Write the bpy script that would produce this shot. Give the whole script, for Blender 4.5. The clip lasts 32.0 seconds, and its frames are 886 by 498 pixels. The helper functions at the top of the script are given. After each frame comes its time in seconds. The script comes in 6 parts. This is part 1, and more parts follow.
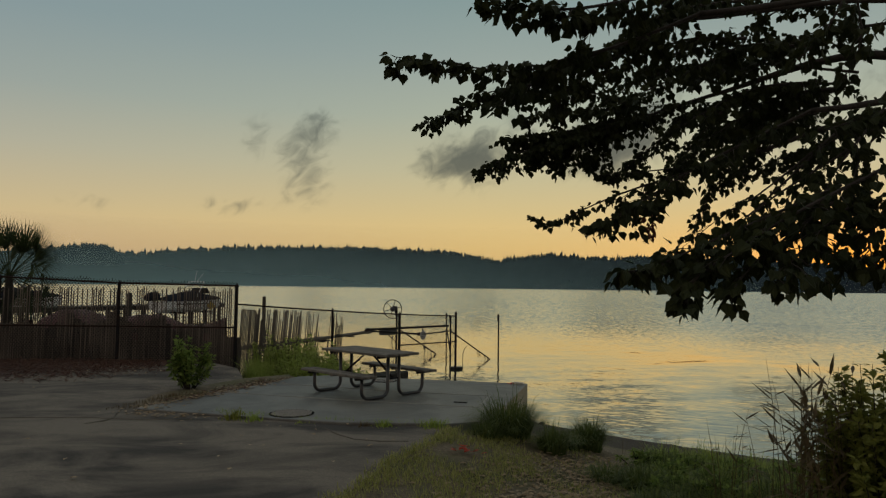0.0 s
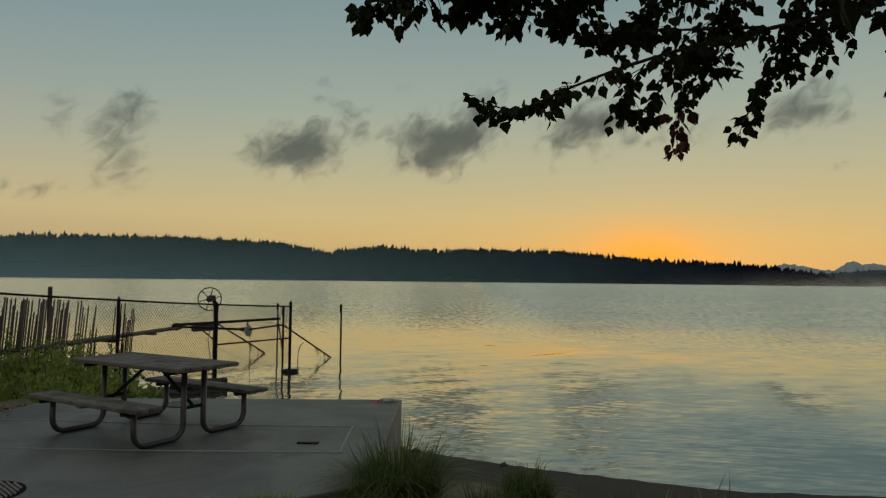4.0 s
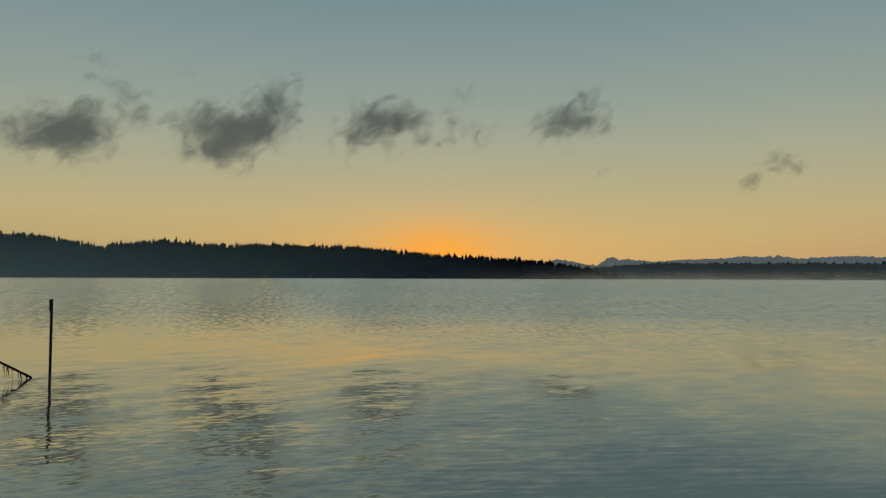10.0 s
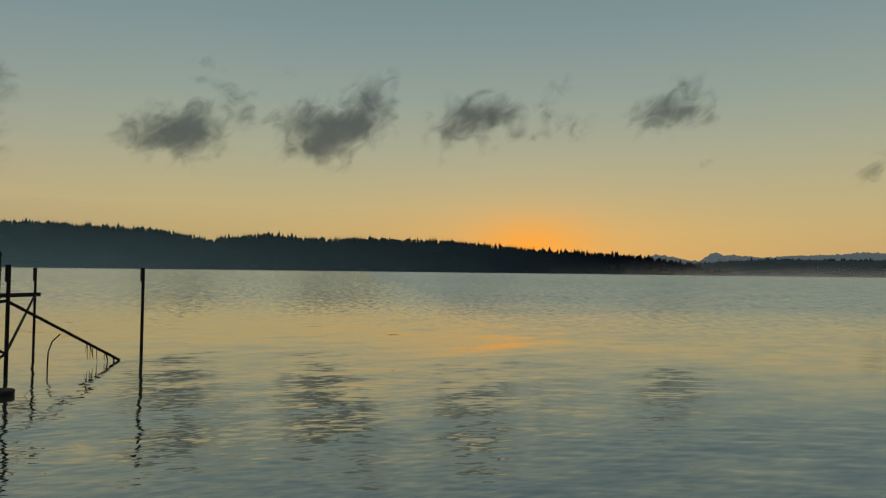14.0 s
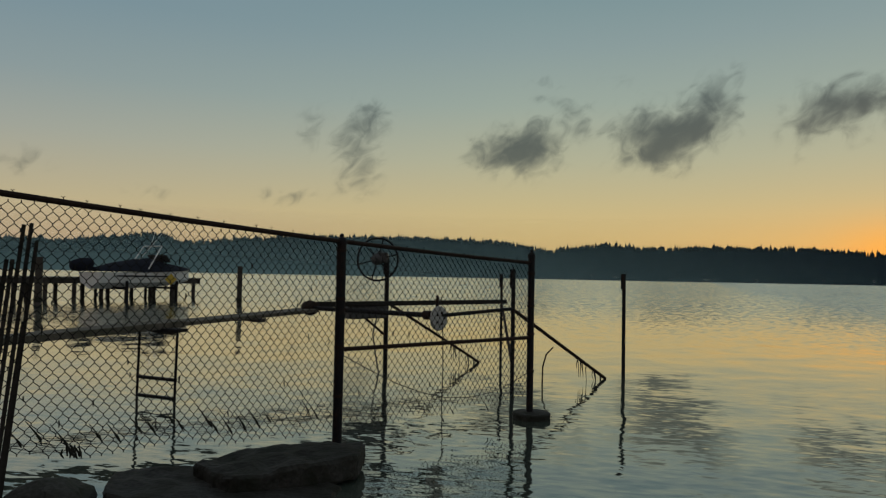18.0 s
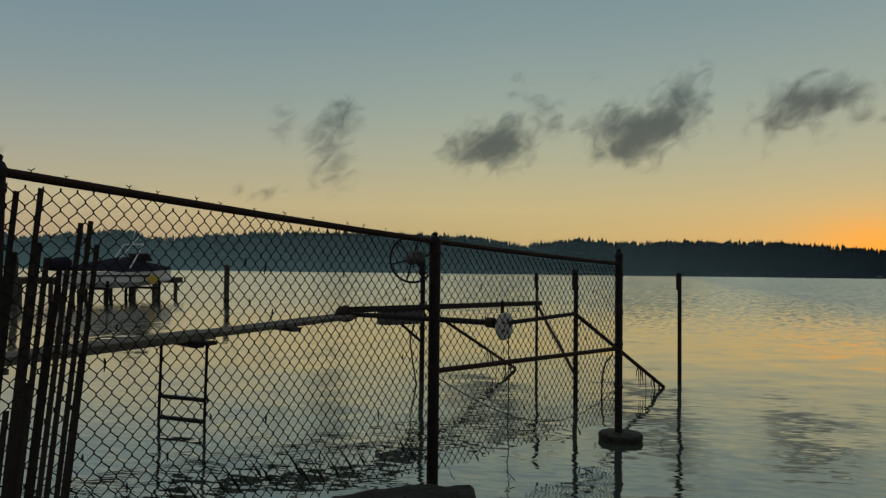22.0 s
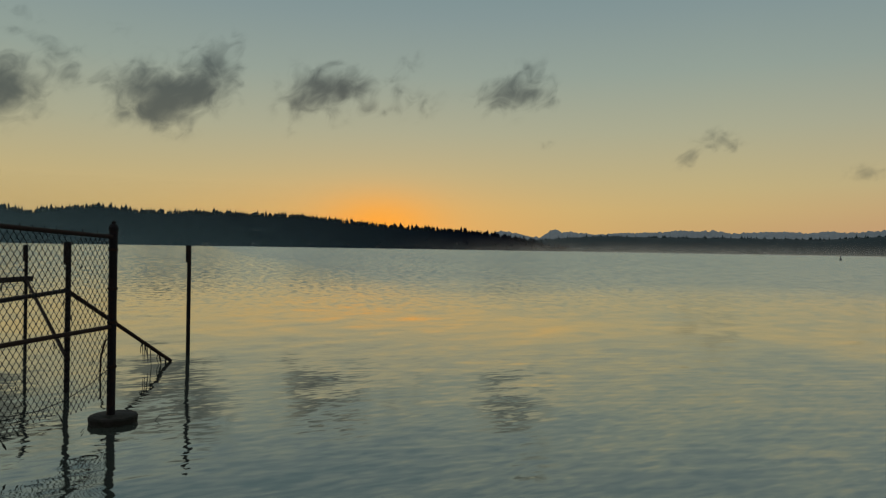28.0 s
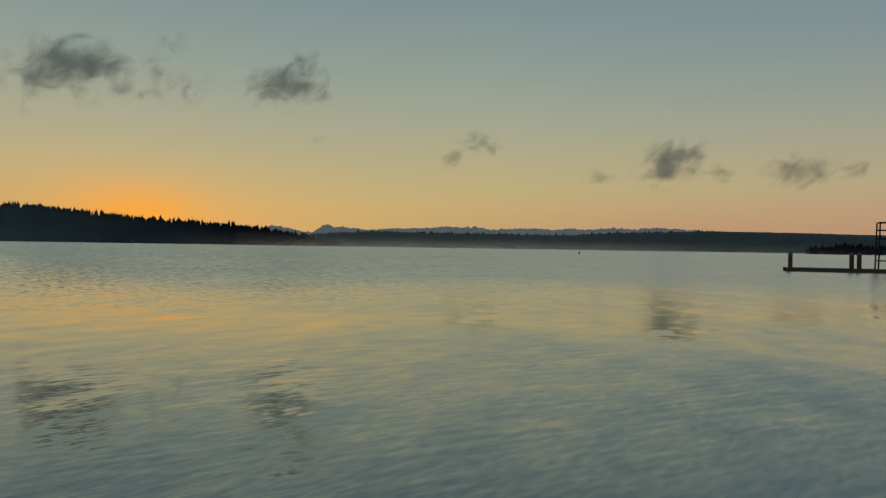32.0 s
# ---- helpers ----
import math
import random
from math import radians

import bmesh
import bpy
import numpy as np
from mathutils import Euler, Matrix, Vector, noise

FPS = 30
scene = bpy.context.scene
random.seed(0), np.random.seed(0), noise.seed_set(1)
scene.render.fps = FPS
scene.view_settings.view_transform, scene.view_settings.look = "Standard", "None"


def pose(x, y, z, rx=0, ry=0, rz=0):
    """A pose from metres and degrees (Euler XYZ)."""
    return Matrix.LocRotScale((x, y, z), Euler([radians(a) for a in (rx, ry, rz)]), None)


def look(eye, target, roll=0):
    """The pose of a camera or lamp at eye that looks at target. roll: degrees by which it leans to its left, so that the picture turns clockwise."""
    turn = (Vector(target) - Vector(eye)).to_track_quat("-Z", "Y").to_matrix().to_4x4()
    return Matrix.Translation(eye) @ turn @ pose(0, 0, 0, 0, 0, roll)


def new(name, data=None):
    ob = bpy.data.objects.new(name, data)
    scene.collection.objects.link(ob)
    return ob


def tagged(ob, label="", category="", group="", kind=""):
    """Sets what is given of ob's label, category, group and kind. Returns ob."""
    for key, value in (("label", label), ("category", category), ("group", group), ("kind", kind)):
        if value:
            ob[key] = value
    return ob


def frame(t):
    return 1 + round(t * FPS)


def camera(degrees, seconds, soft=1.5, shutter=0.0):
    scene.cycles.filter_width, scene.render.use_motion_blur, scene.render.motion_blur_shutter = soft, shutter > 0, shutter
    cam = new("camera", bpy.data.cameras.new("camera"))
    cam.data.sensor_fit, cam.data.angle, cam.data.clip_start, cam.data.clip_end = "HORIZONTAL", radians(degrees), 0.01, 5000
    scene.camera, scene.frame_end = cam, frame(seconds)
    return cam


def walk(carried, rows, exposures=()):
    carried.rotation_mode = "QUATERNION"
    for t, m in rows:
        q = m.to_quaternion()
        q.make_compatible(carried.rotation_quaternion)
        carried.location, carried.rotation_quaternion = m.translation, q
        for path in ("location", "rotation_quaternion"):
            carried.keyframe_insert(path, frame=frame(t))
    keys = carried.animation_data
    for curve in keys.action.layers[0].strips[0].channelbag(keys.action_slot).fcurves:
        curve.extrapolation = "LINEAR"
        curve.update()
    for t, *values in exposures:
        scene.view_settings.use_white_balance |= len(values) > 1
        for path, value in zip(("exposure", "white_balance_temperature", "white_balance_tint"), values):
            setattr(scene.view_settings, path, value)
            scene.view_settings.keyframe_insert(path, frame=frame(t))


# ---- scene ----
cam = camera(65.6, 32.0, soft=1.3)
PATH = [
    (0, (-0.188, 0.944, 2.58), (-0.099, 2.939, 2.69), 0.7),
    (0.5, (-0.166, 1.448, 2.502), (-0.029, 3.441, 2.611), 0.3),
    (1, (-0.177, 1.975, 2.449), (0.016, 3.963, 2.555), 0.2),
    (1.5, (-0.186, 2.474, 2.441), (0.066, 4.455, 2.544), 0.3),
    (2, (-0.191, 2.927, 2.412), (0.127, 4.899, 2.513), 0.6),
    (2.5, (-0.218, 3.396, 2.365), (0.166, 5.357, 2.463), 0.6),
    (4.5, (-0.004, 5.192, 2.356), (0.631, 7.087, 2.446), 0.6),
    (5, (0.105, 5.648, 2.33), (0.809, 7.518, 2.416), 0.5),
    (5.5, (0.262, 6.084, 2.312), (1.035, 7.927, 2.394), 0.5),
    (6, (0.39, 6.531, 2.31), (1.229, 8.345, 2.387), 0.5),
    (6.5, (0.507, 6.969, 2.316), (1.402, 8.756, 2.39), 0.5),
    (7, (0.676, 7.359, 2.302), (1.616, 9.123, 2.374), 0.5),
    (7.5, (0.803, 7.723, 2.281), (1.776, 9.469, 2.354), 0.4),
    (8, (0.998, 8.17, 2.237), (2.005, 9.897, 2.312), 0.3),
    (8.5, (1.185, 8.538, 2.216), (2.224, 10.245, 2.295), 0.3),
    (9, (1.363, 8.825, 2.189), (2.427, 10.516, 2.273), 0.3),
    (9.5, (1.576, 9.039, 2.132), (2.666, 10.715, 2.216), 0.2),
    (10, (1.821, 9.268, 2.081), (2.927, 10.933, 2.165), 0.2),
    (10.5, (2.043, 9.592, 1.991), (3.159, 11.25, 2.071), 0.3),
    (11, (2.235, 9.983, 1.895), (3.354, 11.639, 1.97), 0.3),
    (11.5, (2.394, 10.422, 1.799), (3.512, 12.078, 1.87), 0.4),
    (12, (2.516, 10.889, 1.71), (3.627, 12.551, 1.777), 0.4),
    (12.5, (2.593, 11.365, 1.665), (3.689, 13.037, 1.729), 0.4),
    (13, (2.533, 11.828, 1.641), (3.591, 13.524, 1.704), 0.5),
    (13.5, (2.512, 12.243, 1.611), (3.496, 13.983, 1.674), 0.7),
    (14, (2.473, 12.688, 1.59), (3.343, 14.488, 1.656), 0.7),
    (14.5, (2.344, 13.047, 1.584), (3.066, 14.911, 1.653), 0.9),
    (15, (2.179, 13.525, 1.516), (2.735, 15.444, 1.592), 0.9),
    (15.5, (1.9, 13.866, 1.507), (2.287, 15.827, 1.586), 1.1),
    (17.5, (0.758, 14.963, 1.498), (0.731, 16.961, 1.579), 1.0),
    (18, (0.486, 15.268, 1.499), (0.425, 17.266, 1.579), 1.1),
    (18.5, (0.144, 15.53, 1.515), (0.056, 17.526, 1.591), 1.1),
    (19, (-0.113, 15.792, 1.498), (-0.234, 17.787, 1.575), 1.0),
    (19.5, (-0.319, 15.997, 1.54), (-0.477, 17.99, 1.615), 1.1),
    (20, (-0.464, 16.105, 1.567), (-0.648, 18.095, 1.641), 1.0),
    (20.5, (-0.476, 16.15, 1.568), (-0.666, 18.14, 1.643), 1.0),
    (21, (-0.508, 16.166, 1.569), (-0.669, 18.158, 1.645), 0.9),
    (21.5, (-0.536, 16.178, 1.57), (-0.626, 18.174, 1.643), 0.8),
    (22, (-0.511, 16.189, 1.558), (-0.496, 18.188, 1.627), 0.7),
    (22.5, (-0.485, 16.177, 1.558), (-0.35, 18.171, 1.622), 0.6),
    (23, (-0.452, 16.171, 1.555), (-0.192, 18.153, 1.611), 0.5),
    (23.5, (-0.42, 16.174, 1.555), (-0.032, 18.135, 1.602), 0.5),
    (24, (-0.378, 16.191, 1.546), (0.132, 18.125, 1.586), 0.5),
    (24.5, (-0.362, 16.186, 1.555), (0.264, 18.086, 1.588), 0.6),
    (25, (-0.355, 16.164, 1.547), (0.378, 18.025, 1.574), 0.5),
    (25.5, (-0.331, 16.191, 1.554), (0.498, 18.011, 1.575), 0.6),
    (26, (-0.324, 16.14, 1.546), (0.595, 17.916, 1.562), 0.5),
    (26.5, (-0.318, 16.075, 1.549), (0.686, 17.805, 1.561), 0.6),
    (28.5, (-0.253, 16.059, 1.613), (1.055, 17.572, 1.61), 0.85),
    (29, (-0.219, 16.088, 1.59), (1.152, 17.544, 1.586), 0.75),
    (29.5, (-0.199, 16.074, 1.601), (1.228, 17.475, 1.597), 0.85),
    (30, (-0.199, 15.963, 1.597), (1.279, 17.31, 1.593), 0.8),
    (30.5, (-0.199, 15.957, 1.597), (1.328, 17.249, 1.593), 0.82),
    (31, (-0.199, 15.952, 1.597), (1.377, 17.182, 1.591), 0.85),
    (31.5, (-0.199, 15.946, 1.597), (1.428, 17.109, 1.591), 0.87),
    (32, (-0.199, 15.941, 1.597), (1.48, 17.028, 1.592), 0.9),
]
walk(cam, [(t, look(eye, target, roll)) for t, eye, target, roll in PATH],
     exposures=[(0, 0.27, 7300, 13), (2.5, 0.2, 7100, 12), (5, 0.1, 6700, 10), (8, -0.04, 6500, 10), (15.5, -0.05, 6500, 10), (18, 0.1, 6500, 10), (21, 0.1, 6500, 10), (24, -0.03, 6500, 10), (26.5, -0.03, 6500, 10), (32, -0.08, 6450, 10)])

SLAB_Z = 0.915
PLATEAU = 0.87

# ---------------------------------------------------------------- sky
SUN_AZ, SUN_EL = 33.0, 1.8


def lin(r, g, b):
    """Linear colour from 8-bit display values."""
    out = []
    for v in (r, g, b):
        c = v / 255.0
        out.append(c / 12.92 if c <= 0.04045 else ((c + 0.055) / 1.055) ** 2.4)
    return (*out, 1.0)


class Nodes:
    """Short calls for building a node tree."""

    def __init__(self, tree):
        self.t = tree

    def put(self, kind, **values):
        n = self.t.nodes.new(kind)
        for k, v in values.items():
            if k in n.inputs:
                n.inputs[k].default_value = v
        return n

    def link(self, a, b):
        self.t.links.new(a, b)
        return b

    def math(self, op, a, b=None, c=None, clamp=False):
        n = self.t.nodes.new("ShaderNodeMath")
        n.operation, n.use_clamp = op, clamp
        for i, v in enumerate((a, b, c)):
            if v is None:
                continue
            if isinstance(v, (int, float)):
                n.inputs[i].default_value = v
            else:
                self.t.links.new(v, n.inputs[i])
        return n.outputs[0]

    def ramp(self, fac, stops, interp="LINEAR"):
        n = self.t.nodes.new("ShaderNodeValToRGB")
        r = n.color_ramp
        r.interpolation = interp
        while len(r.elements) < len(stops):
            r.elements.new(0.5)
        for e, (p, c) in zip(r.elements, stops):
            e.position = p
            e.color = c if len(c) == 4 else (*c, 1)
        self.t.links.new(fac, n.inputs[0])
        return n.outputs[0]

    def mix(self, fac, a, b, how="MIX"):
        n = self.t.nodes.new("ShaderNodeMix")
        n.data_type, n.blend_type = "RGBA", how
        for s, v in ((n.inputs[0], fac), (n.inputs[6], a), (n.inputs[7], b)):
            if isinstance(v, (int, float)):
                s.default_value = v
            elif isinstance(v, tuple):
                s.default_value = v if len(v) == 4 else (*v, 1)
            else:
                self.t.links.new(v, s)
        return n.outputs[2]

    def noise(self, vec, scale, detail=3.0, rough=0.55, distortion=0.0):
        n = self.t.nodes.new("ShaderNodeTexNoise")
        n.inputs["Scale"].default_value = scale
        n.inputs["Detail"].default_value = detail
        n.inputs["Roughness"].default_value = rough
        n.inputs["Distortion"].default_value = distortion
        if vec is not None:
            self.t.links.new(vec, n.inputs["Vector"])
        return n.outputs["Fac"]


# clouds: azimuth, elevation, half width, half height (degrees), density
CLOUDS_WEST = [
    (-9.0, 11.5, 1.93, 2.02, 0.56), (-8.6, 8.2, 1.38, 1.56, 0.6), (-8.1, 13.3, 1.29, 1.01, 0.45), (-13.1, 11.8, 1.29, 1.75, 0.3),
    (-15.0, 6.3, 1.84, 0.6, 0.34), (-12.8, 6.6, 1.01, 0.51, 0.34), (-25.0, 5.9, 1.61, 0.59, 0.3), (-33.8, 7.6, 2.03, 0.93, 0.4),
    (1.2, 10.7, 1.29, 0.92, 0.36),
]
CLOUDS_MIDDLE = [
    (4.6, 10.0, 2.6, 1.65, 0.75), (3.1, 10.8, 1.78, 1.44, 0.55), (6.4, 11.2, 1.78, 1.35, 0.6), (15.9, 11.0, 2.6, 1.8, 0.85), (17.9, 11.6, 2.1, 1.4, 0.7),
    (19.7, 14.1, 1.4, 1.7, 0.85), (13.7, 12.6, 1.61, 1.44, 0.66), (15.0, 9.5, 2.54, 0.76, 0.45), (21.1, 12.7, 0.55, 1.56, 0.42), (6.7, 15.8, 1.35, 0.47, 0.28),
    (7.0, 14.4, 1.61, 0.47, 0.4), (9.3, 13.4, 1.35, 0.85, 0.46), (10.6, 12.1, 1.86, 0.55, 0.36), (12.3, 15.8, 1.69, 0.51, 0.24),
]
CLOUDS_SUN = [
    (27.4, 12.5, 2.39, 1.75, 0.95), (30.4, 13.0, 1.75, 1.29, 0.75), (26.0, 10.5, 0.51, 1.29, 0.36), (35.2, 15.2, 0.69, 1.38, 0.42), (34.4, 13.3, 0.92, 0.92, 0.34),
    (36.4, 12.1, 1.38, 1.2, 0.4), (32.9, 11.0, 1.29, 0.69, 0.4), (43.1, 12.5, 2.21, 1.24, 0.7), (45.2, 13.6, 1.47, 1.47, 0.6), (46.6, 12.4, 1.29, 0.69, 0.42),
    (46.6, 8.6, 0.69, 0.4, 0.32), (50.1, 8.5, 0.64, 0.25, 0.2),
]
CLOUDS_EAST = [
    (60.0, 8.7, 1.47, 0.69, 0.68), (57.8, 7.1, 0.92, 0.55, 0.5), (75.2, 7.0, 1.69, 1.35, 0.9), (76.8, 7.5, 1.02, 0.47, 0.55), (74.2, 6.2, 1.1, 0.59, 0.5),
    (70.0, 5.9, 1.2, 0.55, 0.55), (79.2, 6.2, 0.93, 0.59, 0.66), (84.6, 6.2, 1.9, 0.95, 0.85), (88.3, 6.2, 1.2, 0.5, 0.4), (101.0, 7.5, 3.5, 1.2, 0.6),
]

world = bpy.data.worlds.new("dawn_sky")
scene.world = world
world.use_nodes = True
W = Nodes(world.node_tree)
world.node_tree.nodes.clear()
coord = W.put("ShaderNodeTexCoord").outputs["Generated"]
sep = W.put("ShaderNodeSeparateXYZ")
W.link(coord, sep.inputs[0])
el = W.math("MULTIPLY", W.math("ARCSINE", sep.outputs[2]), 57.29578)
az = W.math("MULTIPLY", W.math("ARCTAN2", sep.outputs[0], sep.outputs[1]), 57.29578)
daz = W.math("ABSOLUTE", W.math("SUBTRACT", az, SUN_AZ))
# height gradient, 0 to 60 degrees
h01 = W.math("DIVIDE", el, 60.0, clamp=True)
grad = W.ramp(h01, [
    (0.0, lin(202, 166, 108)), (0.055, lin(200, 175, 119)), (0.10, lin(188, 174, 130)), (0.16, lin(170, 170, 143)),
    (0.235, lin(148, 161, 150)), (0.31, lin(132, 150, 150)), (0.39, lin(115, 140, 145)),
    (0.6, lin(132, 149, 153)), (1.0, lin(146, 152, 156))])
# away from the sun the low sky turns pinker and duller, behind the viewer grey
away = W.ramp(h01, [
    (0.0, lin(184, 155, 126)), (0.04, lin(187, 161, 128)), (0.09, lin(178, 166, 134)), (0.17, lin(153, 157, 147)), (0.24, lin(132, 147, 149)),
    (0.33, lin(114, 137, 147)), (0.5, lin(110, 132, 148)), (1.0, lin(146, 152, 156))])
west = W.ramp(h01, [(0.0, lin(164, 150, 138)), (0.2, lin(174, 162, 150)), (0.5, lin(156, 155, 152)), (1.0, lin(146, 152, 156))])
f_away = W.math("DIVIDE", W.math("SUBTRACT", daz, 28.0), 42.0, clamp=True)
f_west = W.math("DIVIDE", W.math("SUBTRACT", daz, 75.0), 70.0, clamp=True)
sky = W.mix(f_west, W.mix(f_away, grad, away), west)
# a pink rim low in the east
pink = W.math("MULTIPLY", W.math("DIVIDE", W.math("SUBTRACT", az, 50.0), 26.0, clamp=True), W.math("SUBTRACT", 1.0, W.math("DIVIDE", el, 5.0), clamp=True))
sky = W.mix(W.math("MULTIPLY", W.math("MULTIPLY", pink, 0.75), W.math("SUBTRACT", 1.0, f_west)), sky, lin(186, 138, 112))
# glow round the sun, which is just under the ridge
dx = W.math("DIVIDE", W.math("SUBTRACT", az, SUN_AZ), 4.6)
dy = W.math("DIVIDE", W.math("SUBTRACT", el, SUN_EL), 2.3)
r2 = W.math("ADD", W.math("MULTIPLY", dx, dx), W.math("MULTIPLY", dy, dy))
g1 = W.math("POWER", 2.71828, W.math("MULTIPLY", r2, -1.0))
dx2 = W.math("DIVIDE", W.math("SUBTRACT", az, SUN_AZ), 15.0)
dy2 = W.math("DIVIDE", W.math("SUBTRACT", el, SUN_EL), 3.0)
g2 = W.math("POWER", 2.71828, W.math("MULTIPLY", W.math("ADD", W.math("MULTIPLY", dx2, dx2), W.math("MULTIPLY", dy2, dy2)), -1.0))
sky = W.mix(W.math("MULTIPLY", g2, 0.42), sky, lin(238, 170, 78))
sky = W.mix(W.math("MULTIPLY", g1, 0.85), sky, lin(255, 166, 52))
# clouds
comb = W.put("ShaderNodeCombineXYZ")
W.link(W.math("MULTIPLY_ADD", el, -0.4, az), comb.inputs[0])
W.link(el, comb.inputs[1])
# the air drags the clouds out of shape: two scales of warping, and wisps at their rims
def warp(scale, detail, amount):
    n = W.put("ShaderNodeTexNoise", Scale=scale, Detail=detail, Roughness=0.55)
    W.link(comb.outputs[0], n.inputs["Vector"])
    sp = W.put("ShaderNodeSeparateColor")
    W.link(n.outputs["Color"], sp.inputs[0])
    return [W.math("MULTIPLY", W.math("SUBTRACT", sp.outputs[i], 0.5), amount) for i in (0, 1)]


big_x, big_y = warp(0.3, 2.0, 2.2)
fine_x, fine_y = warp(0.8, 4.0, 1.5)
caz = W.math("ADD", az, W.math("ADD", big_x, fine_x))
cel = W.math("ADD", el, W.math("MULTIPLY", W.math("ADD", big_y, fine_y), 0.8))
total = None
for a, e, rx, ry, dens in CLOUDS_WEST + CLOUDS_MIDDLE + CLOUDS_SUN + CLOUDS_EAST:
    rise = W.math("SUBTRACT", cel, e)
    u = W.math("DIVIDE", W.math("SUBTRACT", W.math("SUBTRACT", caz, a), W.math("MULTIPLY", rise, 0.25)), rx * 1.12)
    v = W.math("DIVIDE", rise, ry * 1.12)
    d2 = W.math("ADD", W.math("MULTIPLY", u, u), W.math("MULTIPLY", v, v))
    m = W.math("MULTIPLY", W.math("POWER", 2.71828, W.math("MULTIPLY", d2, -1.0)), dens)
    total = m if total is None else W.math("ADD", total, m)
# torn rims: the thin parts are eaten by fine noise, the cores stay closed
total = W.math("MINIMUM", total, 1.3)
torn = W.math("SUBTRACT", W.noise(comb.outputs[0], 0.65, 4.0, 0.5, 0.8), 0.5)
torn = W.math("MULTIPLY", W.math("MULTIPLY", torn, W.math("SUBTRACT", 2.1, total)), W.math("MULTIPLY", total, 4.0, clamp=True))
soft = W.put("ShaderNodeMapRange")
soft.interpolation_type = "SMOOTHSTEP"
soft.inputs["From Min"].default_value, soft.inputs["From Max"].default_value = 0.05, 1.3
W.link(W.math("ADD", total, torn), soft.inputs["Value"])
cloud_fac = W.math("MULTIPLY", soft.outputs[0], 0.92)
cloud_col = W.mix(W.math("DIVIDE", el, 14.0, clamp=True), lin(98, 100, 88), lin(66, 77, 78))
sky = W.mix(cloud_fac, sky, cloud_col)
nish = W.put("ShaderNodeTexSky")
nish.sky_type, nish.sun_disc = "NISHITA", False
nish.sun_elevation, nish.sun_rotation = radians(1.2), radians(SUN_AZ)
bg1 = W.put("ShaderNodeBackground", Strength=1.0)
bg2 = W.put("ShaderNodeBackground", Strength=0.004)
W.link(sky, bg1.inputs[0])
W.link(nish.outputs[0], bg2.inputs[0])
both = W.put("ShaderNodeAddShader")
W.link(bg1.outputs[0], both.inputs[0])
W.link(bg2.outputs[0], both.inputs[1])
wout = W.put("ShaderNodeOutputWorld")
W.link(both.outputs[0], wout.inputs[0])


# ---------------------------------------------------------------- materials
def material(name, col, rough=0.8, metal=0.0, vary=0.35, scale=6.0, fine=60.0, bump=0.3, bump_dist=0.01, second=None, spec=0.4, island=0.0, objvar=0.0, amount=0.5, stretch=None, wet=None):
    """A painted, grown or worn surface: two scales of colour change and a fine relief."""
    m = bpy.data.materials.new(name)
    m.use_nodes = True
    n = Nodes(m.node_tree)
    m.node_tree.nodes.clear()
    out = n.put("ShaderNodeOutputMaterial")
    p = n.put("ShaderNodeBsdfPrincipled", Roughness=rough, Metallic=metal)
    p.inputs["Specular IOR Level"].default_value = spec
    n.link(p.outputs[0], out.inputs[0])
    pos = n.put("ShaderNodeNewGeometry")
    where = pos.outputs["Position"]
    if stretch:
        mp = n.put("ShaderNodeMapping")
        mp.inputs["Scale"].default_value = (*stretch, 1)
        n.link(where, mp.inputs["Vector"])
        where = mp.outputs[0]
    big = n.noise(where, scale, 5.0, 0.62, 0.6)
    small = n.noise(pos.outputs["Position"], fine, 3.0, 0.6)
    dark = tuple(c * (1 - vary) for c in col)
    light = tuple(min(1, c * (1 + vary)) for c in col)
    c = n.ramp(small, [(0.3, dark), (0.7, light)])
    if second:
        c = n.mix(n.ramp(big, [(amount - 0.06, (0, 0, 0)), (amount + 0.12, (1, 1, 1))]), c, second)
    else:
        c = n.mix(n.math("MULTIPLY", n.math("SUBTRACT", big, 0.35, clamp=True), 1.1), c, tuple(v * (1 - vary) for v in col))
    for amount_v, socket in ((island, pos.outputs["Random Per Island"]), (objvar, n.put("ShaderNodeObjectInfo").outputs["Random"])):
        if amount_v:
            k = n.math("ADD", n.math("MULTIPLY", socket, 2 * amount_v), 1 - amount_v)
            grey = n.put("ShaderNodeCombineColor")
            for i in range(3):
                n.link(k, grey.inputs[i])
            c = n.mix(1.0, c, grey.outputs[0], "MULTIPLY")
    if wet:
        # gravel that the waves keep wet
        sp = n.put("ShaderNodeSeparateXYZ")
        n.link(pos.outputs["Position"], sp.inputs[0])
        line = n.math("ADD", sp.outputs[2], n.math("MULTIPLY", big, 0.25))
        c = n.mix(n.math("DIVIDE", n.math("SUBTRACT", 0.36, line), 0.12, clamp=True), c, wet)
    n.link(c, p.inputs["Base Color"])
    rr = n.math("ADD", n.math("MULTIPLY", big, 0.25), rough - 0.12, clamp=True)
    n.link(rr, p.inputs["Roughness"])
    if bump:
        b = n.put("ShaderNodeBump", Strength=bump, Distance=bump_dist)
        n.link(n.math("ADD", small, n.math("MULTIPLY", big, 0.6)), b.inputs["Height"])
        n.link(b.outputs[0], p.inputs["Normal"])
    return m


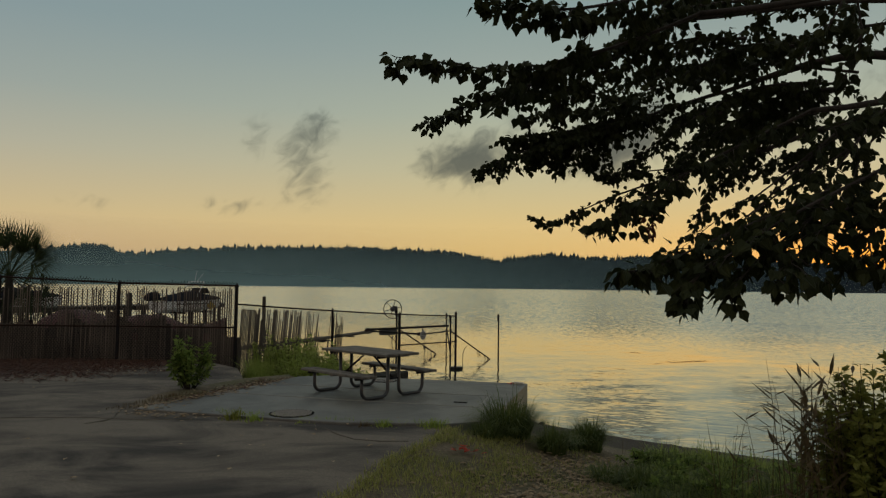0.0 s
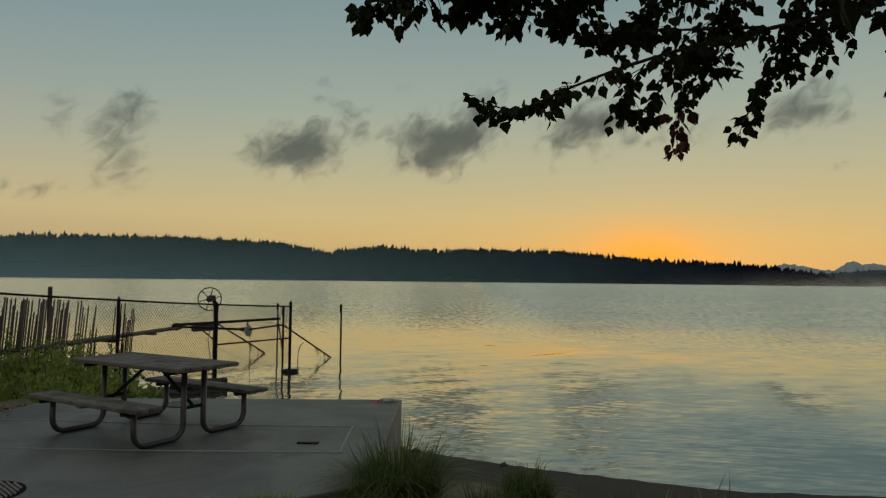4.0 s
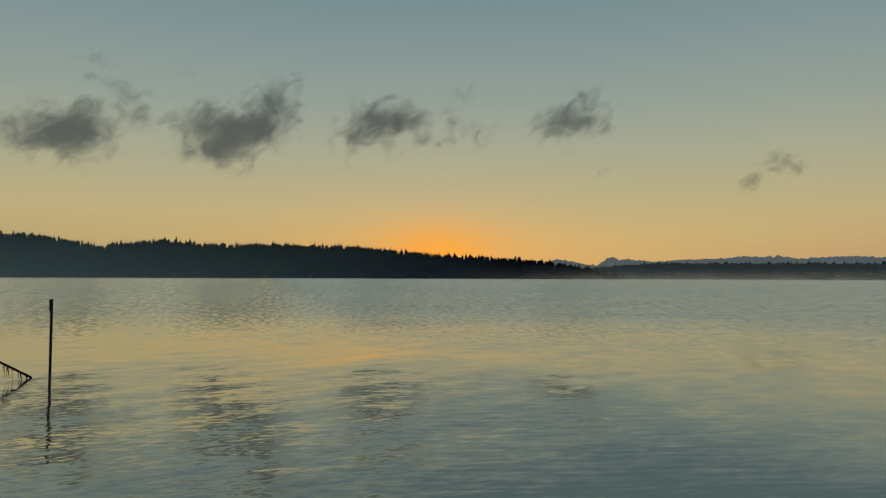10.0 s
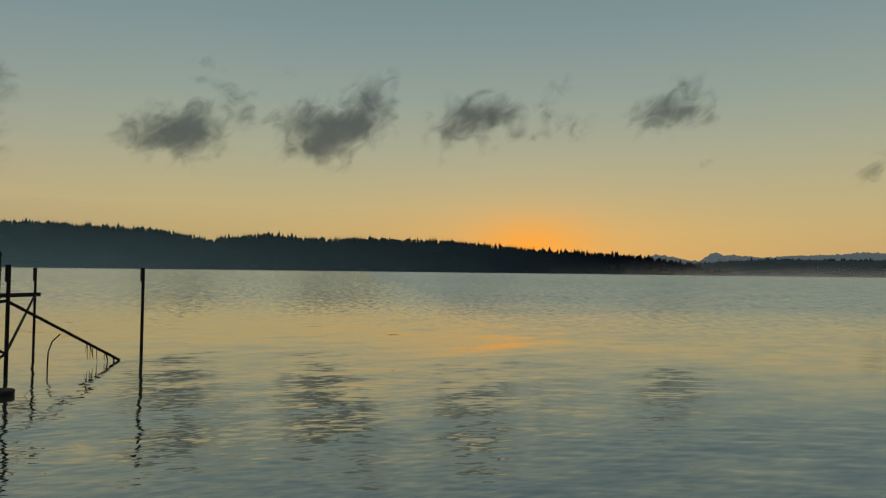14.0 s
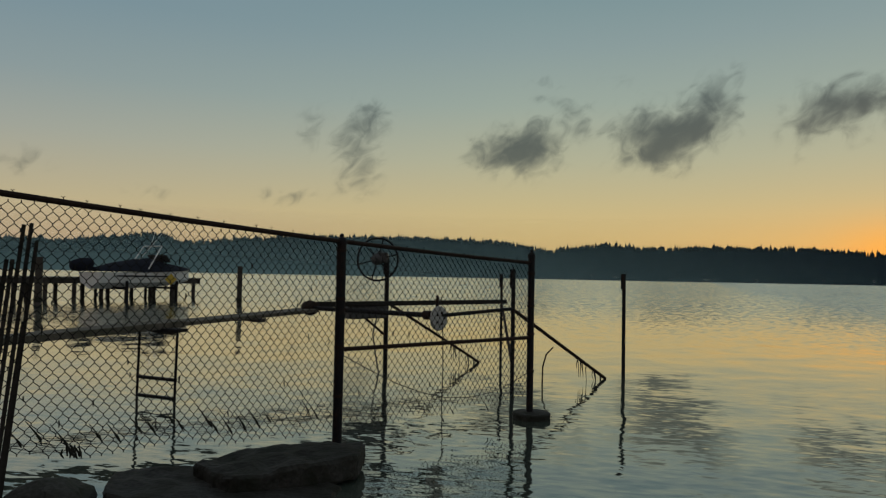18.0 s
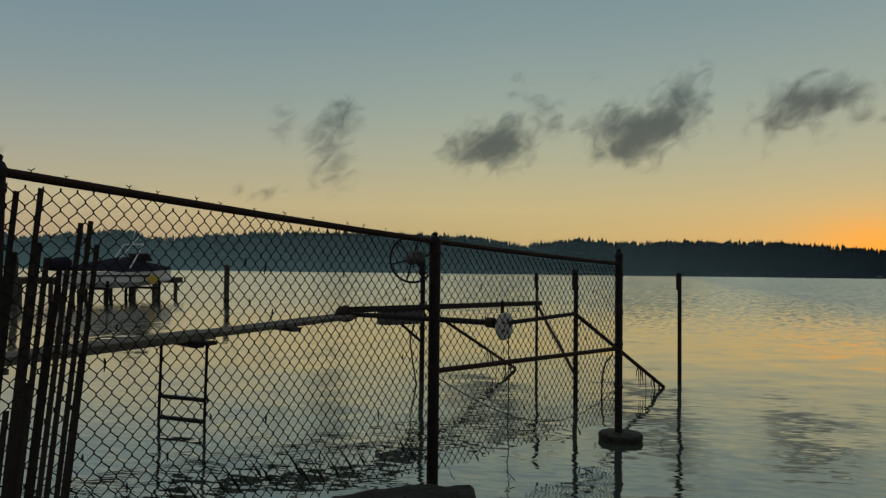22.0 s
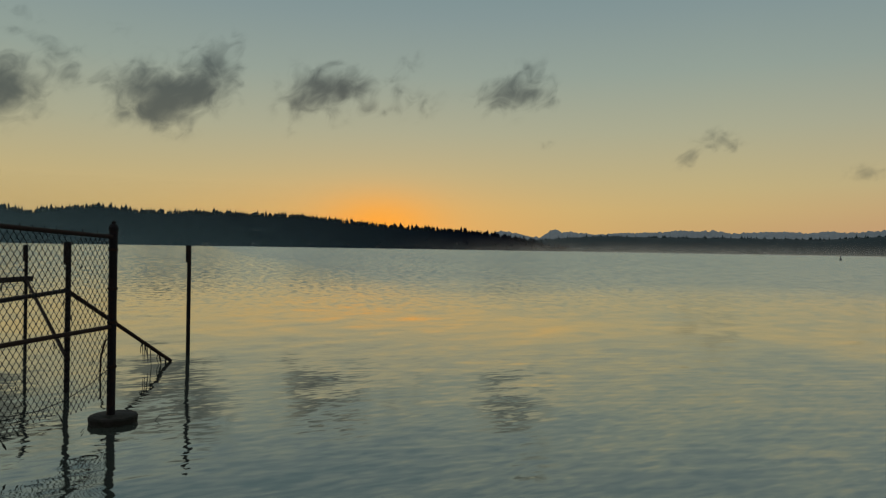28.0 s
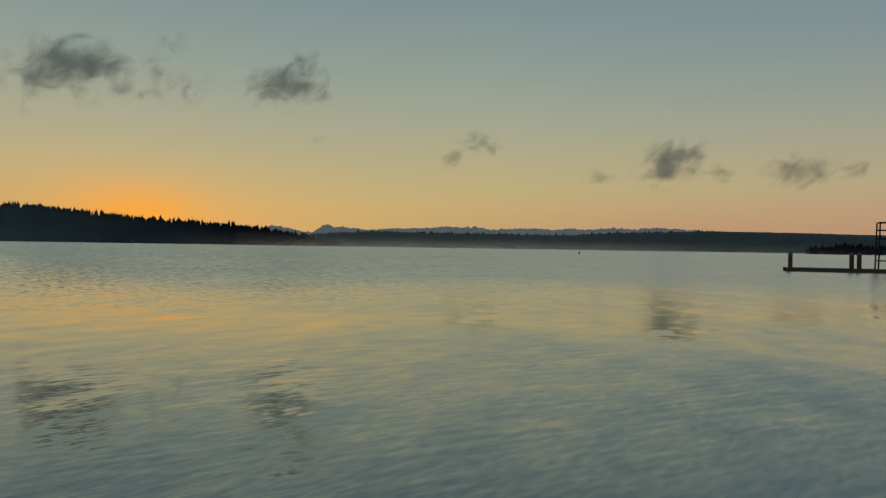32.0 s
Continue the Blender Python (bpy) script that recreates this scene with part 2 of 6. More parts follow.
def leaf_material(name, col, col2, trans=0.35, rough=0.5):
    m = bpy.data.materials.new(name)
    m.use_nodes = True
    n = Nodes(m.node_tree)
    m.node_tree.nodes.clear()
    out = n.put("ShaderNodeOutputMaterial")
    p = n.put("ShaderNodeBsdfPrincipled", Roughness=rough)
    p.inputs["Specular IOR Level"].default_value = 0.15
    t = n.put("ShaderNodeBsdfTranslucent")
    g = n.put("ShaderNodeNewGeometry")
    c = n.mix(g.outputs["Random Per Island"], col, col2)
    c2 = n.mix(n.noise(g.outputs["Position"], 25.0), c, tuple(v * 0.6 for v in col))
    n.link(c2, p.inputs["Base Color"])
    n.link(c2, t.inputs["Color"])
    mx = n.put("ShaderNodeMixShader")
    mx.inputs[0].default_value = trans
    n.link(p.outputs[0], mx.inputs[1])
    n.link(t.outputs[0], mx.inputs[2])
    n.link(mx.outputs[0], out.inputs[0])
    return m


def water_material():
    m = bpy.data.materials.new("lake_water")
    m.use_nodes = True
    n = Nodes(m.node_tree)
    m.node_tree.nodes.clear()
    out = n.put("ShaderNodeOutputMaterial")
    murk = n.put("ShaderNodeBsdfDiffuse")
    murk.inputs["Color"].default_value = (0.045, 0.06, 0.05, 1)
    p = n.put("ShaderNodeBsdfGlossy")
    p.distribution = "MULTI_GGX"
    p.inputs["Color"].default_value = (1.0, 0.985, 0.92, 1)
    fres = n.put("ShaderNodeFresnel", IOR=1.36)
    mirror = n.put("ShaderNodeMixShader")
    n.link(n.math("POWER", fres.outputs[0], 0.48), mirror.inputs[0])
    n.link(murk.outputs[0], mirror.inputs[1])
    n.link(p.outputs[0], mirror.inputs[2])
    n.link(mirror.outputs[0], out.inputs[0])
    pos = n.put("ShaderNodeNewGeometry").outputs["Position"]

    def waves(along, across, turn, detail=2.0, rough=0.5, both=False):
        """Noise in cells drawn out along the crests: cells a metre along and across them. Centred on nought."""
        mp = n.put("ShaderNodeMapping")
        mp.vector_type = "TEXTURE"
        mp.inputs["Scale"].default_value = (1 / along, 1 / across, 1)
        mp.inputs["Rotation"].default_value = (0, 0, radians(turn))
        n.link(pos, mp.inputs["Vector"])
        t = n.put("ShaderNodeTexNoise", Scale=1.0, Detail=detail, Roughness=rough, Distortion=0.35)
        n.link(mp.outputs[0], t.inputs["Vector"])
        if not both:
            return n.math("SUBTRACT", t.outputs["Fac"], 0.5)
        sp = n.put("ShaderNodeSeparateColor")
        n.link(t.outputs["Color"], sp.inputs[0])
        return [n.math("SUBTRACT", sp.outputs[k], 0.5) for k in (0, 1)]

    def window(value, lo, hi):
        return n.math("DIVIDE", n.math("SUBTRACT", value, lo), hi - lo, clamp=True)

    slopes = [[], []]

    def tilt(amount, size, turn):
        """Adds a slope of that size, across crests that run at that turn."""
        for axis, k in ((0, -math.sin(radians(turn))), (1, math.cos(radians(turn)))):
            slopes[axis].append(n.math("MULTIPLY", amount, size * k))

    away = n.put("ShaderNodeVectorMath")
    away.operation = "DISTANCE"
    n.link(pos, away.inputs[0])
    away.inputs[1].default_value = (1.0, 14.5, 0)
    dist = away.outputs["Value"]
    sp = n.put("ShaderNodeSeparateXYZ")
    n.link(pos, sp.inputs[0])
    east = window(n.math("SUBTRACT", sp.outputs[0], n.math("MULTIPLY", sp.outputs[1], 0.35)), -2.5, 4.0)
    near = n.math("SUBTRACT", 1.0, window(dist, 14.0, 42.0))
    inner = n.math("SUBTRACT", 1.0, window(dist, 8.0, 22.0))
    close = n.math("SUBTRACT", 1.0, window(dist, 5.0, 14.0))
    # the fence and the lift keep the water behind them calm
    exposed = n.math("MULTIPLY_ADD", window(n.math("SUBTRACT", sp.outputs[0], n.math("MULTIPLY", sp.outputs[1], 0.35)), -8.0, -3.0), 0.75, 0.25)
    # long low swell coming in from the open lake, and its answer from the eastern shore
    tilt(n.math("MULTIPLY", waves(0.16, 0.62, 12), n.math("MULTIPLY", n.math("MULTIPLY_ADD", inner, 0.75, 0.25), n.math("MULTIPLY", near, exposed))), 0.12, 12)
    tilt(n.math("MULTIPLY", waves(0.12, 0.5, 52), n.math("MULTIPLY", near, east)), 0.13, 52)
    tilt(n.math("MULTIPLY", waves(0.3, 1.5, 6), n.math("MULTIPLY", inner, exposed)), 0.08, 6)
    # slow wobble that bends the mirrored posts
    wob = waves(1.1, 1.5, -10, 3.0, 0.55, True)
    for k in (0, 1):
        slopes[k].append(n.math("MULTIPLY", n.math("MULTIPLY", wob[k], near), 0.075))
    jag = waves(4.5, 13.0, -8, 2.0, 0.55, True)
    for k in (0, 1):
        slopes[k].append(n.math("MULTIPLY", n.math("MULTIPLY", jag[k], n.math("MULTIPLY_ADD", close, 0.9, 0.1)), (0.1, 0.19)[k]))
    # fine wind ripples in patches, more of them away from the fence
    patch = n.ramp(n.math("ADD", waves(0.09, 0.2, -18), 0.5), [(0.36, (0.35, 0.35, 0.35)), (0.66, (1, 1, 1))])
    gust = n.math("MULTIPLY", n.math("MULTIPLY", patch, n.math("MULTIPLY_ADD", close, 0.85, 0.15)), n.math("MULTIPLY", exposed, n.math("MULTIPLY_ADD", east, 0.6, 0.4)))
    tilt(n.math("MULTIPLY", waves(1.2, 8.0, -30), gust), 0.36, -30)
    open_lake = window(n.math("SUBTRACT", sp.outputs[0], n.math("MULTIPLY", sp.outputs[1], 0.35)), -1.5, 4.0)
    tilt(n.math("MULTIPLY", gust, open_lake), -0.14, -40)
    tilt(n.math("MULTIPLY", waves(0.8, 3.2, -24), gust), 0.09, -24)
    # the open lake is ruffled: facets that lean to the shore mirror the higher sky
    for lo, hi, along, across, size in ((15.0, 30.0, 4.0, 2.0, 0.36), (24.0, 50.0, 2.3, 0.7, 0.42), (45.0, 110.0, 1.1, 0.22, 0.42)):
        facet = n.math("MAXIMUM", n.math("ADD", waves(along, across, -28, 2.0, 0.6), 0.04), 0.0)
        tilt(n.math("MULTIPLY", facet, window(dist, lo, hi)), -size, -28)
    tilt(window(dist, 17.0, 40.0), -0.04, -28)
    rough = n.math("MULTIPLY_ADD", window(dist, 9.0, 32.0), 0.1, 0.02)
    n.link(n.math("MULTIPLY_ADD", n.math("MULTIPLY", open_lake, window(dist, 14.0, 40.0)), 0.12, rough), p.inputs["Roughness"])
    normal = n.put("ShaderNodeCombineXYZ")
    for axis in (0, 1):
        total_slope = slopes[axis][0]
        for k in slopes[axis][1:]:
            total_slope = n.math("ADD", total_slope, k)
        n.link(total_slope, normal.inputs[axis])
    normal.inputs[2].default_value = 1.0
    unit = n.put("ShaderNodeVectorMath")
    unit.operation = "NORMALIZE"
    n.link(normal.outputs[0], unit.inputs[0])
    n.link(unit.outputs[0], fres.inputs["Normal"])
    n.link(unit.outputs[0], p.inputs["Normal"])
    return m


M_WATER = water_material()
M_SOIL = material("bank_soil", (0.125, 0.1, 0.068), 0.95, vary=0.5, scale=1.6, fine=26, bump=0.9, bump_dist=0.02, second=(0.075, 0.074, 0.035), amount=0.5, wet=(0.035, 0.03, 0.024))
M_ASPHALT = material("worn_asphalt", (0.138, 0.12, 0.098), 0.9, vary=0.36, scale=0.8, fine=70, bump=0.8, bump_dist=0.008, second=(0.036, 0.033, 0.03), amount=0.49, stretch=(0.7, 1.3))
M_CONCRETE = material("weathered_concrete", (0.088, 0.09, 0.083), 0.55, vary=0.22, scale=1.1, fine=45, bump=0.35, bump_dist=0.004, second=(0.045, 0.047, 0.045), amount=0.5, spec=0.75)
M_CONCRETE_DARK = material("wet_concrete", (0.03, 0.029, 0.027), 0.75, vary=0.45, scale=3.0, fine=34, bump=0.9, bump_dist=0.015, second=(0.014, 0.015, 0.011), amount=0.5, spec=0.15)
M_LINE = material("pale_joint", (0.25, 0.247, 0.23), 0.9, vary=0.25, scale=4, fine=60, bump=0.2)
# steel, rust and wire: silhouette darkness is put into these three colours
M_STEEL = material("backlit_galvanised_steel", (0.008, 0.008, 0.01), 0.65, metal=0.1, spec=0.14, vary=0.3, scale=7, fine=70, bump=0.3, bump_dist=0.002, second=(0.022, 0.013, 0.01), amount=0.56)
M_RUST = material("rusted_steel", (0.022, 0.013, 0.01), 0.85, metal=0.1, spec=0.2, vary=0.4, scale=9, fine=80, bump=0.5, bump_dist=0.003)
M_WIRE = material("backlit_grey_wire", (0.008, 0.008, 0.008), 0.65, spec=0.12, metal=0.1, vary=0.3, scale=8, fine=80, bump=0)
M_WOOD = material("weathered_wood", (0.1, 0.094, 0.082), 0.85, vary=0.3, scale=5, fine=55, bump=0.5, bump_dist=0.004, second=(0.05, 0.047, 0.042), amount=0.52, objvar=0.25)
M_TABLE_STEEL = material("painted_steel_tube", (0.022, 0.025, 0.032), 0.38, vary=0.3, scale=9, fine=70, bump=0.15, bump_dist=0.002, spec=0.6)
M_WOOD_DARK = material("dark_wet_wood", (0.04, 0.034, 0.028), 0.85, vary=0.35, scale=4, fine=45, bump=0.6, bump_dist=0.005, objvar=0.25)
M_SLAT = material("privacy_slat", (0.085, 0.07, 0.058), 0.8, vary=0.3, scale=6, fine=50, bump=0.3, objvar=0.35)
# the privacy slat again, its backlit shade put into the colour
M_SLAT_BACKLIT = material("backlit_slat", (0.018, 0.015, 0.013), 0.8, vary=0.3, scale=6, fine=50, bump=0.3, objvar=0.3, spec=0.2)
M_PLANK = material("grey_wet_plank", (0.085, 0.075, 0.06), 0.85, vary=0.35, scale=4, fine=50, bump=0.6, bump_dist=0.004, second=(0.05, 0.047, 0.032), amount=0.5, objvar=0.15)
M_STONE = material("shore_stone", (0.04, 0.039, 0.035), 0.8, spec=0.2, vary=0.35, scale=5, fine=38, bump=0.7, bump_dist=0.015, second=(0.025, 0.028, 0.02), amount=0.52)
M_BARK = material("grey_bark", (0.024, 0.02, 0.017), 0.95, vary=0.4, scale=7, fine=45, bump=0.8, bump_dist=0.01)
M_LEAF = leaf_material("poplar_leaf", (0.016, 0.024, 0.008), (0.04, 0.048, 0.014), 0.28, 0.65)
M_LEAF_RED = leaf_material("reddened_leaf", (0.09, 0.03, 0.02), (0.14, 0.06, 0.025), 0.3)
M_GRASS = leaf_material("lawn_grass", (0.28, 0.32, 0.09), (0.52, 0.48, 0.21), 0.35)
M_TUFT = leaf_material("tuft_grass", (0.26, 0.37, 0.07), (0.42, 0.5, 0.14), 0.45)
M_TUFT_DARK = leaf_material("dark_tuft_grass", (0.06, 0.1, 0.03), (0.2, 0.24, 0.075), 0.3)
M_WEED = leaf_material("bright_weed", (0.24, 0.33, 0.07), (0.44, 0.5, 0.15), 0.5)
M_BUSH = leaf_material("bush_leaf", (0.09, 0.16, 0.035), (0.38, 0.5, 0.13), 0.45)
M_REED = leaf_material("dry_reed", (0.11, 0.085, 0.045), (0.18, 0.135, 0.07), 0.3)
M_SHRUB = leaf_material("shrub_leaf", (0.19, 0.22, 0.05), (0.35, 0.35, 0.09), 0.5)
M_PALM = leaf_material("palm_frond", (0.035, 0.055, 0.02), (0.06, 0.08, 0.03), 0.25)
M_LITTER = leaf_material("dead_leaf", (0.3, 0.22, 0.13), (0.45, 0.36, 0.24), 0.2)
M_LITTER_RED = leaf_material("brown_red_leaf", (0.075, 0.033, 0.024), (0.15, 0.08, 0.05), 0.15)
M_BOARD = material("old_boards", (0.075, 0.06, 0.05), 0.9, vary=0.35, scale=4, fine=45, bump=0.5, bump_dist=0.005, objvar=0.3)
M_REDLEAF = leaf_material("red_leaf", (0.5, 0.06, 0.03), (0.4, 0.09, 0.04), 0.2)
# backlit shade and a blue haze tint are in these two colours
M_FOREST = material("shaded_far_forest", (0.0075, 0.0122, 0.0215), 0.95, vary=0.2, scale=0.004, fine=0.03, bump=0, island=0.15, spec=0.0)
M_HILL = material("shaded_far_hill", (0.0065, 0.0102, 0.0185), 0.95, vary=0.3, scale=0.006, fine=0.05, bump=0, spec=0.0)
# distance haze is mixed into the far shore and mountain base colours
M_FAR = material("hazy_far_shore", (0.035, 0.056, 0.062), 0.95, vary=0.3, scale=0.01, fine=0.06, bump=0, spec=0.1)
M_MOUNT = material("hazed_mountain", (0.29, 0.33, 0.35), 0.95, vary=0.15, scale=0.004, fine=0.03, bump=0, spec=0.1)
M_HOUSE = material("pale_house_wall", (0.065, 0.07, 0.075), 0.8, vary=0.1, scale=0.3, fine=3, bump=0)
M_ROOF = material("house_roof", (0.08, 0.075, 0.07), 0.9, vary=0.2, scale=0.5, fine=4, bump=0)
M_HULL = material("white_boat_hull", (0.55, 0.56, 0.57), 0.35, vary=0.06, scale=2, fine=20, bump=0)
M_CANVAS = material("navy_boat_cover", (0.008, 0.01, 0.018), 0.9, spec=0.15, vary=0.3, scale=3, fine=30, bump=0.4, bump_dist=0.01)
M_TARP = material("brown_tarp", (0.075, 0.032, 0.03), 0.75, vary=0.3, scale=2.5, fine=18, bump=0.6, bump_dist=0.02)
M_YELLOW = material("yellow_sign", (0.34, 0.25, 0.03), 0.6, vary=0.15, scale=6, fine=40, bump=0)
M_IRON = material("cast_iron", (0.012, 0.011, 0.01), 0.9, spec=0.08, metal=0.0, vary=0.3, scale=12, fine=90, bump=0.3)
M_ROPE_W = material("white_rope", (0.6, 0.58, 0.52), 0.8, vary=0.15, scale=30, fine=200, bump=0.3)
M_ROPE_R = material("red_plastic", (0.45, 0.04, 0.05), 0.5, vary=0.15, scale=30, fine=200, bump=0.1)
M_DISC = material("grey_disc_and_stud", (0.3, 0.3, 0.29), 0.6, vary=0.2, scale=9, fine=60, bump=0.2)
# lake weed, and the dark reflection flecks behind the fence
M_WEED_MIRROR = material("hanging_weed", (0.01, 0.011, 0.007), 0.9, vary=0.4, scale=12, fine=60, bump=0)
M_PLASTIC = material("dark_plastic", (0.03, 0.03, 0.032), 0.5, vary=0.3, scale=8, fine=60, bump=0.1)


# ---------------------------------------------------------------- mesh building
class MB:
    """Collects vertices and faces for one mesh."""

    def __init__(self):
        self.v, self.f = [], []

    def add(self, verts, faces):
        k = len(self.v)
        self.v.extend([tuple(p) for p in verts])
        self.f.extend([tuple(i + k for i in f) for f in faces])
        return self

    def box(self, size, m=None, bev=0.004):
        """A box with chamfered edges, centred."""
        m = m or Matrix()
        x, y, z = (s / 2 for s in size)
        b = min(bev, x * 0.45, y * 0.45, z * 0.45)
        pts, idx = [], {}
        for sx in (-1, 1):
            for sy in (-1, 1):
                for sz in (-1, 1):
                    for ax in range(3):
                        p = [sx * (x - b), sy * (y - b), sz * (z - b)]
                        p[ax] = (sx * x, sy * y, sz * z)[ax]
                        idx[(sx, sy, sz, ax)] = len(pts)
                        pts.append(m @ Vector(p))
        fs = []
        for ax in range(3):
            o = [a for a in range(3) if a != ax]
            for s in (-1, 1):
                loop = []
                for c in ((-1, -1), (1, -1), (1, 1), (-1, 1)):
                    k = [0, 0, 0]
                    k[ax], k[o[0]], k[o[1]] = s, c[0], c[1]
                    loop.append(idx[(*k, ax)])
                if (s == -1) ^ (ax == 1):
                    loop.reverse()
                fs.append(loop)
        for ax in range(3):
            o = [a for a in range(3) if a != ax]
            for c in ((-1, -1), (1, -1), (1, 1), (-1, 1)):
                ends = []
                for s in (-1, 1):
                    k = [0, 0, 0]
                    k[ax], k[o[0]], k[o[1]] = s, c[0], c[1]
                    ends.append(tuple(k))
                fs.append([idx[(*ends[0], o[0])], idx[(*ends[0], o[1])], idx[(*ends[1], o[1])], idx[(*ends[1], o[0])]])
        for sx in (-1, 1):
            for sy in (-1, 1):
                for sz in (-1, 1):
                    fs.append([idx[(sx, sy, sz, a)] for a in range(3)])
        return self.add(pts, fs)

    def tube(self, points, r, n=8, caps=True):
        """A round bar through the points; r one radius or one a point."""
        pts = [Vector(p) for p in points]
        rs = r if isinstance(r, (list, tuple)) else [r] * len(pts)
        verts, faces = [], []
        up = None
        for i, p in enumerate(pts):
            a = pts[max(i - 1, 0)]
            c = pts[min(i + 1, len(pts) - 1)]
            d = (c - a).normalized()
            if up is None:
                up = d.orthogonal().normalized()
            up = (up - d * up.dot(d))
            up = up.normalized() if up.length > 1e-6 else d.orthogonal().normalized()
            side = d.cross(up)
            for k in range(n):
                t = 2 * math.pi * k / n
                verts.append(p + rs[i] * (math.cos(t) * up + math.sin(t) * side))
        for i in range(len(pts) - 1):
            for k in range(n):
                faces.append((i * n + k, i * n + (k + 1) % n, (i + 1) * n + (k + 1) % n, (i + 1) * n + k))
        if caps:
            faces.append(tuple(reversed(range(n))))
            faces.append(tuple(range((len(pts) - 1) * n, len(pts) * n)))
        return self.add(verts, faces)

    def lathe(self, profile, m=None, n=20):
        """Turned body: profile of (radius, height)."""
        m = m or Matrix()
        verts, faces = [], []
        for r, z in profile:
            for k in range(n):
                t = 2 * math.pi * k / n
                verts.append(m @ Vector((r * math.cos(t), r * math.sin(t), z)))
        for i in range(len(profile) - 1):
            for k in range(n):
                faces.append((i * n + k, i * n + (k + 1) % n, (i + 1) * n + (k + 1) % n, (i + 1) * n + k))
        faces.append(tuple(reversed(range(n))))
        faces.append(tuple(range((len(profile) - 1) * n, len(profile) * n)))
        return self.add(verts, faces)

    def mesh(self, name, mat, smooth=False):
        me = bpy.data.meshes.new(name)
        me.from_pydata(self.v, [], self.f)
        me.materials.append(mat)
        if smooth:
            me.polygons.foreach_set("use_smooth", [True] * len(me.polygons))
        me.update()
        return me


def empty(name, at, label, category, group="", turn=0.0, kind=""):
    ob = new(name)
    ob.empty_display_size = 0.1
    ob.matrix_basis = pose(*at, 0, 0, turn)
    return tagged(ob, label, category, group, kind)


def part(name, mb, mat, parent, label="", smooth=False):
    """One mesh object under a thing, in the thing's own axes."""
    ob = new(name, mb.mesh(name, mat, smooth) if isinstance(mb, MB) else mb)
    ob.parent = parent
    return tagged(ob, label)


def solo(name, mb, mat, label, category="", group="", kind="", smooth=False):
    return tagged(new(name, mb.mesh(name, mat, smooth)), label, category, group, kind)


rng = random.Random(7)


# ---------------------------------------------------------------- ground and water
SHORE = [(-200, 40), (-30, 26), (-10, 23), (-5, 21), (-2.8, 19.6), (-1.8, 18.4), (-0.5, 17.0), (1.0, 15.5), (2.17, 14.35), (2.55, 13.9), (3.7, 12.8),
         (4.8, 11.9), (5.4, 11.45), (7.0, 10.8), (12, 9.2), (30, 4), (80, -20), (300, -120)]
RISE_D = [-60, -6, 0, 1.5, 2.5, 3.8, 5.2, 7.0, 9.0, 11.0, 400]
RISE_Z = [-6, -0.9, 0, 0.13, 0.24, 0.46, 0.6, 0.74, 0.84, PLATEAU, PLATEAU]


def shore_distance(x, y):
    """Metres inland of the waterline; negative in the lake. Takes arrays."""
    best = np.full(np.shape(x), 1e9)
    side = np.zeros(np.shape(x))
    for (ax, ay), (bx, by) in zip(SHORE, SHORE[1:]):
        ex, ey = bx - ax, by - ay
        t = np.clip(((x - ax) * ex + (y - ay) * ey) / (ex * ex + ey * ey), 0, 1)
        qx, qy = x - (ax + t * ex), y - (ay + t * ey)
        d = np.hypot(qx, qy)
        s = ex * qy - ey * qx
        near = d < best
        best = np.where(near, d, best)
        side = np.where(near, s, side)
    return np.where(side > 0, -best, best)


YARD_EDGE = [(-2.6, -4), (-1.9, 2.0), (-1.3, 4.6), (-0.74, 6.6), (-0.5, 7.3), (-0.3, 7.9), (0.0, 8.5), (0.17, 8.95), (0.3, 9.3)]


def yard_distance(x, y):
    """Metres from the asphalt yard's edge; nought inside the yard."""
    best = np.full(np.shape(x), 1e9)
    for (ax, ay), (bx, by) in zip(YARD_EDGE, YARD_EDGE[1:]):
        ex, ey = bx - ax, by - ay
        t = np.clip(((x - ax) * ex + (y - ay) * ey) / (ex * ex + ey * ey), 0, 1)
        best = np.minimum(best, np.hypot(x - ax - t * ex, y - ay - t * ey))
    edge_x = np.interp(y, [p[1] for p in YARD_EDGE], [p[0] for p in YARD_EDGE])
    return np.where((x < edge_x) & (y < 9.6), 0.0, best)


def ground_z(x, y):
    d = shore_distance(np.asarray(x, float), np.asarray(y, float))
    z = np.interp(d, RISE_D, RISE_Z)
    wob = 0.03 * np.sin(np.asarray(x) * 2.1 + 1.3 * np.asarray(y)) * np.sin(np.asarray(y) * 1.7 - 0.4 * np.asarray(x))
    z = z + wob * np.clip(d / 2, 0, 1) * np.clip((9 - d) / 4, 0, 1)
    yard = yard_distance(np.asarray(x, float), np.asarray(y, float))
    return np.where(d > 1.5, np.maximum(z, PLATEAU - 0.004 - 0.16 * np.clip(yard, 0, 9) ** 1.2), z)


def gz(x, y):
    return float(ground_z(x, y))


def grid_sheet(xs, ys, zf):
    mb = MB()
    X, Y = np.meshgrid(xs, ys)
    Z = zf(X, Y)
    nx, ny = len(xs), len(ys)
    mb.v = list(zip(X.ravel().tolist(), Y.ravel().tolist(), Z.ravel().tolist()))
    mb.f = [(j * nx + i, j * nx + i + 1, (j + 1) * nx + i + 1, (j + 1) * nx + i) for j in range(ny - 1) for i in range(nx - 1)]
    return mb


xs = np.r_[-4000, -1500, -400, -120, -60, -30, np.arange(-18, 14.01, 0.3), 20, 30, 60, 120, 400, 1500, 4000]
ys = np.r_[-4000, -1500, -400, -120, -50, -20, -10, -5, np.arange(-2, 27.01, 0.3), 32, 45, 90, 300, 1000]
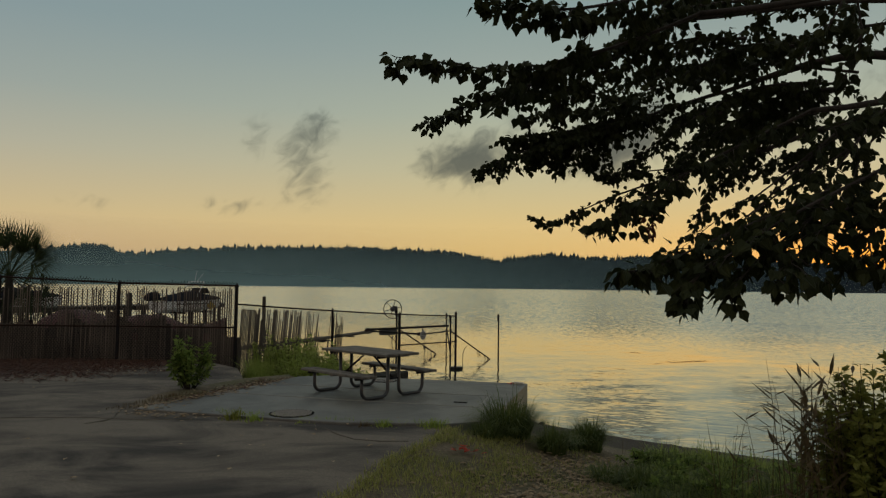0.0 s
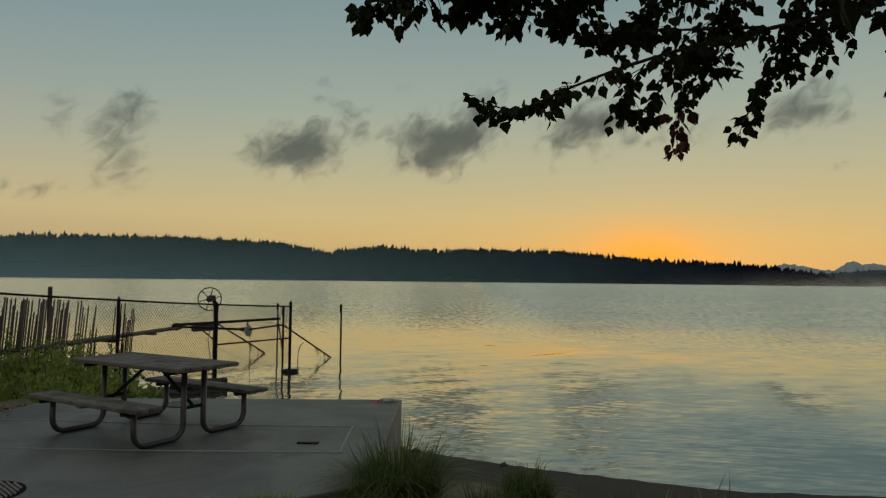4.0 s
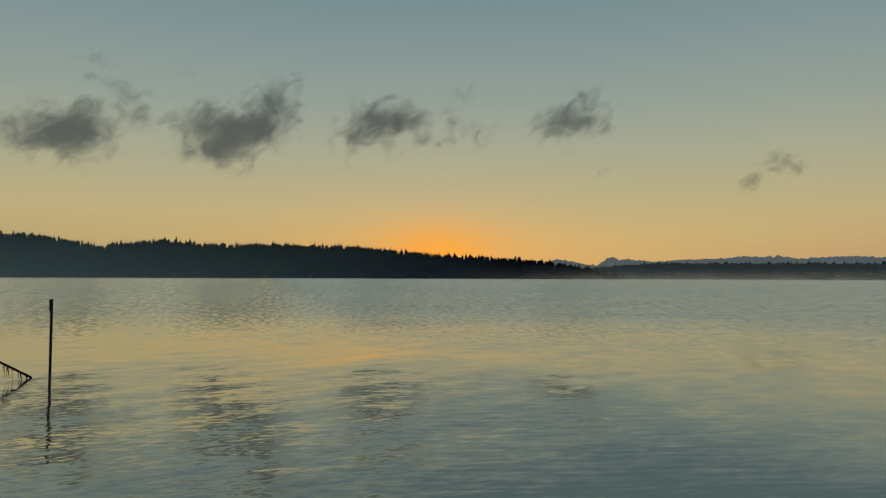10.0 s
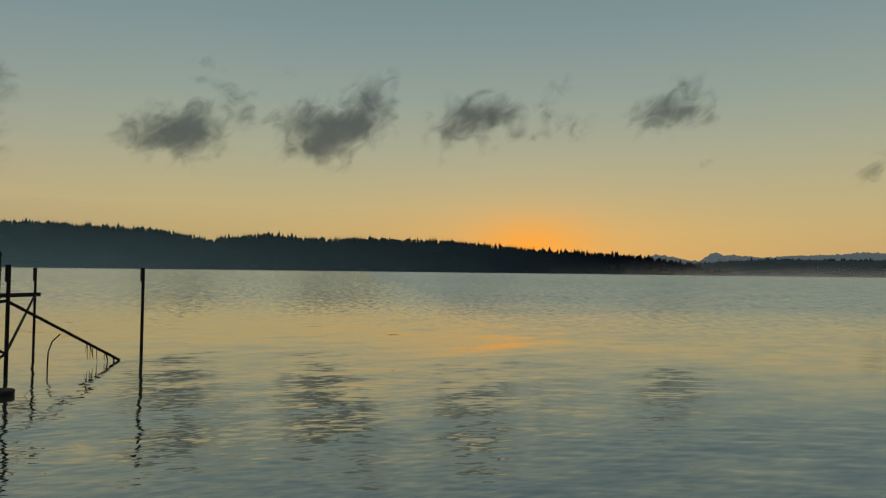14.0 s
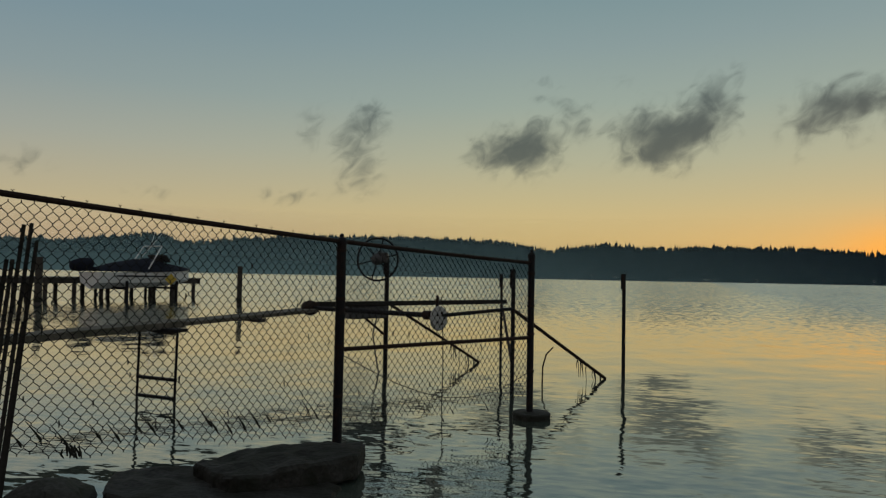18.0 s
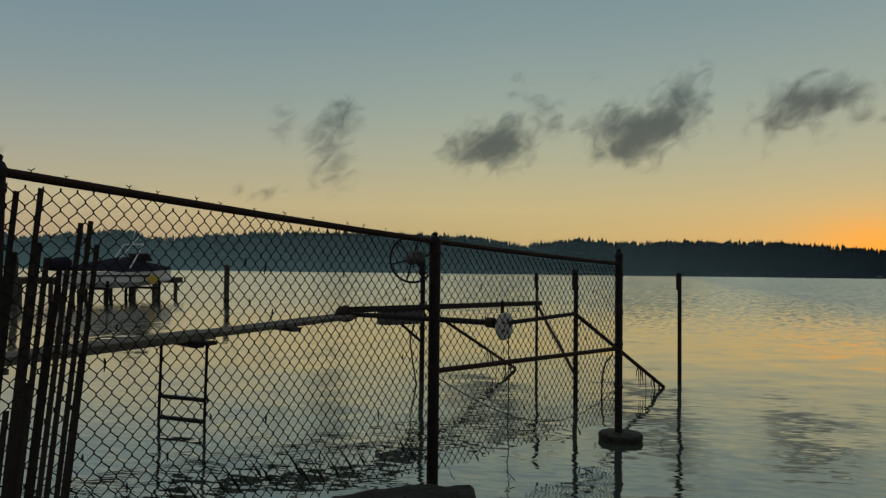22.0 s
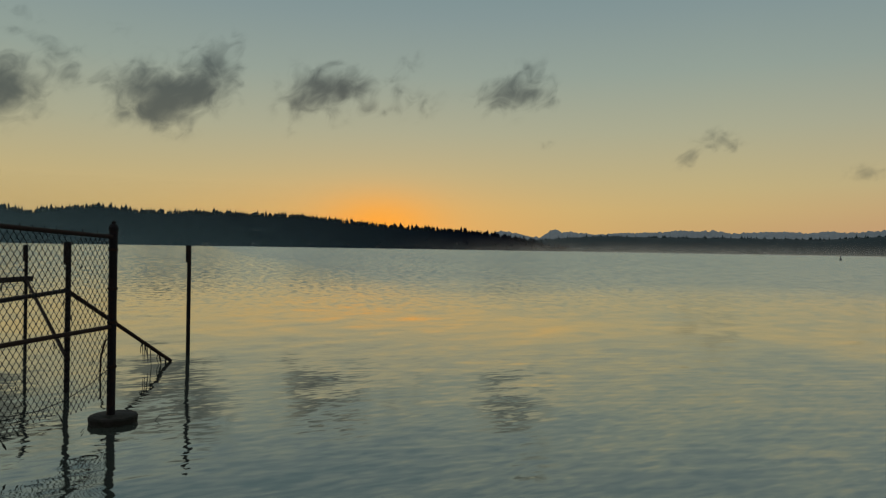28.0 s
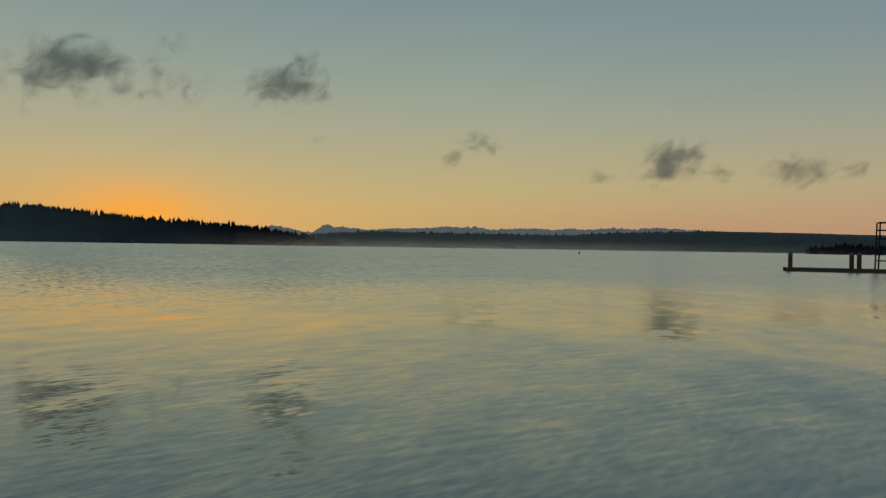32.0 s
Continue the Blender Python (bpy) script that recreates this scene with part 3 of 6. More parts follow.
solo("ground", grid_sheet(xs, ys, ground_z), M_SOIL, "brown lakeside earth bank sloping to the water", "ground", kind="structure", smooth=True)

wx = [-4900, -2000, -800, -300, -100, -40, 0, 40, 100, 300, 800, 2000, 4900]
wy = [-900, -200, -40, 0, 8, 20, 60, 150, 400, 1000, 2500, 4900]
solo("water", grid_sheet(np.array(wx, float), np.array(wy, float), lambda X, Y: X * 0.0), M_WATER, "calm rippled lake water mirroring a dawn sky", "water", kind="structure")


def slab_poly(poly, top, bottom, mat, name, label, category, kind="structure", bev=0.012):
    """A flat plate with a chamfered rim, over a polygon given anticlockwise."""
    bm = bmesh.new()
    vs = [bm.verts.new((x, y, top)) for x, y in poly]
    f = bm.faces.new(vs)
    if f.normal.z < 0:
        f.normal_flip()
    r = bmesh.ops.extrude_face_region(bm, geom=[f])
    for e in r["geom"]:
        if isinstance(e, bmesh.types.BMVert):
            e.co.z = bottom
    bm.normal_update()
    rim = [e for e in bm.edges if all(abs(v.co.z - top) < 1e-6 for v in e.verts)]
    bmesh.ops.bevel(bm, geom=rim, offset=bev, segments=2, affect="EDGES", profile=0.5)
    bmesh.ops.recalc_face_normals(bm, faces=bm.faces)
    me = bpy.data.meshes.new(name)
    bm.to_mesh(me)
    bm.free()
    me.materials.append(mat)
    return tagged(new(name, me), label, category, kind=kind)


slab_poly([(-30, -12), (-6, -8), *YARD_EDGE, (0.33, 9.6),
           (-1.0, 9.62), (-2.2, 10.0), (-3.7, 10.6), (-3.5, 12.0), (-3.2, 13.6), (-3.7, 15.2), (-4.5, 16.2), (-30, 16.3)], PLATEAU + 0.012, PLATEAU - 0.2, M_ASPHALT, "pavement",
          "dark cracked worn asphalt yard beside the slab", "pavement")
slab_poly([(-4.0, 10.75), (-3.3, 10.45), (-2.9, 11.9), (-2.45, 12.75), (-2.2, 13.6), (-2.5, 14.2), (-3.2, 13.6), (-3.7, 12.6), (-4.1, 11.7)], PLATEAU + 0.02, PLATEAU - 0.1, M_SOIL, "soil_strip_trim", "strip of brown soil and litter along the slab", "ground", bev=0.008)
SLAB = [(1.85, 12.95), (-0.87, 13.66), (-1.75, 13.9), (-2.25, 13.7), (-2.55, 12.95), (-3.2, 11.7), (-3.85, 10.4), (-2.25, 9.85), (-1.05, 9.5), (0.25, 9.42), (0.82, 9.6)]
slab_poly(SLAB, SLAB_Z, -0.3, M_CONCRETE, "slab", "weathered grey concrete slab standing over the beach", "slab")


# joints and the inset panel of the slab
def strip(a, b, w, z, name, label, mat=M_LINE):
    a, b = Vector((*a, z)), Vector((*b, z))
    d = (b - a)
    m = Matrix.Translation((a + b) / 2) @ Matrix.Rotation(math.atan2(d.y, d.x), 4, "Z")
    mb = MB().box((d.length, w, 0.016), m, 0.003)
    return solo(name, mb, mat, label, "trim", kind="structure")


P1, P2, P3, P4 = (1.03, 11.55), (-0.66, 12.06), (-0.97, 11.07), (0.76, 10.56)
strip(P1, P2, 0.026, SLAB_Z, "trim_joint", "pale raised concrete joint on the slab")
strip(P1, P4, 0.026, SLAB_Z, "trim_joint", "pale raised concrete joint on the slab")
strip(P3, P4, 0.02, SLAB_Z, "trim_joint", "pale raised concrete joint on the slab")
strip(P2, (-2.4, 12.75), 0.012, SLAB_Z, "trim_joint", "pale raised concrete joint on the slab")
strip(P3, (-3.3, 11.85), 0.01, SLAB_Z, "trim_joint", "pale raised concrete joint on the slab")
slot = empty("slot_drain", (0.538, 10.965, SLAB_Z), "dark slotted iron drain flush in the slab", "drain", turn=-16)
part("frame", MB().box((0.19, 0.07, 0.012), Matrix.Translation((0, 0, 0.003)), 0.003), M_IRON, slot)
part("slot", MB().box((0.17, 0.03, 0.006), Matrix.Translation((0, 0, 0.009)), 0.002), M_PLASTIC, slot)


def crack(points, w):
    q = [(x, y, PLATEAU + 0.013) for x, y in points]
    return solo("trim_crack", MB().tube(q, [w * k for k in (0.3, 0.7, 0.5, 0.7, 0.3)[:len(q)]], 6), M_PLANK, "pale raised ridge along a crack in the asphalt", "trim", kind="structure")


crack([(-1.21, 9.32), (-1.02, 8.95), (-0.81, 8.7), (-0.51, 8.59), (-0.2, 8.6)], 0.014)
crack([(-4.06, 10.48), (-3.98, 10.1), (-3.91, 9.85), (-3.94, 9.68), (-4.1, 9.5)], 0.016)
crack([(-6.2, 9.6), (-5.2, 9.85), (-4.3, 9.9), (-3.5, 9.75), (-2.9, 9.8)], 0.012)


def round_grate(at, r, label):
    g = empty("drain_cover", at, label, "drain cover")
    part("rim", MB().lathe([(r, -0.01), (r, 0.005), (r - 0.01, 0.007), (r - 0.014, 0.003), (0.001, 0.003)], n=32), M_IRON, g, smooth=False)
    step = r / 8.2
    # pale studs: the sheen on their tops is put into the colour
    stud = MB().lathe([(step * 0.21, 0.0), (step * 0.2, 0.01), (step * 0.12, 0.014)], n=6).mesh("stud", M_DISC)
    for i in range(-8, 9):
        for j in range(-8, 9):
            x, y = (i + 0.5 * (j % 2)) * step, j * step * 0.87
            if math.hypot(x, y) < r - 0.025:
                part("stud", stud, None, g).location = (x, y, 0.003)
    return g


round_grate((-1.72, 10.05, SLAB_Z), 0.29, "round cast-iron drain cover with raised studs, set in the slab")
round_grate((-0.65, 13.2, SLAB_Z), 0.22, "small round studded iron cover near the slab edge")


# ---------------------------------------------------------------- far shores
RIDGE = [(-75, 1.6), (-55, 2.0), (-40, 2.2), (-30, 2.3), (-27.3, 2.6), (-25.8, 2.86), (-23.7, 2.95), (-22.8, 2.42), (-21.2, 2.42), (-19.2, 2.68), (-14.1, 3.1),
         (-7.9, 3.23), (-4.2, 3.27), (-0.4, 3.17), (3.5, 3.0), (4.8, 2.8), (6.9, 2.35), (9.3, 2.69), (11.5, 2.97), (14.3, 2.64), (19.5, 2.69), (26.1, 2.64),
         (28.9, 2.37), (31.6, 2.1), (35.2, 1.83), (39.5, 1.7), (42.0, 1.45), (43.8, 1.15), (45.6, 0.8), (47.0, 0.35), (48.2, 0.02)]
LOW = [(40, 0.6), (44, 0.9), (46.6, 0.98), (50.8, 1.32), (55.5, 1.26), (59.7, 1.25), (67.1, 1.2), (70.7, 1.44), (78.8, 1.66), (84, 1.58), (89.3, 1.42), (100, 1.2), (120, 1.0)]
PEAKS = [(39, 0.9), (42.3, 1.36), (42.9, 1.58), (43.6, 1.47), (44.1, 1.43), (45.5, 1.08), (46.2, 1.1), (47.0, 1.62), (47.4, 1.72), (47.9, 1.52), (48.6, 1.55), (49.4, 1.47), (50.6, 1.36), (53.1, 1.52), (55.1, 1.55),
         (57.3, 1.74), (58.6, 1.66), (59.6, 1.76), (60.9, 1.5), (62.5, 1.62), (64.6, 1.68), (66.1, 1.55), (67.1, 1.68), (69, 1.62), (70.7, 1.77), (72.4, 1.68), (74.2, 1.82), (75.9, 1.7), (79, 1.5), (84, 1.2)]


def interp_el(prof, a):
    return float(np.interp(a, [p[0] for p in prof], [p[1] for p in prof]))


def hill(name, prof, dist, back, mat, label, drop=0.0, step=0.25, rough=0.03, freq=1.7):
    """A ridge that rises from the water to its skyline and goes on behind it."""
    a0, a1 = prof[0][0], prof[-1][0]
    n = int((a1 - a0) / step)
    mb = MB()
    rows = [(0.0, 0.0), (0.2, 0.10), (0.3, 0.45), (0.55, 0.8), (1.0, 1.0), (1.6, 0.8), (2.4, 0.0)]
    for i in range(n + 1):
        a = a0 + (a1 - a0) * i / n
        top = max(0.0, interp_el(prof, a) - drop + rough * noise.fractal((a * freq, 3.1, 0), 1.0, 2.0, 3))
        for u, k in rows:
            d = dist + back * (u - 1.0)
            zt = 1.5 + (dist * math.tan(radians(top)))
            w = 0.05 * noise.noise((a * 0.8, u * 3.0, 7.0)) if 0 < k < 1 else 0
            mb.v.append((d * math.sin(radians(a)), d * math.cos(radians(a)), -2.0 if k == 0 else max(0.5, zt * (k + w))))
    m = len(rows)
    for i in range(n):
        for j in range(m - 1):
            mb.f.append((i * m + j, (i + 1) * m + j, (i + 1) * m + j + 1, i * m + j + 1))
    return solo(name, mb, mat, label, "hill", kind="structure", smooth=True)


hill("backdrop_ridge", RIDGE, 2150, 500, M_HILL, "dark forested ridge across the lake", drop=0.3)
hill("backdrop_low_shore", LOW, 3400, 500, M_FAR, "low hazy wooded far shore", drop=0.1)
hill("backdrop_mountains", PEAKS, 4650, 500, M_MOUNT, "jagged mountains on the horizon, pale blue from painted haze", step=0.07, rough=0.11, freq=3.2)


def conifers(name, prof, dist, back, count, hmin, hmax, drop, mat, label):
    """Firs standing on a ridge: cones in three tiers, in one mesh."""
    mb = MB()
    r = random.Random(11)
    a0, a1 = prof[0][0], prof[-1][0]
    for i in range(count):
        u = r.random()
        line = r.random()
        a = a0 + (a1 - a0) * u
        top = interp_el(prof, a) - drop
        if top < 0.0:
            top = 0.0
        if line < 0.5:
            k, dd = 1.0, r.uniform(-30, 40)
        else:
            s = r.random()
            k, dd = s, -back * 0.75 * (1 - s) - 10
        d = dist + dd
        zt = (1.5 + dist * math.tan(radians(top))) * (0.12 + 0.88 * k ** 0.8)
        h = r.uniform(hmin, hmax) * (0.75 + 0.5 * (noise.noise((a * 2.3, 5.0, 1.0)) + 0.5))
        if r.random() < 0.3:
            h *= r.uniform(1.3, 1.9)
        w = h * r.uniform(0.16, 0.3)
        x, y = d * math.sin(radians(a)), d * math.cos(radians(a))
        zt = max(zt - 0.25 * h, 0.5)
        broad = r.random() < 0.25
        base = len(mb.v)
        n = 5
        rings = ((0.0, 0.8), (0.35, 1.0), (0.7, 0.75)) if broad else ((0.0, 1.0), (0.45, 0.55), (0.5, 0.7))
        ph = r.random() * 6
        for zz, rr in rings:
            for k2 in range(n):
                t = 2 * math.pi * k2 / n + ph
                q = rr * w * (1.25 if broad else 1.0) * r.uniform(0.8, 1.2)
                mb.v.append((x + q * math.cos(t), y + q * math.sin(t), zt + h * zz * (0.75 if broad else 1)))
        mb.v.append((x, y, zt + h * (0.8 if broad else 1.0)))
        for j in range(2):
            for k2 in range(n):
                mb.f.append((base + j * n + k2, base + j * n + (k2 + 1) % n, base + (j + 1) * n + (k2 + 1) % n, base + (j + 1) * n + k2))
        for k2 in range(n):
            mb.f.append((base + 2 * n + k2, base + 2 * n + (k2 + 1) % n, base + 3 * n))
    return solo(name, mb, mat, label, "forest", kind="stuff")


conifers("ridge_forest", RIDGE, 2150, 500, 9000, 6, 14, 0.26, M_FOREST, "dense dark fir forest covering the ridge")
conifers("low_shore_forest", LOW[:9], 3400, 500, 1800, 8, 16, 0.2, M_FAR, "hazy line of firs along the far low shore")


POINT = [(84.2, 0.05), (85.0, 0.2), (86.6, 0.34), (90, 0.42), (95, 0.5), (102, 0.2)]
hill("backdrop_point", POINT, 1250, 120, M_FOREST, "dark wooded point of land far along the shore", step=0.2, rough=0.02)
conifers("point_trees", POINT, 1250, 120, 420, 5, 11, 0.05, M_FOREST, "dark broad trees on the far point of land")


def far_house(az_deg, dist, z, s, wall=M_HOUSE):
    a = radians(az_deg)
    h = empty("house", (dist * math.sin(a), dist * math.cos(a), z), "small pale lakeside house on the far shore", "house", "houses along the far shore", turn=-az_deg + rng.uniform(-25, 25))
    w, dpt, ht = s * rng.uniform(0.9, 1.6), s * 0.8, s * rng.uniform(0.55, 0.8)
    part("wall", MB().box((w, dpt, ht), Matrix.Translation((0, 0, ht / 2)), 0.1), wall, h)
    x, y = w / 2 + 0.4, dpt / 2 + 0.4
    part("roof", MB().add([(-x, -y, ht), (x, -y, ht), (x, y, ht), (-x, y, ht), (-x, 0, ht + s * 0.4), (x, 0, ht + s * 0.4)],
                          [(0, 1, 5, 4), (2, 3, 4, 5), (0, 4, 3), (1, 2, 5), (3, 2, 1, 0)]), M_ROOF, h)
    for k in (-0.3, 0.0, 0.3):
        part("window", MB().box((w * 0.16, 0.15, ht * 0.35), Matrix.Translation((w * k, -dpt / 2 - 0.05, ht * 0.5)), 0.02), M_PLASTIC, h)


for i in range(20):
    a = rng.uniform(-27, 41)
    u = rng.uniform(0.35, 1.0)
    zt = 1.5 + 2150 * math.tan(radians(max(0, interp_el(RIDGE, a) - 0.26)))
    far_house(a, 1650 + 100 * u, -3.0 + u * (zt * 0.1 + 2.0), rng.uniform(3.2, 5.2))


# upright see-through sheets: mist on the far water, haze before the ridge
def mist(name, az0, az1, dist, height, density, label, even=False):
    m = bpy.data.materials.new(name)
    m.use_nodes = True
    n = Nodes(m.node_tree)
    m.node_tree.nodes.clear()
    out = n.put("ShaderNodeOutputMaterial")
    g = n.put("ShaderNodeNewGeometry").outputs["Position"]
    sp = n.put("ShaderNodeSeparateXYZ")
    n.link(g, sp.inputs[0])
    mp = n.put("ShaderNodeMapping")
    mp.inputs["Scale"].default_value = (0.008, 0.008, 0.045)
    n.link(g, mp.inputs["Vector"])
    wisps = n.noise(mp.outputs[0], 1.0, 4.0, 0.6, 0.5)
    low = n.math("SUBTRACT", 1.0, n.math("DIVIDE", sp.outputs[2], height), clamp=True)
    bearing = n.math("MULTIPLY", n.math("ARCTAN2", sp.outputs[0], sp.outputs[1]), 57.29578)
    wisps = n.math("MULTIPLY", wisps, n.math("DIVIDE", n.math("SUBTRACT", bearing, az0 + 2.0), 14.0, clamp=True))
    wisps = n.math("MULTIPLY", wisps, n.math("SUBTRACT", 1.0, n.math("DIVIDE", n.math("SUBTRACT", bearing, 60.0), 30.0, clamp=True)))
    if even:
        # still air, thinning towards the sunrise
        # even veil that pales the ridge, faded by bearing towards the sunrise
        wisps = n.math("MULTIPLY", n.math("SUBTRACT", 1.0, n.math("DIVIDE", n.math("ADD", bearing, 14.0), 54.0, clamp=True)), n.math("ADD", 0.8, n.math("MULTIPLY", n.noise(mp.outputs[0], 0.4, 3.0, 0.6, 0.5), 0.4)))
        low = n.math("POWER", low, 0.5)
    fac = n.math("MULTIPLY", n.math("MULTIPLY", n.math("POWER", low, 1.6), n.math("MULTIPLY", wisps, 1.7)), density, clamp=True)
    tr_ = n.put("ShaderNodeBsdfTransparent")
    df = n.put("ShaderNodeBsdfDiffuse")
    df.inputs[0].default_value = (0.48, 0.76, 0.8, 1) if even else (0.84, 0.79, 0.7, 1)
    tl = n.put("ShaderNodeBsdfTranslucent")
    tl.inputs[0].default_value = df.inputs[0].default_value
    half = n.put("ShaderNodeMixShader")
    half.inputs[0].default_value = 0.5
    n.link(df.outputs[0], half.inputs[1])
    n.link(tl.outputs[0], half.inputs[2])
    mx = n.put("ShaderNodeMixShader")
    n.link(fac, mx.inputs[0])
    n.link(tr_.outputs[0], mx.inputs[1])
    n.link(half.outputs[0], mx.inputs[2])
    n.link(mx.outputs[0], out.inputs[0])
    mb = MB()
    k = int((az1 - az0) / 1.0)
    for i in range(k + 1):
        a = radians(az0 + (az1 - az0) * i / k)
        for z in (0.05, height):
            mb.v.append((dist * math.sin(a), dist * math.cos(a), z))
    for i in range(k):
        mb.f.append((2 * i, 2 * i + 2, 2 * i + 3, 2 * i + 1))
    return solo(name, mb, m, label, "mist", kind="stuff")


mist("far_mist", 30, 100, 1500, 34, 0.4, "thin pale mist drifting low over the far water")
# added tinted sheet: paints haze over the ridge
mist("ridge_haze_sheet", -80, 40, 1500, 135, 0.25, "translucent blue sheet standing in for haze before the wooded ridge", even=True)
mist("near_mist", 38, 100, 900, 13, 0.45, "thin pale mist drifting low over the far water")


# ---------------------------------------------------------------- chain-link fence
F0, F1, F2, F3 = Vector((-4.09, 16.5, 0)), Vector((-2.22, 18.85, 0)), Vector((-0.53, 20.95, 0)), Vector((1.22, 22.74, 0))
T1, T2, T3 = Vector((-6.7, 16.6, 0)), Vector((-9.3, 16.6, 0)), Vector((-12.0, 16.5, 0))


def chain_mesh(a, b, za, zb, bottom_a, bottom_b, pitch=0.067, rise=0.082, wire=0.003, seed=1, barbs=False):
    """Zigzag wires woven into diamonds between two posts; the tops follow the rail."""
    r = random.Random(seed)
    mb = MB()
    length = (b - a).length
    d = (b - a).normalized()
    nrm = Vector((-d.y, d.x, 0))
    cols = int(length / (pitch / 2))
    top0 = max(za, zb)
    for c in range(cols):
        s = c * pitch / 2 + pitch * 0.25
        t = s / length
        top, bot = za + (zb - za) * t, bottom_a + (bottom_b - bottom_a) * t
        n = int((top - bot) / (rise / 2))
        pts = []
        flip = 1 if c % 2 else -1
        k0 = int((top0 - top) / (rise / 2))
        for k in range(n + 1):
            z = top0 - (k + k0) * rise / 2
            sg = flip if (k + k0) % 2 else -flip
            w = nrm * (0.003 * sg) + nrm * 0.006 * math.sin(z * 3 + s * 1.3)
            q = a + d * (s + sg * pitch / 4) + w
            pts += [q + Vector((0, 0, z + 0.007)), q + Vector((0, 0, z - 0.007))]
        if barbs and r.random() < 0.45:
            q = pts[0]
            pts.insert(0, q + Vector((0, 0, r.uniform(0.008, 0.02))) + d * r.uniform(-0.008, 0.008))
            if r.random() < 0.2:
                tip = pts[0]
                for sgn in (-1, 1):
                    mb.tube([tip, tip + d * 0.012 * sgn + Vector((0, 0, 0.012))], wire, 3, False)
        mb.tube(pts, wire, 3, False)
    return mb


def line_post(name, at, bottom, top, r, parent, cap=True, mat=M_STEEL):
    mb = MB().tube([(at.x, at.y, bottom), (at.x, at.y, top - 0.05)], r, 14)
    p = part(name, mb, mat, parent, smooth=False)
    if cap:
        m = Matrix.Translation((at.x, at.y, top - 0.05))
        part("post_cap", MB().lathe([(r + 0.006, -0.03), (r + 0.006, 0.0), (r * 0.8, 0.025), (0.016, 0.032), (0.02, 0.05), (0.004, 0.062)], m, 14), mat, p)
    return p


fence = empty("chain_link_fence", (0, 0, 0), "rusty dark chain-link fence running from the bank into the lake", "fence")
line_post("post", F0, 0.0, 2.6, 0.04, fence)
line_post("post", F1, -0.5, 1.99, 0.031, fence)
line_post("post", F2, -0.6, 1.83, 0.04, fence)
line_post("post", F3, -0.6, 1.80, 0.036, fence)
for p, zs in ((F1, (1.86, 1.4, 0.9, 0.4)), (F2, (1.7, 1.3, 0.9, 0.5)), (F3, (1.55, 1.2, 0.9, 0.5))):
    pr = 0.034 if p is F1 else 0.042
    for z in zs:
        part("tension_band", MB().lathe([(pr, -0.012), (pr + 0.002, 0.0), (pr, 0.012)], Matrix.Translation((p.x, p.y, z)), 14), M_RUST, fence)
R0, R1, R2, R3 = 2.14, 1.93, 1.775, 1.665
for a, b, za, zb in ((F0, F1, R0, R1), (F1, F2, R1, R2), (F2, F3, R2, R3)):
    q = [a + (b - a) * t + Vector((0, 0, za + (zb - za) * t - 0.008 * math.sin(math.pi * t))) for t in (0.0, 0.25, 0.5, 0.75, 1.0)]
    part("top_rail", MB().tube(q, 0.019, 10), M_RUST, fence, "rusted steel top rail")
part("mid_rail", MB().tube([F2 + Vector((0, 0, 0.88)), F3 + Vector((0, 0, 0.86))], 0.019, 10), M_RUST, fence, "rusted steel mid rail")
for k, (a, b, za, zb, ba, bb) in enumerate(((F0, F1, R0, R1, 0.6, 0.45), (F1, F2, R1, R2, 0.42, 0.17), (F2, F3, R2, R3, 0.17, 0.2))):
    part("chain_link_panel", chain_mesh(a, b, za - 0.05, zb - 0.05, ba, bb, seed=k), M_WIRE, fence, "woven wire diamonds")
# concrete footing left hanging on the end post, just over the water
part("footing", MB().lathe([(0.16, -0.03), (0.2, -0.01), (0.207, 0.05), (0.195, 0.064), (0.1, 0.07), (0.04, 0.072)], Matrix.Translation((F3.x + 0.02, F3.y, 0)), 22), M_CONCRETE_DARK, fence, "round concrete footing on the end post")
# torn ends of wire and weed at the bottom of the mesh
for k, (a, b, n) in enumerate(((F1, F2, 24), (F2, F3, 8))):
    r = random.Random(31 + k)
    d = (b - a).normalized()
    for i in range(n):
        if r.random() < 0.2:
            continue
        t = (i + r.uniform(0.2, 0.8)) / n
        s = t * (b - a).length
        p = a + d * s + Vector((0, 0, (0.62 - 0.17 * t if k == 0 else 0.2) + r.uniform(-0.03, 0.06)))
        ln = r.uniform(0.6, 1.2) * (1.0 if k == 0 else 0.55)
        mb = MB().tube([p, p + (d * 0.045 + Vector((0, 0, -0.06))) * ln, p + (d * 0.08 + Vector((0, 0, -0.11))) * ln, p + (d * r.uniform(0.09, 0.11) + Vector((0, 0, -0.15))) * ln], [0.002, 0.004, 0.009, 0.003], 5)
        part("weed_strand", mb, M_WEED_MIRROR, fence, "dark weed caught on the lower wires")
# a thick clump of weed dangling at the foot of the second bay
mb = MB()
r = random.Random(37)
d = (F2 - F1).normalized()
for i in range(12):
    p = F1 + d * (0.62 + r.gauss(0, 0.04)) + Vector((0, 0, 0.44 + r.uniform(-0.01, 0.02)))
    q = p + d * r.gauss(0.02, 0.015) + Vector((r.uniform(-0.01, 0.01), r.uniform(-0.01, 0.01), -r.uniform(0.03, 0.09)))
    mb.tube([p, p.lerp(q, 0.5) + d * r.gauss(0, 0.006), q], [0.004, 0.007, 0.004], 5)
tagged(part("weed_clump", mb, M_WEED_MIRROR, fence, "dangling clump of dark lake weed"), kind="stuff")
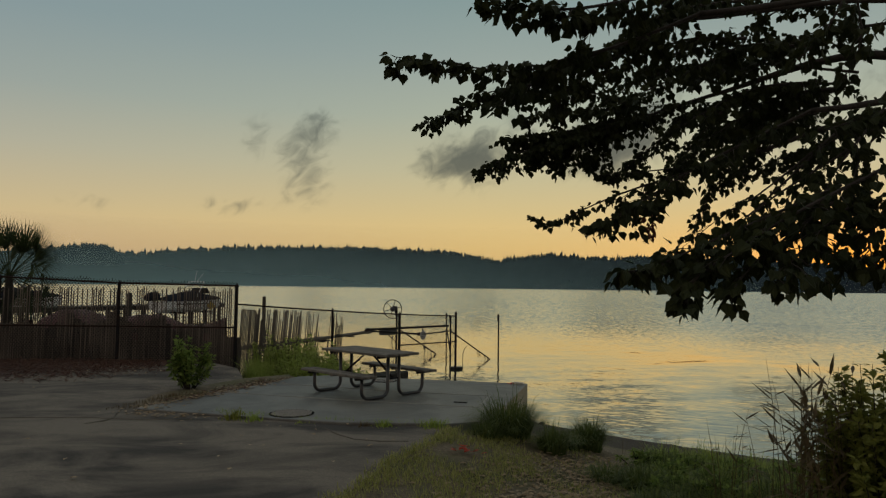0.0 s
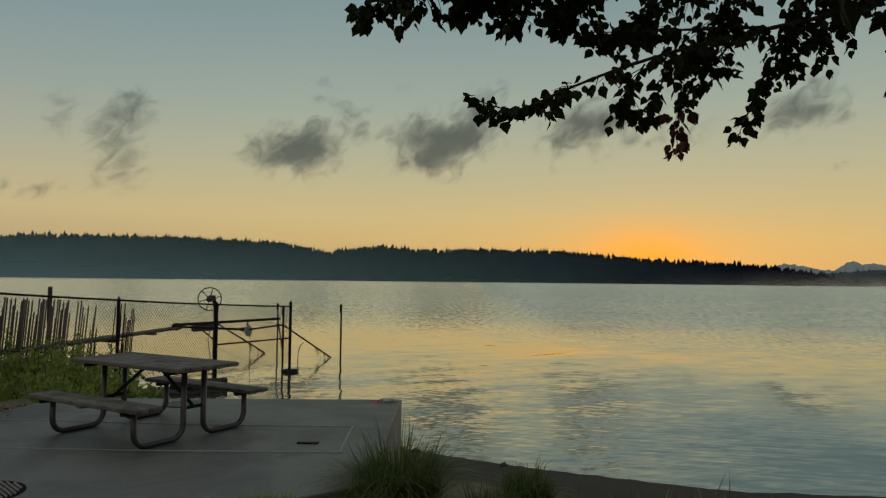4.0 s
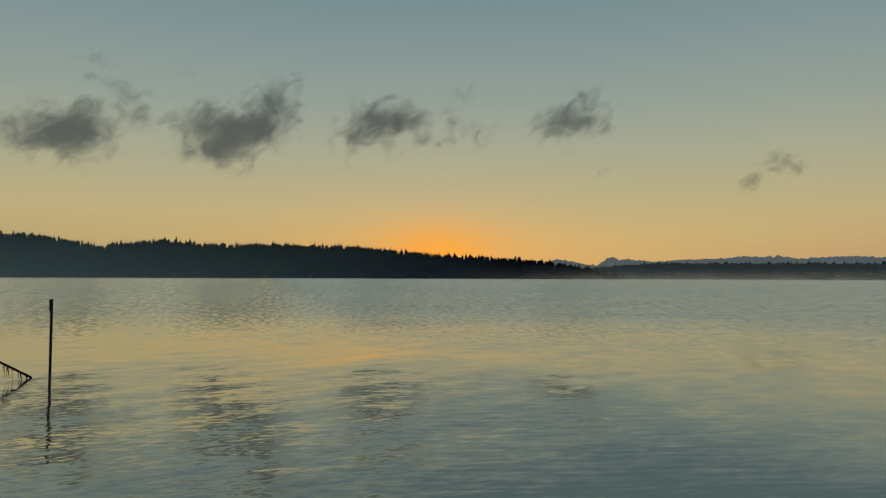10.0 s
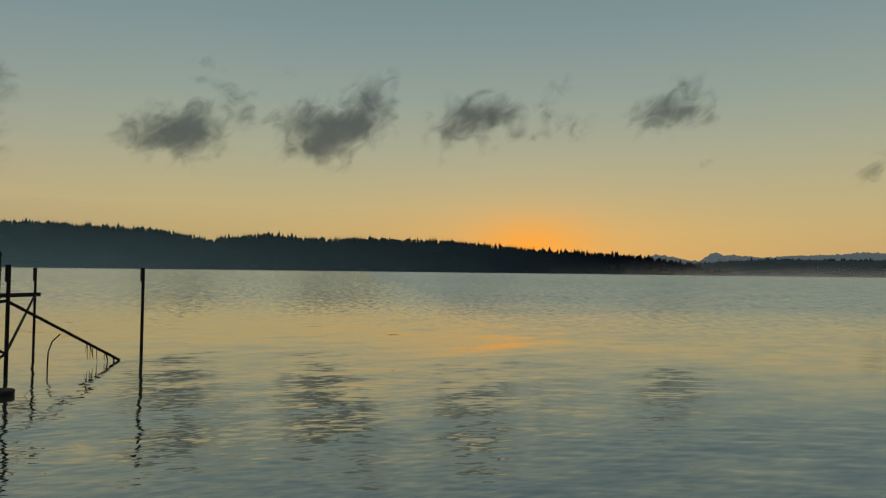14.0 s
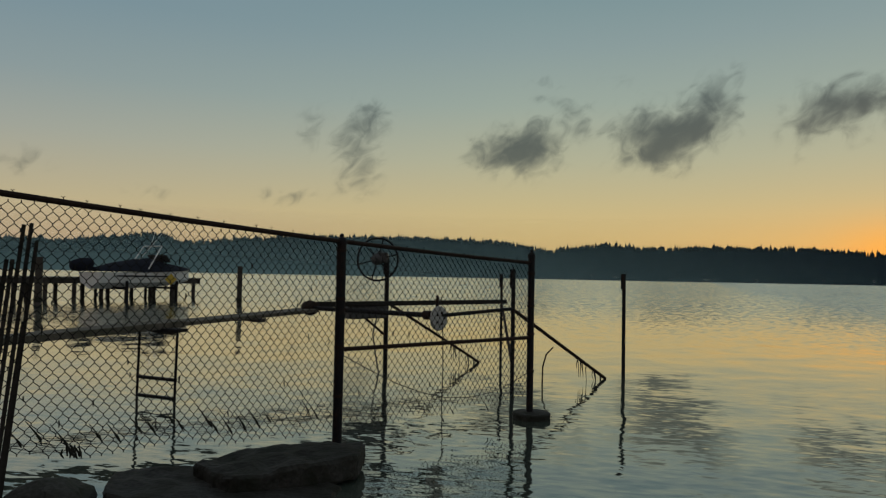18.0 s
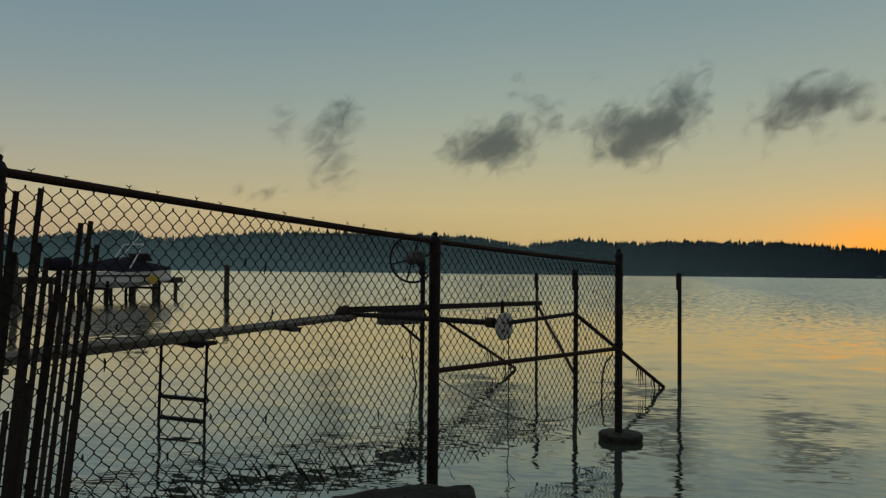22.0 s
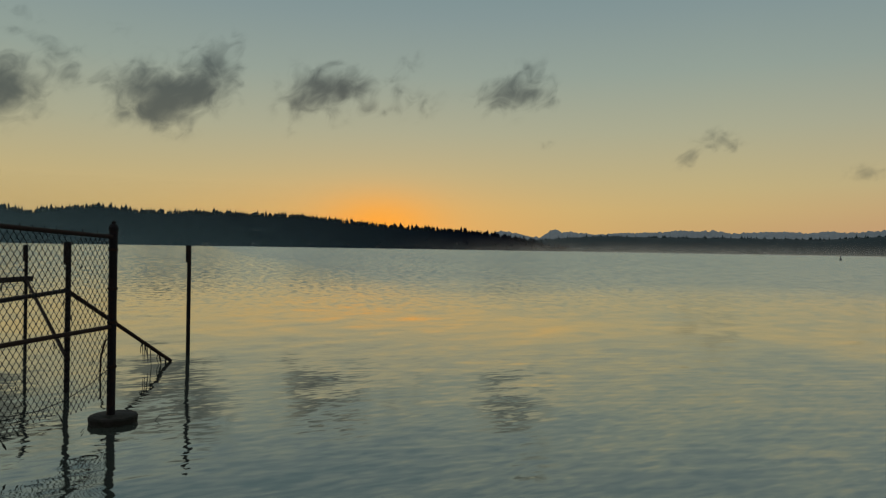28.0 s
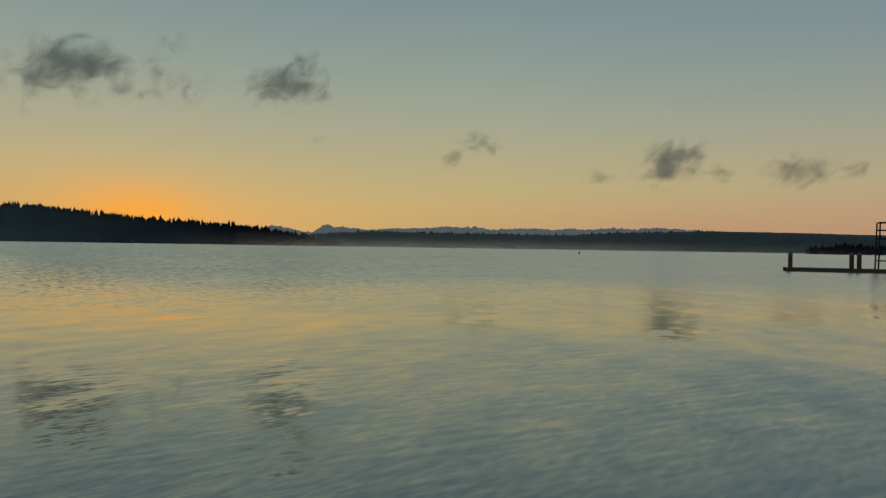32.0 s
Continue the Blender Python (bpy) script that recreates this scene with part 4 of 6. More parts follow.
# scraps of weed snagged in the mesh, and twisted wire ends standing over the rail
for k, (a, b, za, zb, lo, n) in enumerate(((F1, F2, R1, R2, 0.5, 26), (F2, F3, R2, R3, 0.3, 16))):
    r = random.Random(90 + k)
    for i in range(n):
        t = r.random()
        p = a.lerp(b, t) + Vector((0, 0, r.uniform(lo, za + (zb - za) * t - 0.2)))
        mb = MB().tube([p, p + Vector((r.uniform(-0.006, 0.006), r.uniform(-0.006, 0.006), -0.02)), p + Vector((r.uniform(-0.012, 0.012), r.uniform(-0.012, 0.012), -r.uniform(0.03, 0.06)))], [0.003, 0.006, 0.002], 5)
        part("snagged_weed", mb, M_WEED_MIRROR, fence)
for k, (a, b, za, zb) in enumerate(((F0, F1, R0, R1), (F1, F2, R1, R2), (F2, F3, R2, R3))):
    r = random.Random(70 + k)
    d = (b - a).normalized()
    s = 0.12
    while s < (b - a).length - 0.1:
        t = s / (b - a).length
        p = a + d * s + Vector((0, 0, za + (zb - za) * t + 0.008 - 0.008 * math.sin(math.pi * t)))
        tip = p + Vector((0, 0, r.uniform(0.014, 0.024)))
        mb = MB().tube([p, tip], 0.0026, 4)
        for sg in (-1, 1):
            mb.tube([tip, tip + d * sg * r.uniform(0.008, 0.015) + Vector((0, 0, r.uniform(0.004, 0.012)))], 0.0022, 4)
        part("wire_end", mb, M_WIRE, fence)
        s += r.choice((0.134, 0.2, 0.27))
# drooping wire across the last bay
q = [F2 + (F3 - F2) * t + Vector((0, 0, 0.85 - 0.5 * math.sin(t * 2.5) - 0.05 * t)) for t in np.linspace(0, 1, 9)]
part("loose_wire", MB().tube(q, 0.004, 5), M_WIRE, fence)


def slat(base, d, s, bottom, top, lean, w=0.022):
    """One thin slat pushed through the mesh."""
    mb = MB()
    a, b = base + d * s + Vector((0, 0, bottom)), base + d * (s + lean) + Vector((0, 0, top))
    ln = (b - a).length
    z = (b - a).normalized()
    y = Vector((-d.y, d.x, 0)).normalized()
    x = y.cross(z)
    m = Matrix((x, y, z)).transposed().to_4x4()
    m.translation = (a + b) / 2
    return mb.box((w, 0.006, ln), m, 0.002)


dF = (F2 - F1).normalized()
r = random.Random(5)
for s, hi, lean in ((-0.24, 1.82, 0.18), (-0.17, 0.72, 0.05), (-0.08, 1.86, 0.15), (0.0, 1.88, 0.16), (-0.06, 1.62, 0.13), (0.02, 1.66, 0.14), (0.05, 1.6, 0.14),
                    (0.09, 1.55, 0.15), (0.12, 1.55, 0.15), (0.15, 1.75, 0.17), (0.19, 1.76, 0.17), (0.23, 1.66, 0.16), (0.035, 1.1, 0.1), (-0.11, 1.3, 0.12), (0.075, 1.42, 0.14), (0.21, 1.2, 0.13), (-0.03, 1.0, 0.09)):
    lo = -0.1
    part("slat", slat(F1, dF, s, lo, hi, lean), M_SLAT_BACKLIT, fence)
dB = (F1 - F0).normalized()
L0 = (F1 - F0).length
s = 0.06
while s < L0 - 0.1:
    dens = s / L0
    if dens < 0.62 or (0.66 < dens < 0.8 and r.random() < 0.55):
        top = R0 + (R1 - R0) * dens - 0.06 - (0.5 * r.random() ** 2.2 if dens > 0.15 else 0.05)
        part("slat", slat(F0, dB, s, 0.35, top, 0.1 + 0.06 * dens, 0.028), M_SLAT, fence)
    s += r.uniform(0.026, 0.038)

tall = empty("tall_fence", (0, 0, 0), "tall slatted chain-link fence around a boat yard", "fence")
for p, top in ((T1, 2.63), (T2, 2.74), (T3, 2.82)):
    line_post("post", p, 0.3, top, 0.036, tall)
for a, b, za, zb, k in ((T1, F0, 2.58, 2.55, 1), (T2, T1, 2.69, 2.58, 2), (T3, T2, 2.77, 2.69, 3)):
    part("top_rail", MB().tube([a + Vector((0, 0, za)), b + Vector((0, 0, zb))], 0.021, 10), M_RUST, tall)
    part("mid_rail", MB().tube([a + Vector((0, 0, 1.62)), b + Vector((0, 0, 1.62))], 0.018, 10), M_RUST, tall)
    part("chain_link_panel", chain_mesh(a, b, za + 0.04, zb + 0.04, 0.75, 0.75, wire=0.0055, seed=20 + k, barbs=True), M_WIRE, tall, "woven wire diamonds")
    dd = (b - a).normalized()
    s = 0.05
    while s < (b - a).length - 0.04:
        if r.random() < 0.86:
            full = 2.52 if r.random() < (0.93 if k == 1 else 0.8) else 1.55 + 0.25 * math.sin(s * 1.7 + k)
            hi = full - (0.9 * r.random() if r.random() < 0.2 else 0.12 * r.random())
            part("slat", slat(a, dd, s, 0.7 + 0.5 * (r.random() < 0.1), hi, 0.02 * r.random(), 0.027), M_SLAT, tall)
        s += 0.05

# board wall and covered boats behind the tall fence
wall = empty("board_wall", (-7.6, 17.6, 0.15), "low dark weathered board wall behind the fence", "wall")
for i in range(43):
    h = 1.2 + 0.4 * math.sin(i / 40 * 3.0) + rng.uniform(-0.08, 0.08) + 0.12 * math.sin(i * 0.9) - (0.3 if i % 11 == 4 else 0)
    part("board", MB().box((0.145, 0.025, h), Matrix.Translation((-3.0 + i * 0.15, 0, h / 2)), 0.004), M_BOARD, wall)
for z in (0.7, 1.3):
    part("rail", MB().box((6.0, 0.06, 0.09), Matrix.Translation((0, 0.05, z)), 0.006), M_WOOD_DARK, wall)


def covered_boat(at, turn, length, width, height, label):
    """A boat under a slack tarpaulin on a low trailer."""
    b = empty("covered_boat", at, label, "boat", turn=turn)
    n, k = 26, 13
    mb = MB()
    for i in range(n + 1):
        t = i / n
        w = width / 2 * (math.sin(math.pi * min(1, t * 0.62 + 0.35)) ** 0.7)
        top = height * (0.75 + 0.25 * math.sin(t * 6.0) * 0.6 + 0.15 * math.sin(t * 13))
        for j in range(k + 1):
            u = j / k * 2 - 1
            z = top * (1 - abs(u) ** 2.6) + 0.25 + 0.02 * math.sin(u * 9 + t * 30)
            mb.v.append((-length / 2 + length * t, w * u * 1.05, z))
    for i in range(n):
        for j in range(k):
            mb.f.append((i * (k + 1) + j, (i + 1) * (k + 1) + j, (i + 1) * (k + 1) + j + 1, i * (k + 1) + j + 1))
    part("cover", mb, M_TARP, b, smooth=True)
    part("hull", MB().add([(-length / 2, -width * .42, .55), (length * .3, -width * .42, .55), (length / 2, 0, .6), (length * .3, width * .42, .55), (-length / 2, width * .42, .55),
                           (-length * .45, -width * .2, .1), (length * .28, -width * .2, .1), (length * .4, 0, .15), (length * .28, width * .2, .1), (-length * .45, width * .2, .1)],
                          [(0, 1, 6, 5), (1, 2, 7, 6), (2, 3, 8, 7), (3, 4, 9, 8), (4, 0, 5, 9), (5, 6, 7, 8, 9)]), M_PLASTIC, b)
    for x in (-length * 0.25, length * 0.2):
        part("bunk", MB().box((0.12, width * 0.7, 0.1), Matrix.Translation((x, 0, 0.05)), 0.01), M_WOOD_DARK, b)
    return b


covered_boat((-7.2, 19.0, 0.9), 4, 4.4, 1.9, 0.75, "small boat under a brown tarpaulin behind the fence")
covered_boat((-12.2, 19.4, 0.9), -4, 4.4, 1.9, 0.6, "small boat under a brown tarpaulin behind the fence")

# ---------------------------------------------------------------- boat lift in the water
M_BEAM = material("dark_timber", (0.016, 0.014, 0.012), 0.85, vary=0.35, scale=4, fine=45, bump=0.6, bump_dist=0.005, spec=0.2)
lift = empty("boat_lift", (0, 0, 0), "rusty four-post boat lift standing in the lake", "boat lift")
A = Vector((-0.72, 26.1, 0))      # winch post
B = Vector((1.15, 24.42, 0))
C = Vector((3.01, 26.17, 0))      # tall outer pole
D = Vector((1.19, 27.93, 0))
for p, top, rr in ((A, 1.76, 0.036), (B, 1.61, 0.028), (C, 1.59, 0.028), (D, 1.56, 0.024)):
    q = part("post", MB().tube([(p.x, p.y, -0.8), (p.x, p.y, top)], rr, 12), M_STEEL, lift)
    part("sleeve", MB().tube([(p.x - 0.012, p.y, top - 0.24), (p.x - 0.012, p.y, top + 0.005)], rr * 1.32, 12), M_STEEL, q)
J = Vector((-1.68, 24.97, 1.02))
K = Vector((0.2, 23.48, 1.03))
part("beam", MB().box((((D - A).length + 1.35), 0.1, 0.075), Matrix.Translation((A + D) / 2 + Vector((-0.42, -0.42, 1.06))) @ Matrix.Rotation(math.atan2(D.y - A.y, D.x - A.x), 4, "Z"), 0.008), M_BEAM, lift, "dark timber beam")
part("pipe", MB().tube([J, K], 0.032, 10), M_STEEL, lift)
part("pipe", MB().tube([K, (B.x, B.y, 1.09)], 0.024, 10), M_STEEL, lift)
part("end_weight", MB().lathe([(0.02, -0.1), (0.09, -0.09), (0.11, 0.0), (0.09, 0.09), (0.02, 0.1)], Matrix.Translation(J) @ Matrix.Rotation(radians(-38), 4, "Z") @ Matrix.Rotation(radians(90), 4, "Y"), 16), M_RUST, lift, "rusty drum at the pipe joint")
for p, e in ((B, Vector((2.65, 25.78, 0.01))), (A, Vector((0.78, 27.46, 0.01)))):
    s0 = Vector((p.x, p.y, 1.08))
    arm = part("arm", MB().tube([s0, e], 0.024, 10), M_RUST, lift, "sloping rusty lift arm")
    rr = random.Random(3)
    for i in range(12):
        t = rr.uniform(0.66, 0.95)
        q = s0 + (e - s0) * t
        part("hanging_weed", MB().tube([q, q + Vector((rr.uniform(-.02, .02), rr.uniform(-.02, .02), -0.08)), q + Vector((rr.uniform(-.05, .05), 0, -rr.uniform(0.1, 0.3)))], [0.008, 0.006, 0.003], 5), M_WEED_MIRROR, arm, "dark strand of lake weed")
part("brace", MB().tube([(D.x, D.y, 1.05), (B.x, B.y, 0.35)], 0.022, 8), M_RUST, lift)
part("brace", MB().tube([(A.x - 0.45, A.y - 0.45, 1.0), (A.x, A.y, 0.55)], 0.02, 8), M_RUST, lift)
part("motor_box", MB().box((0.7, 0.22, 0.2), Matrix.Translation((A.x - 0.3, A.y - 0.2, 0.93)) @ Matrix.Rotation(radians(42), 4, "Z"), 0.02), M_PLASTIC, lift, "black motor box")
# winch wheel
wm = Matrix.Translation((-0.87, 26.05, 1.75)) @ Matrix.Rotation(radians(-12), 4, "Z") @ Matrix.Rotation(radians(90), 4, "X")
wheel = part("winch_wheel", MB().tube([wm @ Vector((0.335 * math.cos(t), 0.335 * math.sin(t), 0)) for t in np.linspace(0, 2 * math.pi, 41)], 0.016, 6, False), M_STEEL, lift, "spoked steel winch wheel")
for i in range(6):
    t = i * math.pi / 3 + 0.25
    part("spoke", MB().tube([wm @ Vector((0.04 * math.cos(t), 0.04 * math.sin(t), 0)), wm @ Vector((0.335 * math.cos(t), 0.335 * math.sin(t), 0))], 0.012, 6), M_STEEL, wheel)
part("hub", MB().lathe([(0.02, -0.09), (0.085, -0.08), (0.09, 0.06), (0.03, 0.1)], wm, 16), M_PLASTIC, wheel)
part("gearbox", MB().box((0.19, 0.16, 0.17), Matrix.Translation((-0.8, 26.08, 1.78)), 0.02), M_PLASTIC, lift)
# pulley disc
km = Matrix.Translation(K + Vector((0, 0, -0.03))) @ Matrix.Rotation(radians(52), 4, "Z") @ Matrix.Rotation(radians(90), 4, "X")
disc = part("pulley_disc", MB().lathe([(0.03, -0.022), (0.14, -0.02), (0.15, 0.0), (0.14, 0.02), (0.03, 0.026)], km, 26), M_DISC, lift, "grey pulley disc with bolts")
for i in range(5):
    t = i * 2 * math.pi / 5
    part("bolt", MB().lathe([(0.014, 0), (0.014, 0.016), (0.006, 0.02)], km @ Matrix.Translation((0.07 * math.cos(t), 0.07 * math.sin(t), 0.024)), 6), M_RUST, disc)
part("collar", MB().lathe([(0.03, -0.06), (0.055, -0.05), (0.055, 0.05), (0.03, 0.06)], Matrix.Translation(K + (J - K).normalized() * 0.17) @ (K - J).to_track_quat("Z", "Y").to_matrix().to_4x4(), 12), M_RUST, lift)
part("stub", MB().tube([K + Vector((-0.02, 0, 0.1)), K + Vector((-0.02, 0, 0.24))], 0.02, 8), M_RUST, lift)
part("cable", MB().tube([(K.x + 0.05, K.y + 0.02, 0.9), (K.x + 0.06, K.y + 0.05, 0.4), (K.x + 0.05, K.y + 0.05, -0.1)], 0.006, 5), M_WIRE, lift)
part("cable", MB().tube([(-1.0, 26.0, 1.4), (-1.35, 25.5, 1.15), (J.x, J.y, 1.06)], 0.004, 5), M_WIRE, lift)
part("hose", MB().tube([(A.x - 0.1, A.y - 0.3, 0.9), (A.x - 0.16, A.y - 0.34, 0.6), (A.x - 0.12, A.y - 0.3, 0.3), (A.x - 0.05, A.y - 0.25, -0.1)], 0.012, 6), M_PLASTIC, lift)

rod = solo("bent_rod", MB().tube([(1.62, 25.1, -0.3), (1.63, 25.1, 0.25), (1.68, 25.12, 0.42), (1.78, 25.16, 0.52)], 0.011, 6), M_RUST, "thin bent rusty rod sticking out of the water", "rod")
# dark twigs by the end bay, standing in for the lift beams' reflection
mb = MB()
rr = random.Random(8)
for i in range(5):
    t = rr.random()
    q = F2 + (F3 - F2) * t + Vector((rr.uniform(-0.15, 0.9), rr.uniform(-0.1, 0.9), rr.uniform(-0.02, 0.05)))
    a = rr.uniform(0, 6.28)
    ln = rr.uniform(0.05, 0.16)
    mb.tube([q, q + Vector((math.cos(a) * ln / 2, math.sin(a) * ln / 2, rr.uniform(0, 0.05))), q + Vector((math.cos(a) * ln, math.sin(a) * ln, rr.uniform(-0.03, 0.08)))], [0.004, 0.003, 0.0015], 4)
# flat dark flecks on the water: the walkway's broken reflection, built as shapes
LINE = [Vector((-3.3, 21.0, 0)), Vector((-1.85, 22.15, 0)), Vector((-0.6, 22.95, 0)), Vector((0.3, 23.85, 0))]
for i in range(200):
    u = 2.999 * rr.random() ** 1.15
    k = int(u)
    q = LINE[k].lerp(LINE[k + 1], u - k)
    q = q + Vector((rr.gauss(0, 0.18), rr.gauss(0, 0.26), 0.004))
    ln, w, a = rr.uniform(0.04, 0.22), rr.uniform(0.005, 0.013), rr.gauss(0.05, 0.3)
    c, sn = math.cos(a), math.sin(a)
    mb.add([q + Vector((-c * ln, -sn * ln, 0)), q + Vector((sn * w, -c * w, 0.004)), q + Vector((c * ln, sn * ln, rr.uniform(0, 0.02))), q + Vector((-sn * w, c * w, 0.004))], [(0, 1, 2, 3)])
solo("mirror_flecks", mb, M_WEED_MIRROR, "dark twigs and flecks shaped as broken reflections by the fence", "brush", kind="stuff")

# narrow plank walkway from the yard to the lift
walkway = empty("plank_walkway", (0, 0, 0), "narrow weathered plank walkway over the water", "walkway")
wd = Vector((-1.22, -1.19, 0)).normalized()
w0 = Vector((J.x, J.y, 0.99))
pts = [w0, Vector((-3.05, 23.7, 0.86)), Vector((-4.6, 22.15, 0.72)), Vector((-7.4, 19.6, 0.66))]
for a, b, w in ((pts[0], pts[1], 0.08), (pts[1], pts[2], 0.13), (pts[2], pts[3], 0.15)):
    for off in (-0.11, 0.11):
        d = b - a
        m = Matrix.Translation((a + b) / 2 + Vector((-wd.y, wd.x, 0)) * off) @ d.to_track_quat("X", "Z").to_matrix().to_4x4()
        part("plank", MB().box((d.length + 0.05, 0.2, w * 0.62), m, 0.006), M_PLANK, walkway)
for q in (Vector((-2.3, 24.35, 0.88)), Vector((-3.15, 23.55, 0.77)), Vector((-4.4, 22.3, 0.66))):
    part("bearer", MB().box((0.5, 0.11, 0.05), Matrix.Translation(q) @ Matrix.Rotation(radians(-45), 4, "Z"), 0.005), M_WOOD_DARK, walkway)

ladder = empty("swim_ladder", (-3.15, 23.42, 0), "slim rusty steel swim ladder going down into the lake", "ladder", turn=-22)
for x in (-0.3, 0.3):
    part("rail", MB().tube([(x - 0.02, 0, -0.6), (x, 0, 0.8)], 0.015, 8), M_STEEL, ladder)
for z in (0.22, 0.0, -0.25):
    part("rung", MB().box((0.6, 0.06, 0.035), Matrix.Translation((-0.01, 0, z)), 0.006), M_STEEL, ladder)
part("top_plate", MB().box((0.68, 0.16, 0.04), Matrix.Translation((0.0, 0.04, 0.8)), 0.006), M_STEEL, ladder)


def piling(at, top, r):
    p = empty("lake_piling", (at[0], at[1], 0), "weathered round timber piling standing in the lake", "piling", "pilings in the lake")
    part("trunk", MB().lathe([(r * 1.05, -2.0), (r, 0.2), (r * 0.97, top - 0.1), (r * 0.85, top)], n=14), M_WOOD_DARK, p)
    part("band", MB().lathe([(r * 1.04, 0.1), (r * 1.06, 0.2), (r * 1.04, 0.3)], n=14), M_WEED_MIRROR, p)


piling((-9.95, 47.1), 1.8, 0.12)
piling((-17.25, 43.5), 2.0, 0.15)

# ---------------------------------------------------------------- concrete blocks and stones at the waterline
def rough_slab(poly, top, thick, tilt, seed):
    """A broken concrete slab over a polygon, its faces pitted and its edges worn."""
    bm = bmesh.new()
    cx, cy = sum(p[0] for p in poly) / len(poly), sum(p[1] for p in poly) / len(poly)
    f = bm.faces.new([bm.verts.new((x - cx, y - cy, 0)) for x, y in poly])
    ex = bmesh.ops.extrude_face_region(bm, geom=[f])
    for e in ex["geom"]:
        if isinstance(e, bmesh.types.BMVert):
            e.co.z = thick
    bmesh.ops.recalc_face_normals(bm, faces=bm.faces)
    bmesh.ops.bevel(bm, geom=bm.edges[:], offset=0.02, segments=1, affect="EDGES")
    bmesh.ops.triangulate(bm, faces=bm.faces)
    for i in range(3):
        long_edges = [e for e in bm.edges if e.calc_length() > 0.09]
        bmesh.ops.subdivide_edges(bm, edges=long_edges, cuts=1, use_grid_fill=False)
        bmesh.ops.triangulate(bm, faces=[q for q in bm.faces if len(q.verts) > 3])
    for v in bm.verts:
        k = Vector((seed, 0, 0))
        v.co += Vector((noise.noise(v.co * 5 + k), noise.noise(v.co * 5 + k * 2), 0.8 * noise.noise(v.co * 6 + k * 3))) * 0.035
        v.co += Vector((noise.noise(v.co * 22 + k), noise.noise(v.co * 21 + k * 2), noise.noise(v.co * 23 + k * 3))) * 0.012
    me = bpy.data.meshes.new("concrete_block")
    bm.to_mesh(me)
    bm.free()
    me.materials.append(M_CONCRETE_DARK)
    ob = tagged(new("concrete_block", me), "broken dark wet concrete block lying in the shallows by the fence", "concrete block", "blocks at the waterline")
    ob.matrix_basis = pose(cx, cy, top - thick, tilt[0], tilt[1], 0)


rough_slab([(-1.42, 20.12), (-1.0, 19.8), (-0.62, 20.02), (-0.24, 20.3), (-0.26, 20.68), (-0.62, 20.76), (-1.1, 20.56)], 0.17, 0.17, (1, -2), 2.0)
rough_slab([(-1.98, 20.1), (-1.8, 19.62), (-1.0, 19.5), (-0.36, 19.7), (-0.34, 20.12), (-1.1, 20.34), (-1.6, 20.3)], 0.06, 0.3, (0, 2), 5.0)


def stone(at, r, seed):
    bm = bmesh.new()
    bmesh.ops.create_icosphere(bm, subdivisions=3, radius=r)
    for v in bm.verts:
        v.co *= 1 + 0.35 * noise.noise(v.co / r * 1.1 + Vector((seed, 0, 0))) + 0.08 * noise.noise(v.co / r * 4)
        v.co.z *= 0.62
    me = bpy.data.meshes.new("stone")
    bm.to_mesh(me)
    bm.free()
    me.materials.append(M_STONE)
    ob = tagged(new("stone", me), "dark rounded stone lying at the waterline", "stone", "stones along the shore")
    ob.location = (at[0], at[1], max(gz(*at), -0.05) + r * 0.2)


for i, (x, y, q) in enumerate(((-2.1, 19.6, 0.26), (-1.95, 19.15, 0.2), (-2.55, 19.3, 0.3), (-2.75, 18.7, 0.24), (-1.5, 19.1, 0.16), (-2.0, 18.3, 0.16), (-2.9, 19.9, 0.2),
                               (-0.9, 17.6, 0.07), (0.3, 16.4, 0.06), (2.3, 14.0, 0.06), (3.2, 13.0, 0.05), (-1.4, 14.5, 0.14), (-0.9, 14.4, 0.11), (-1.9, 14.8, 0.16), (-0.5, 14.2, 0.09))):
    stone((x, y), q, i * 3.7)


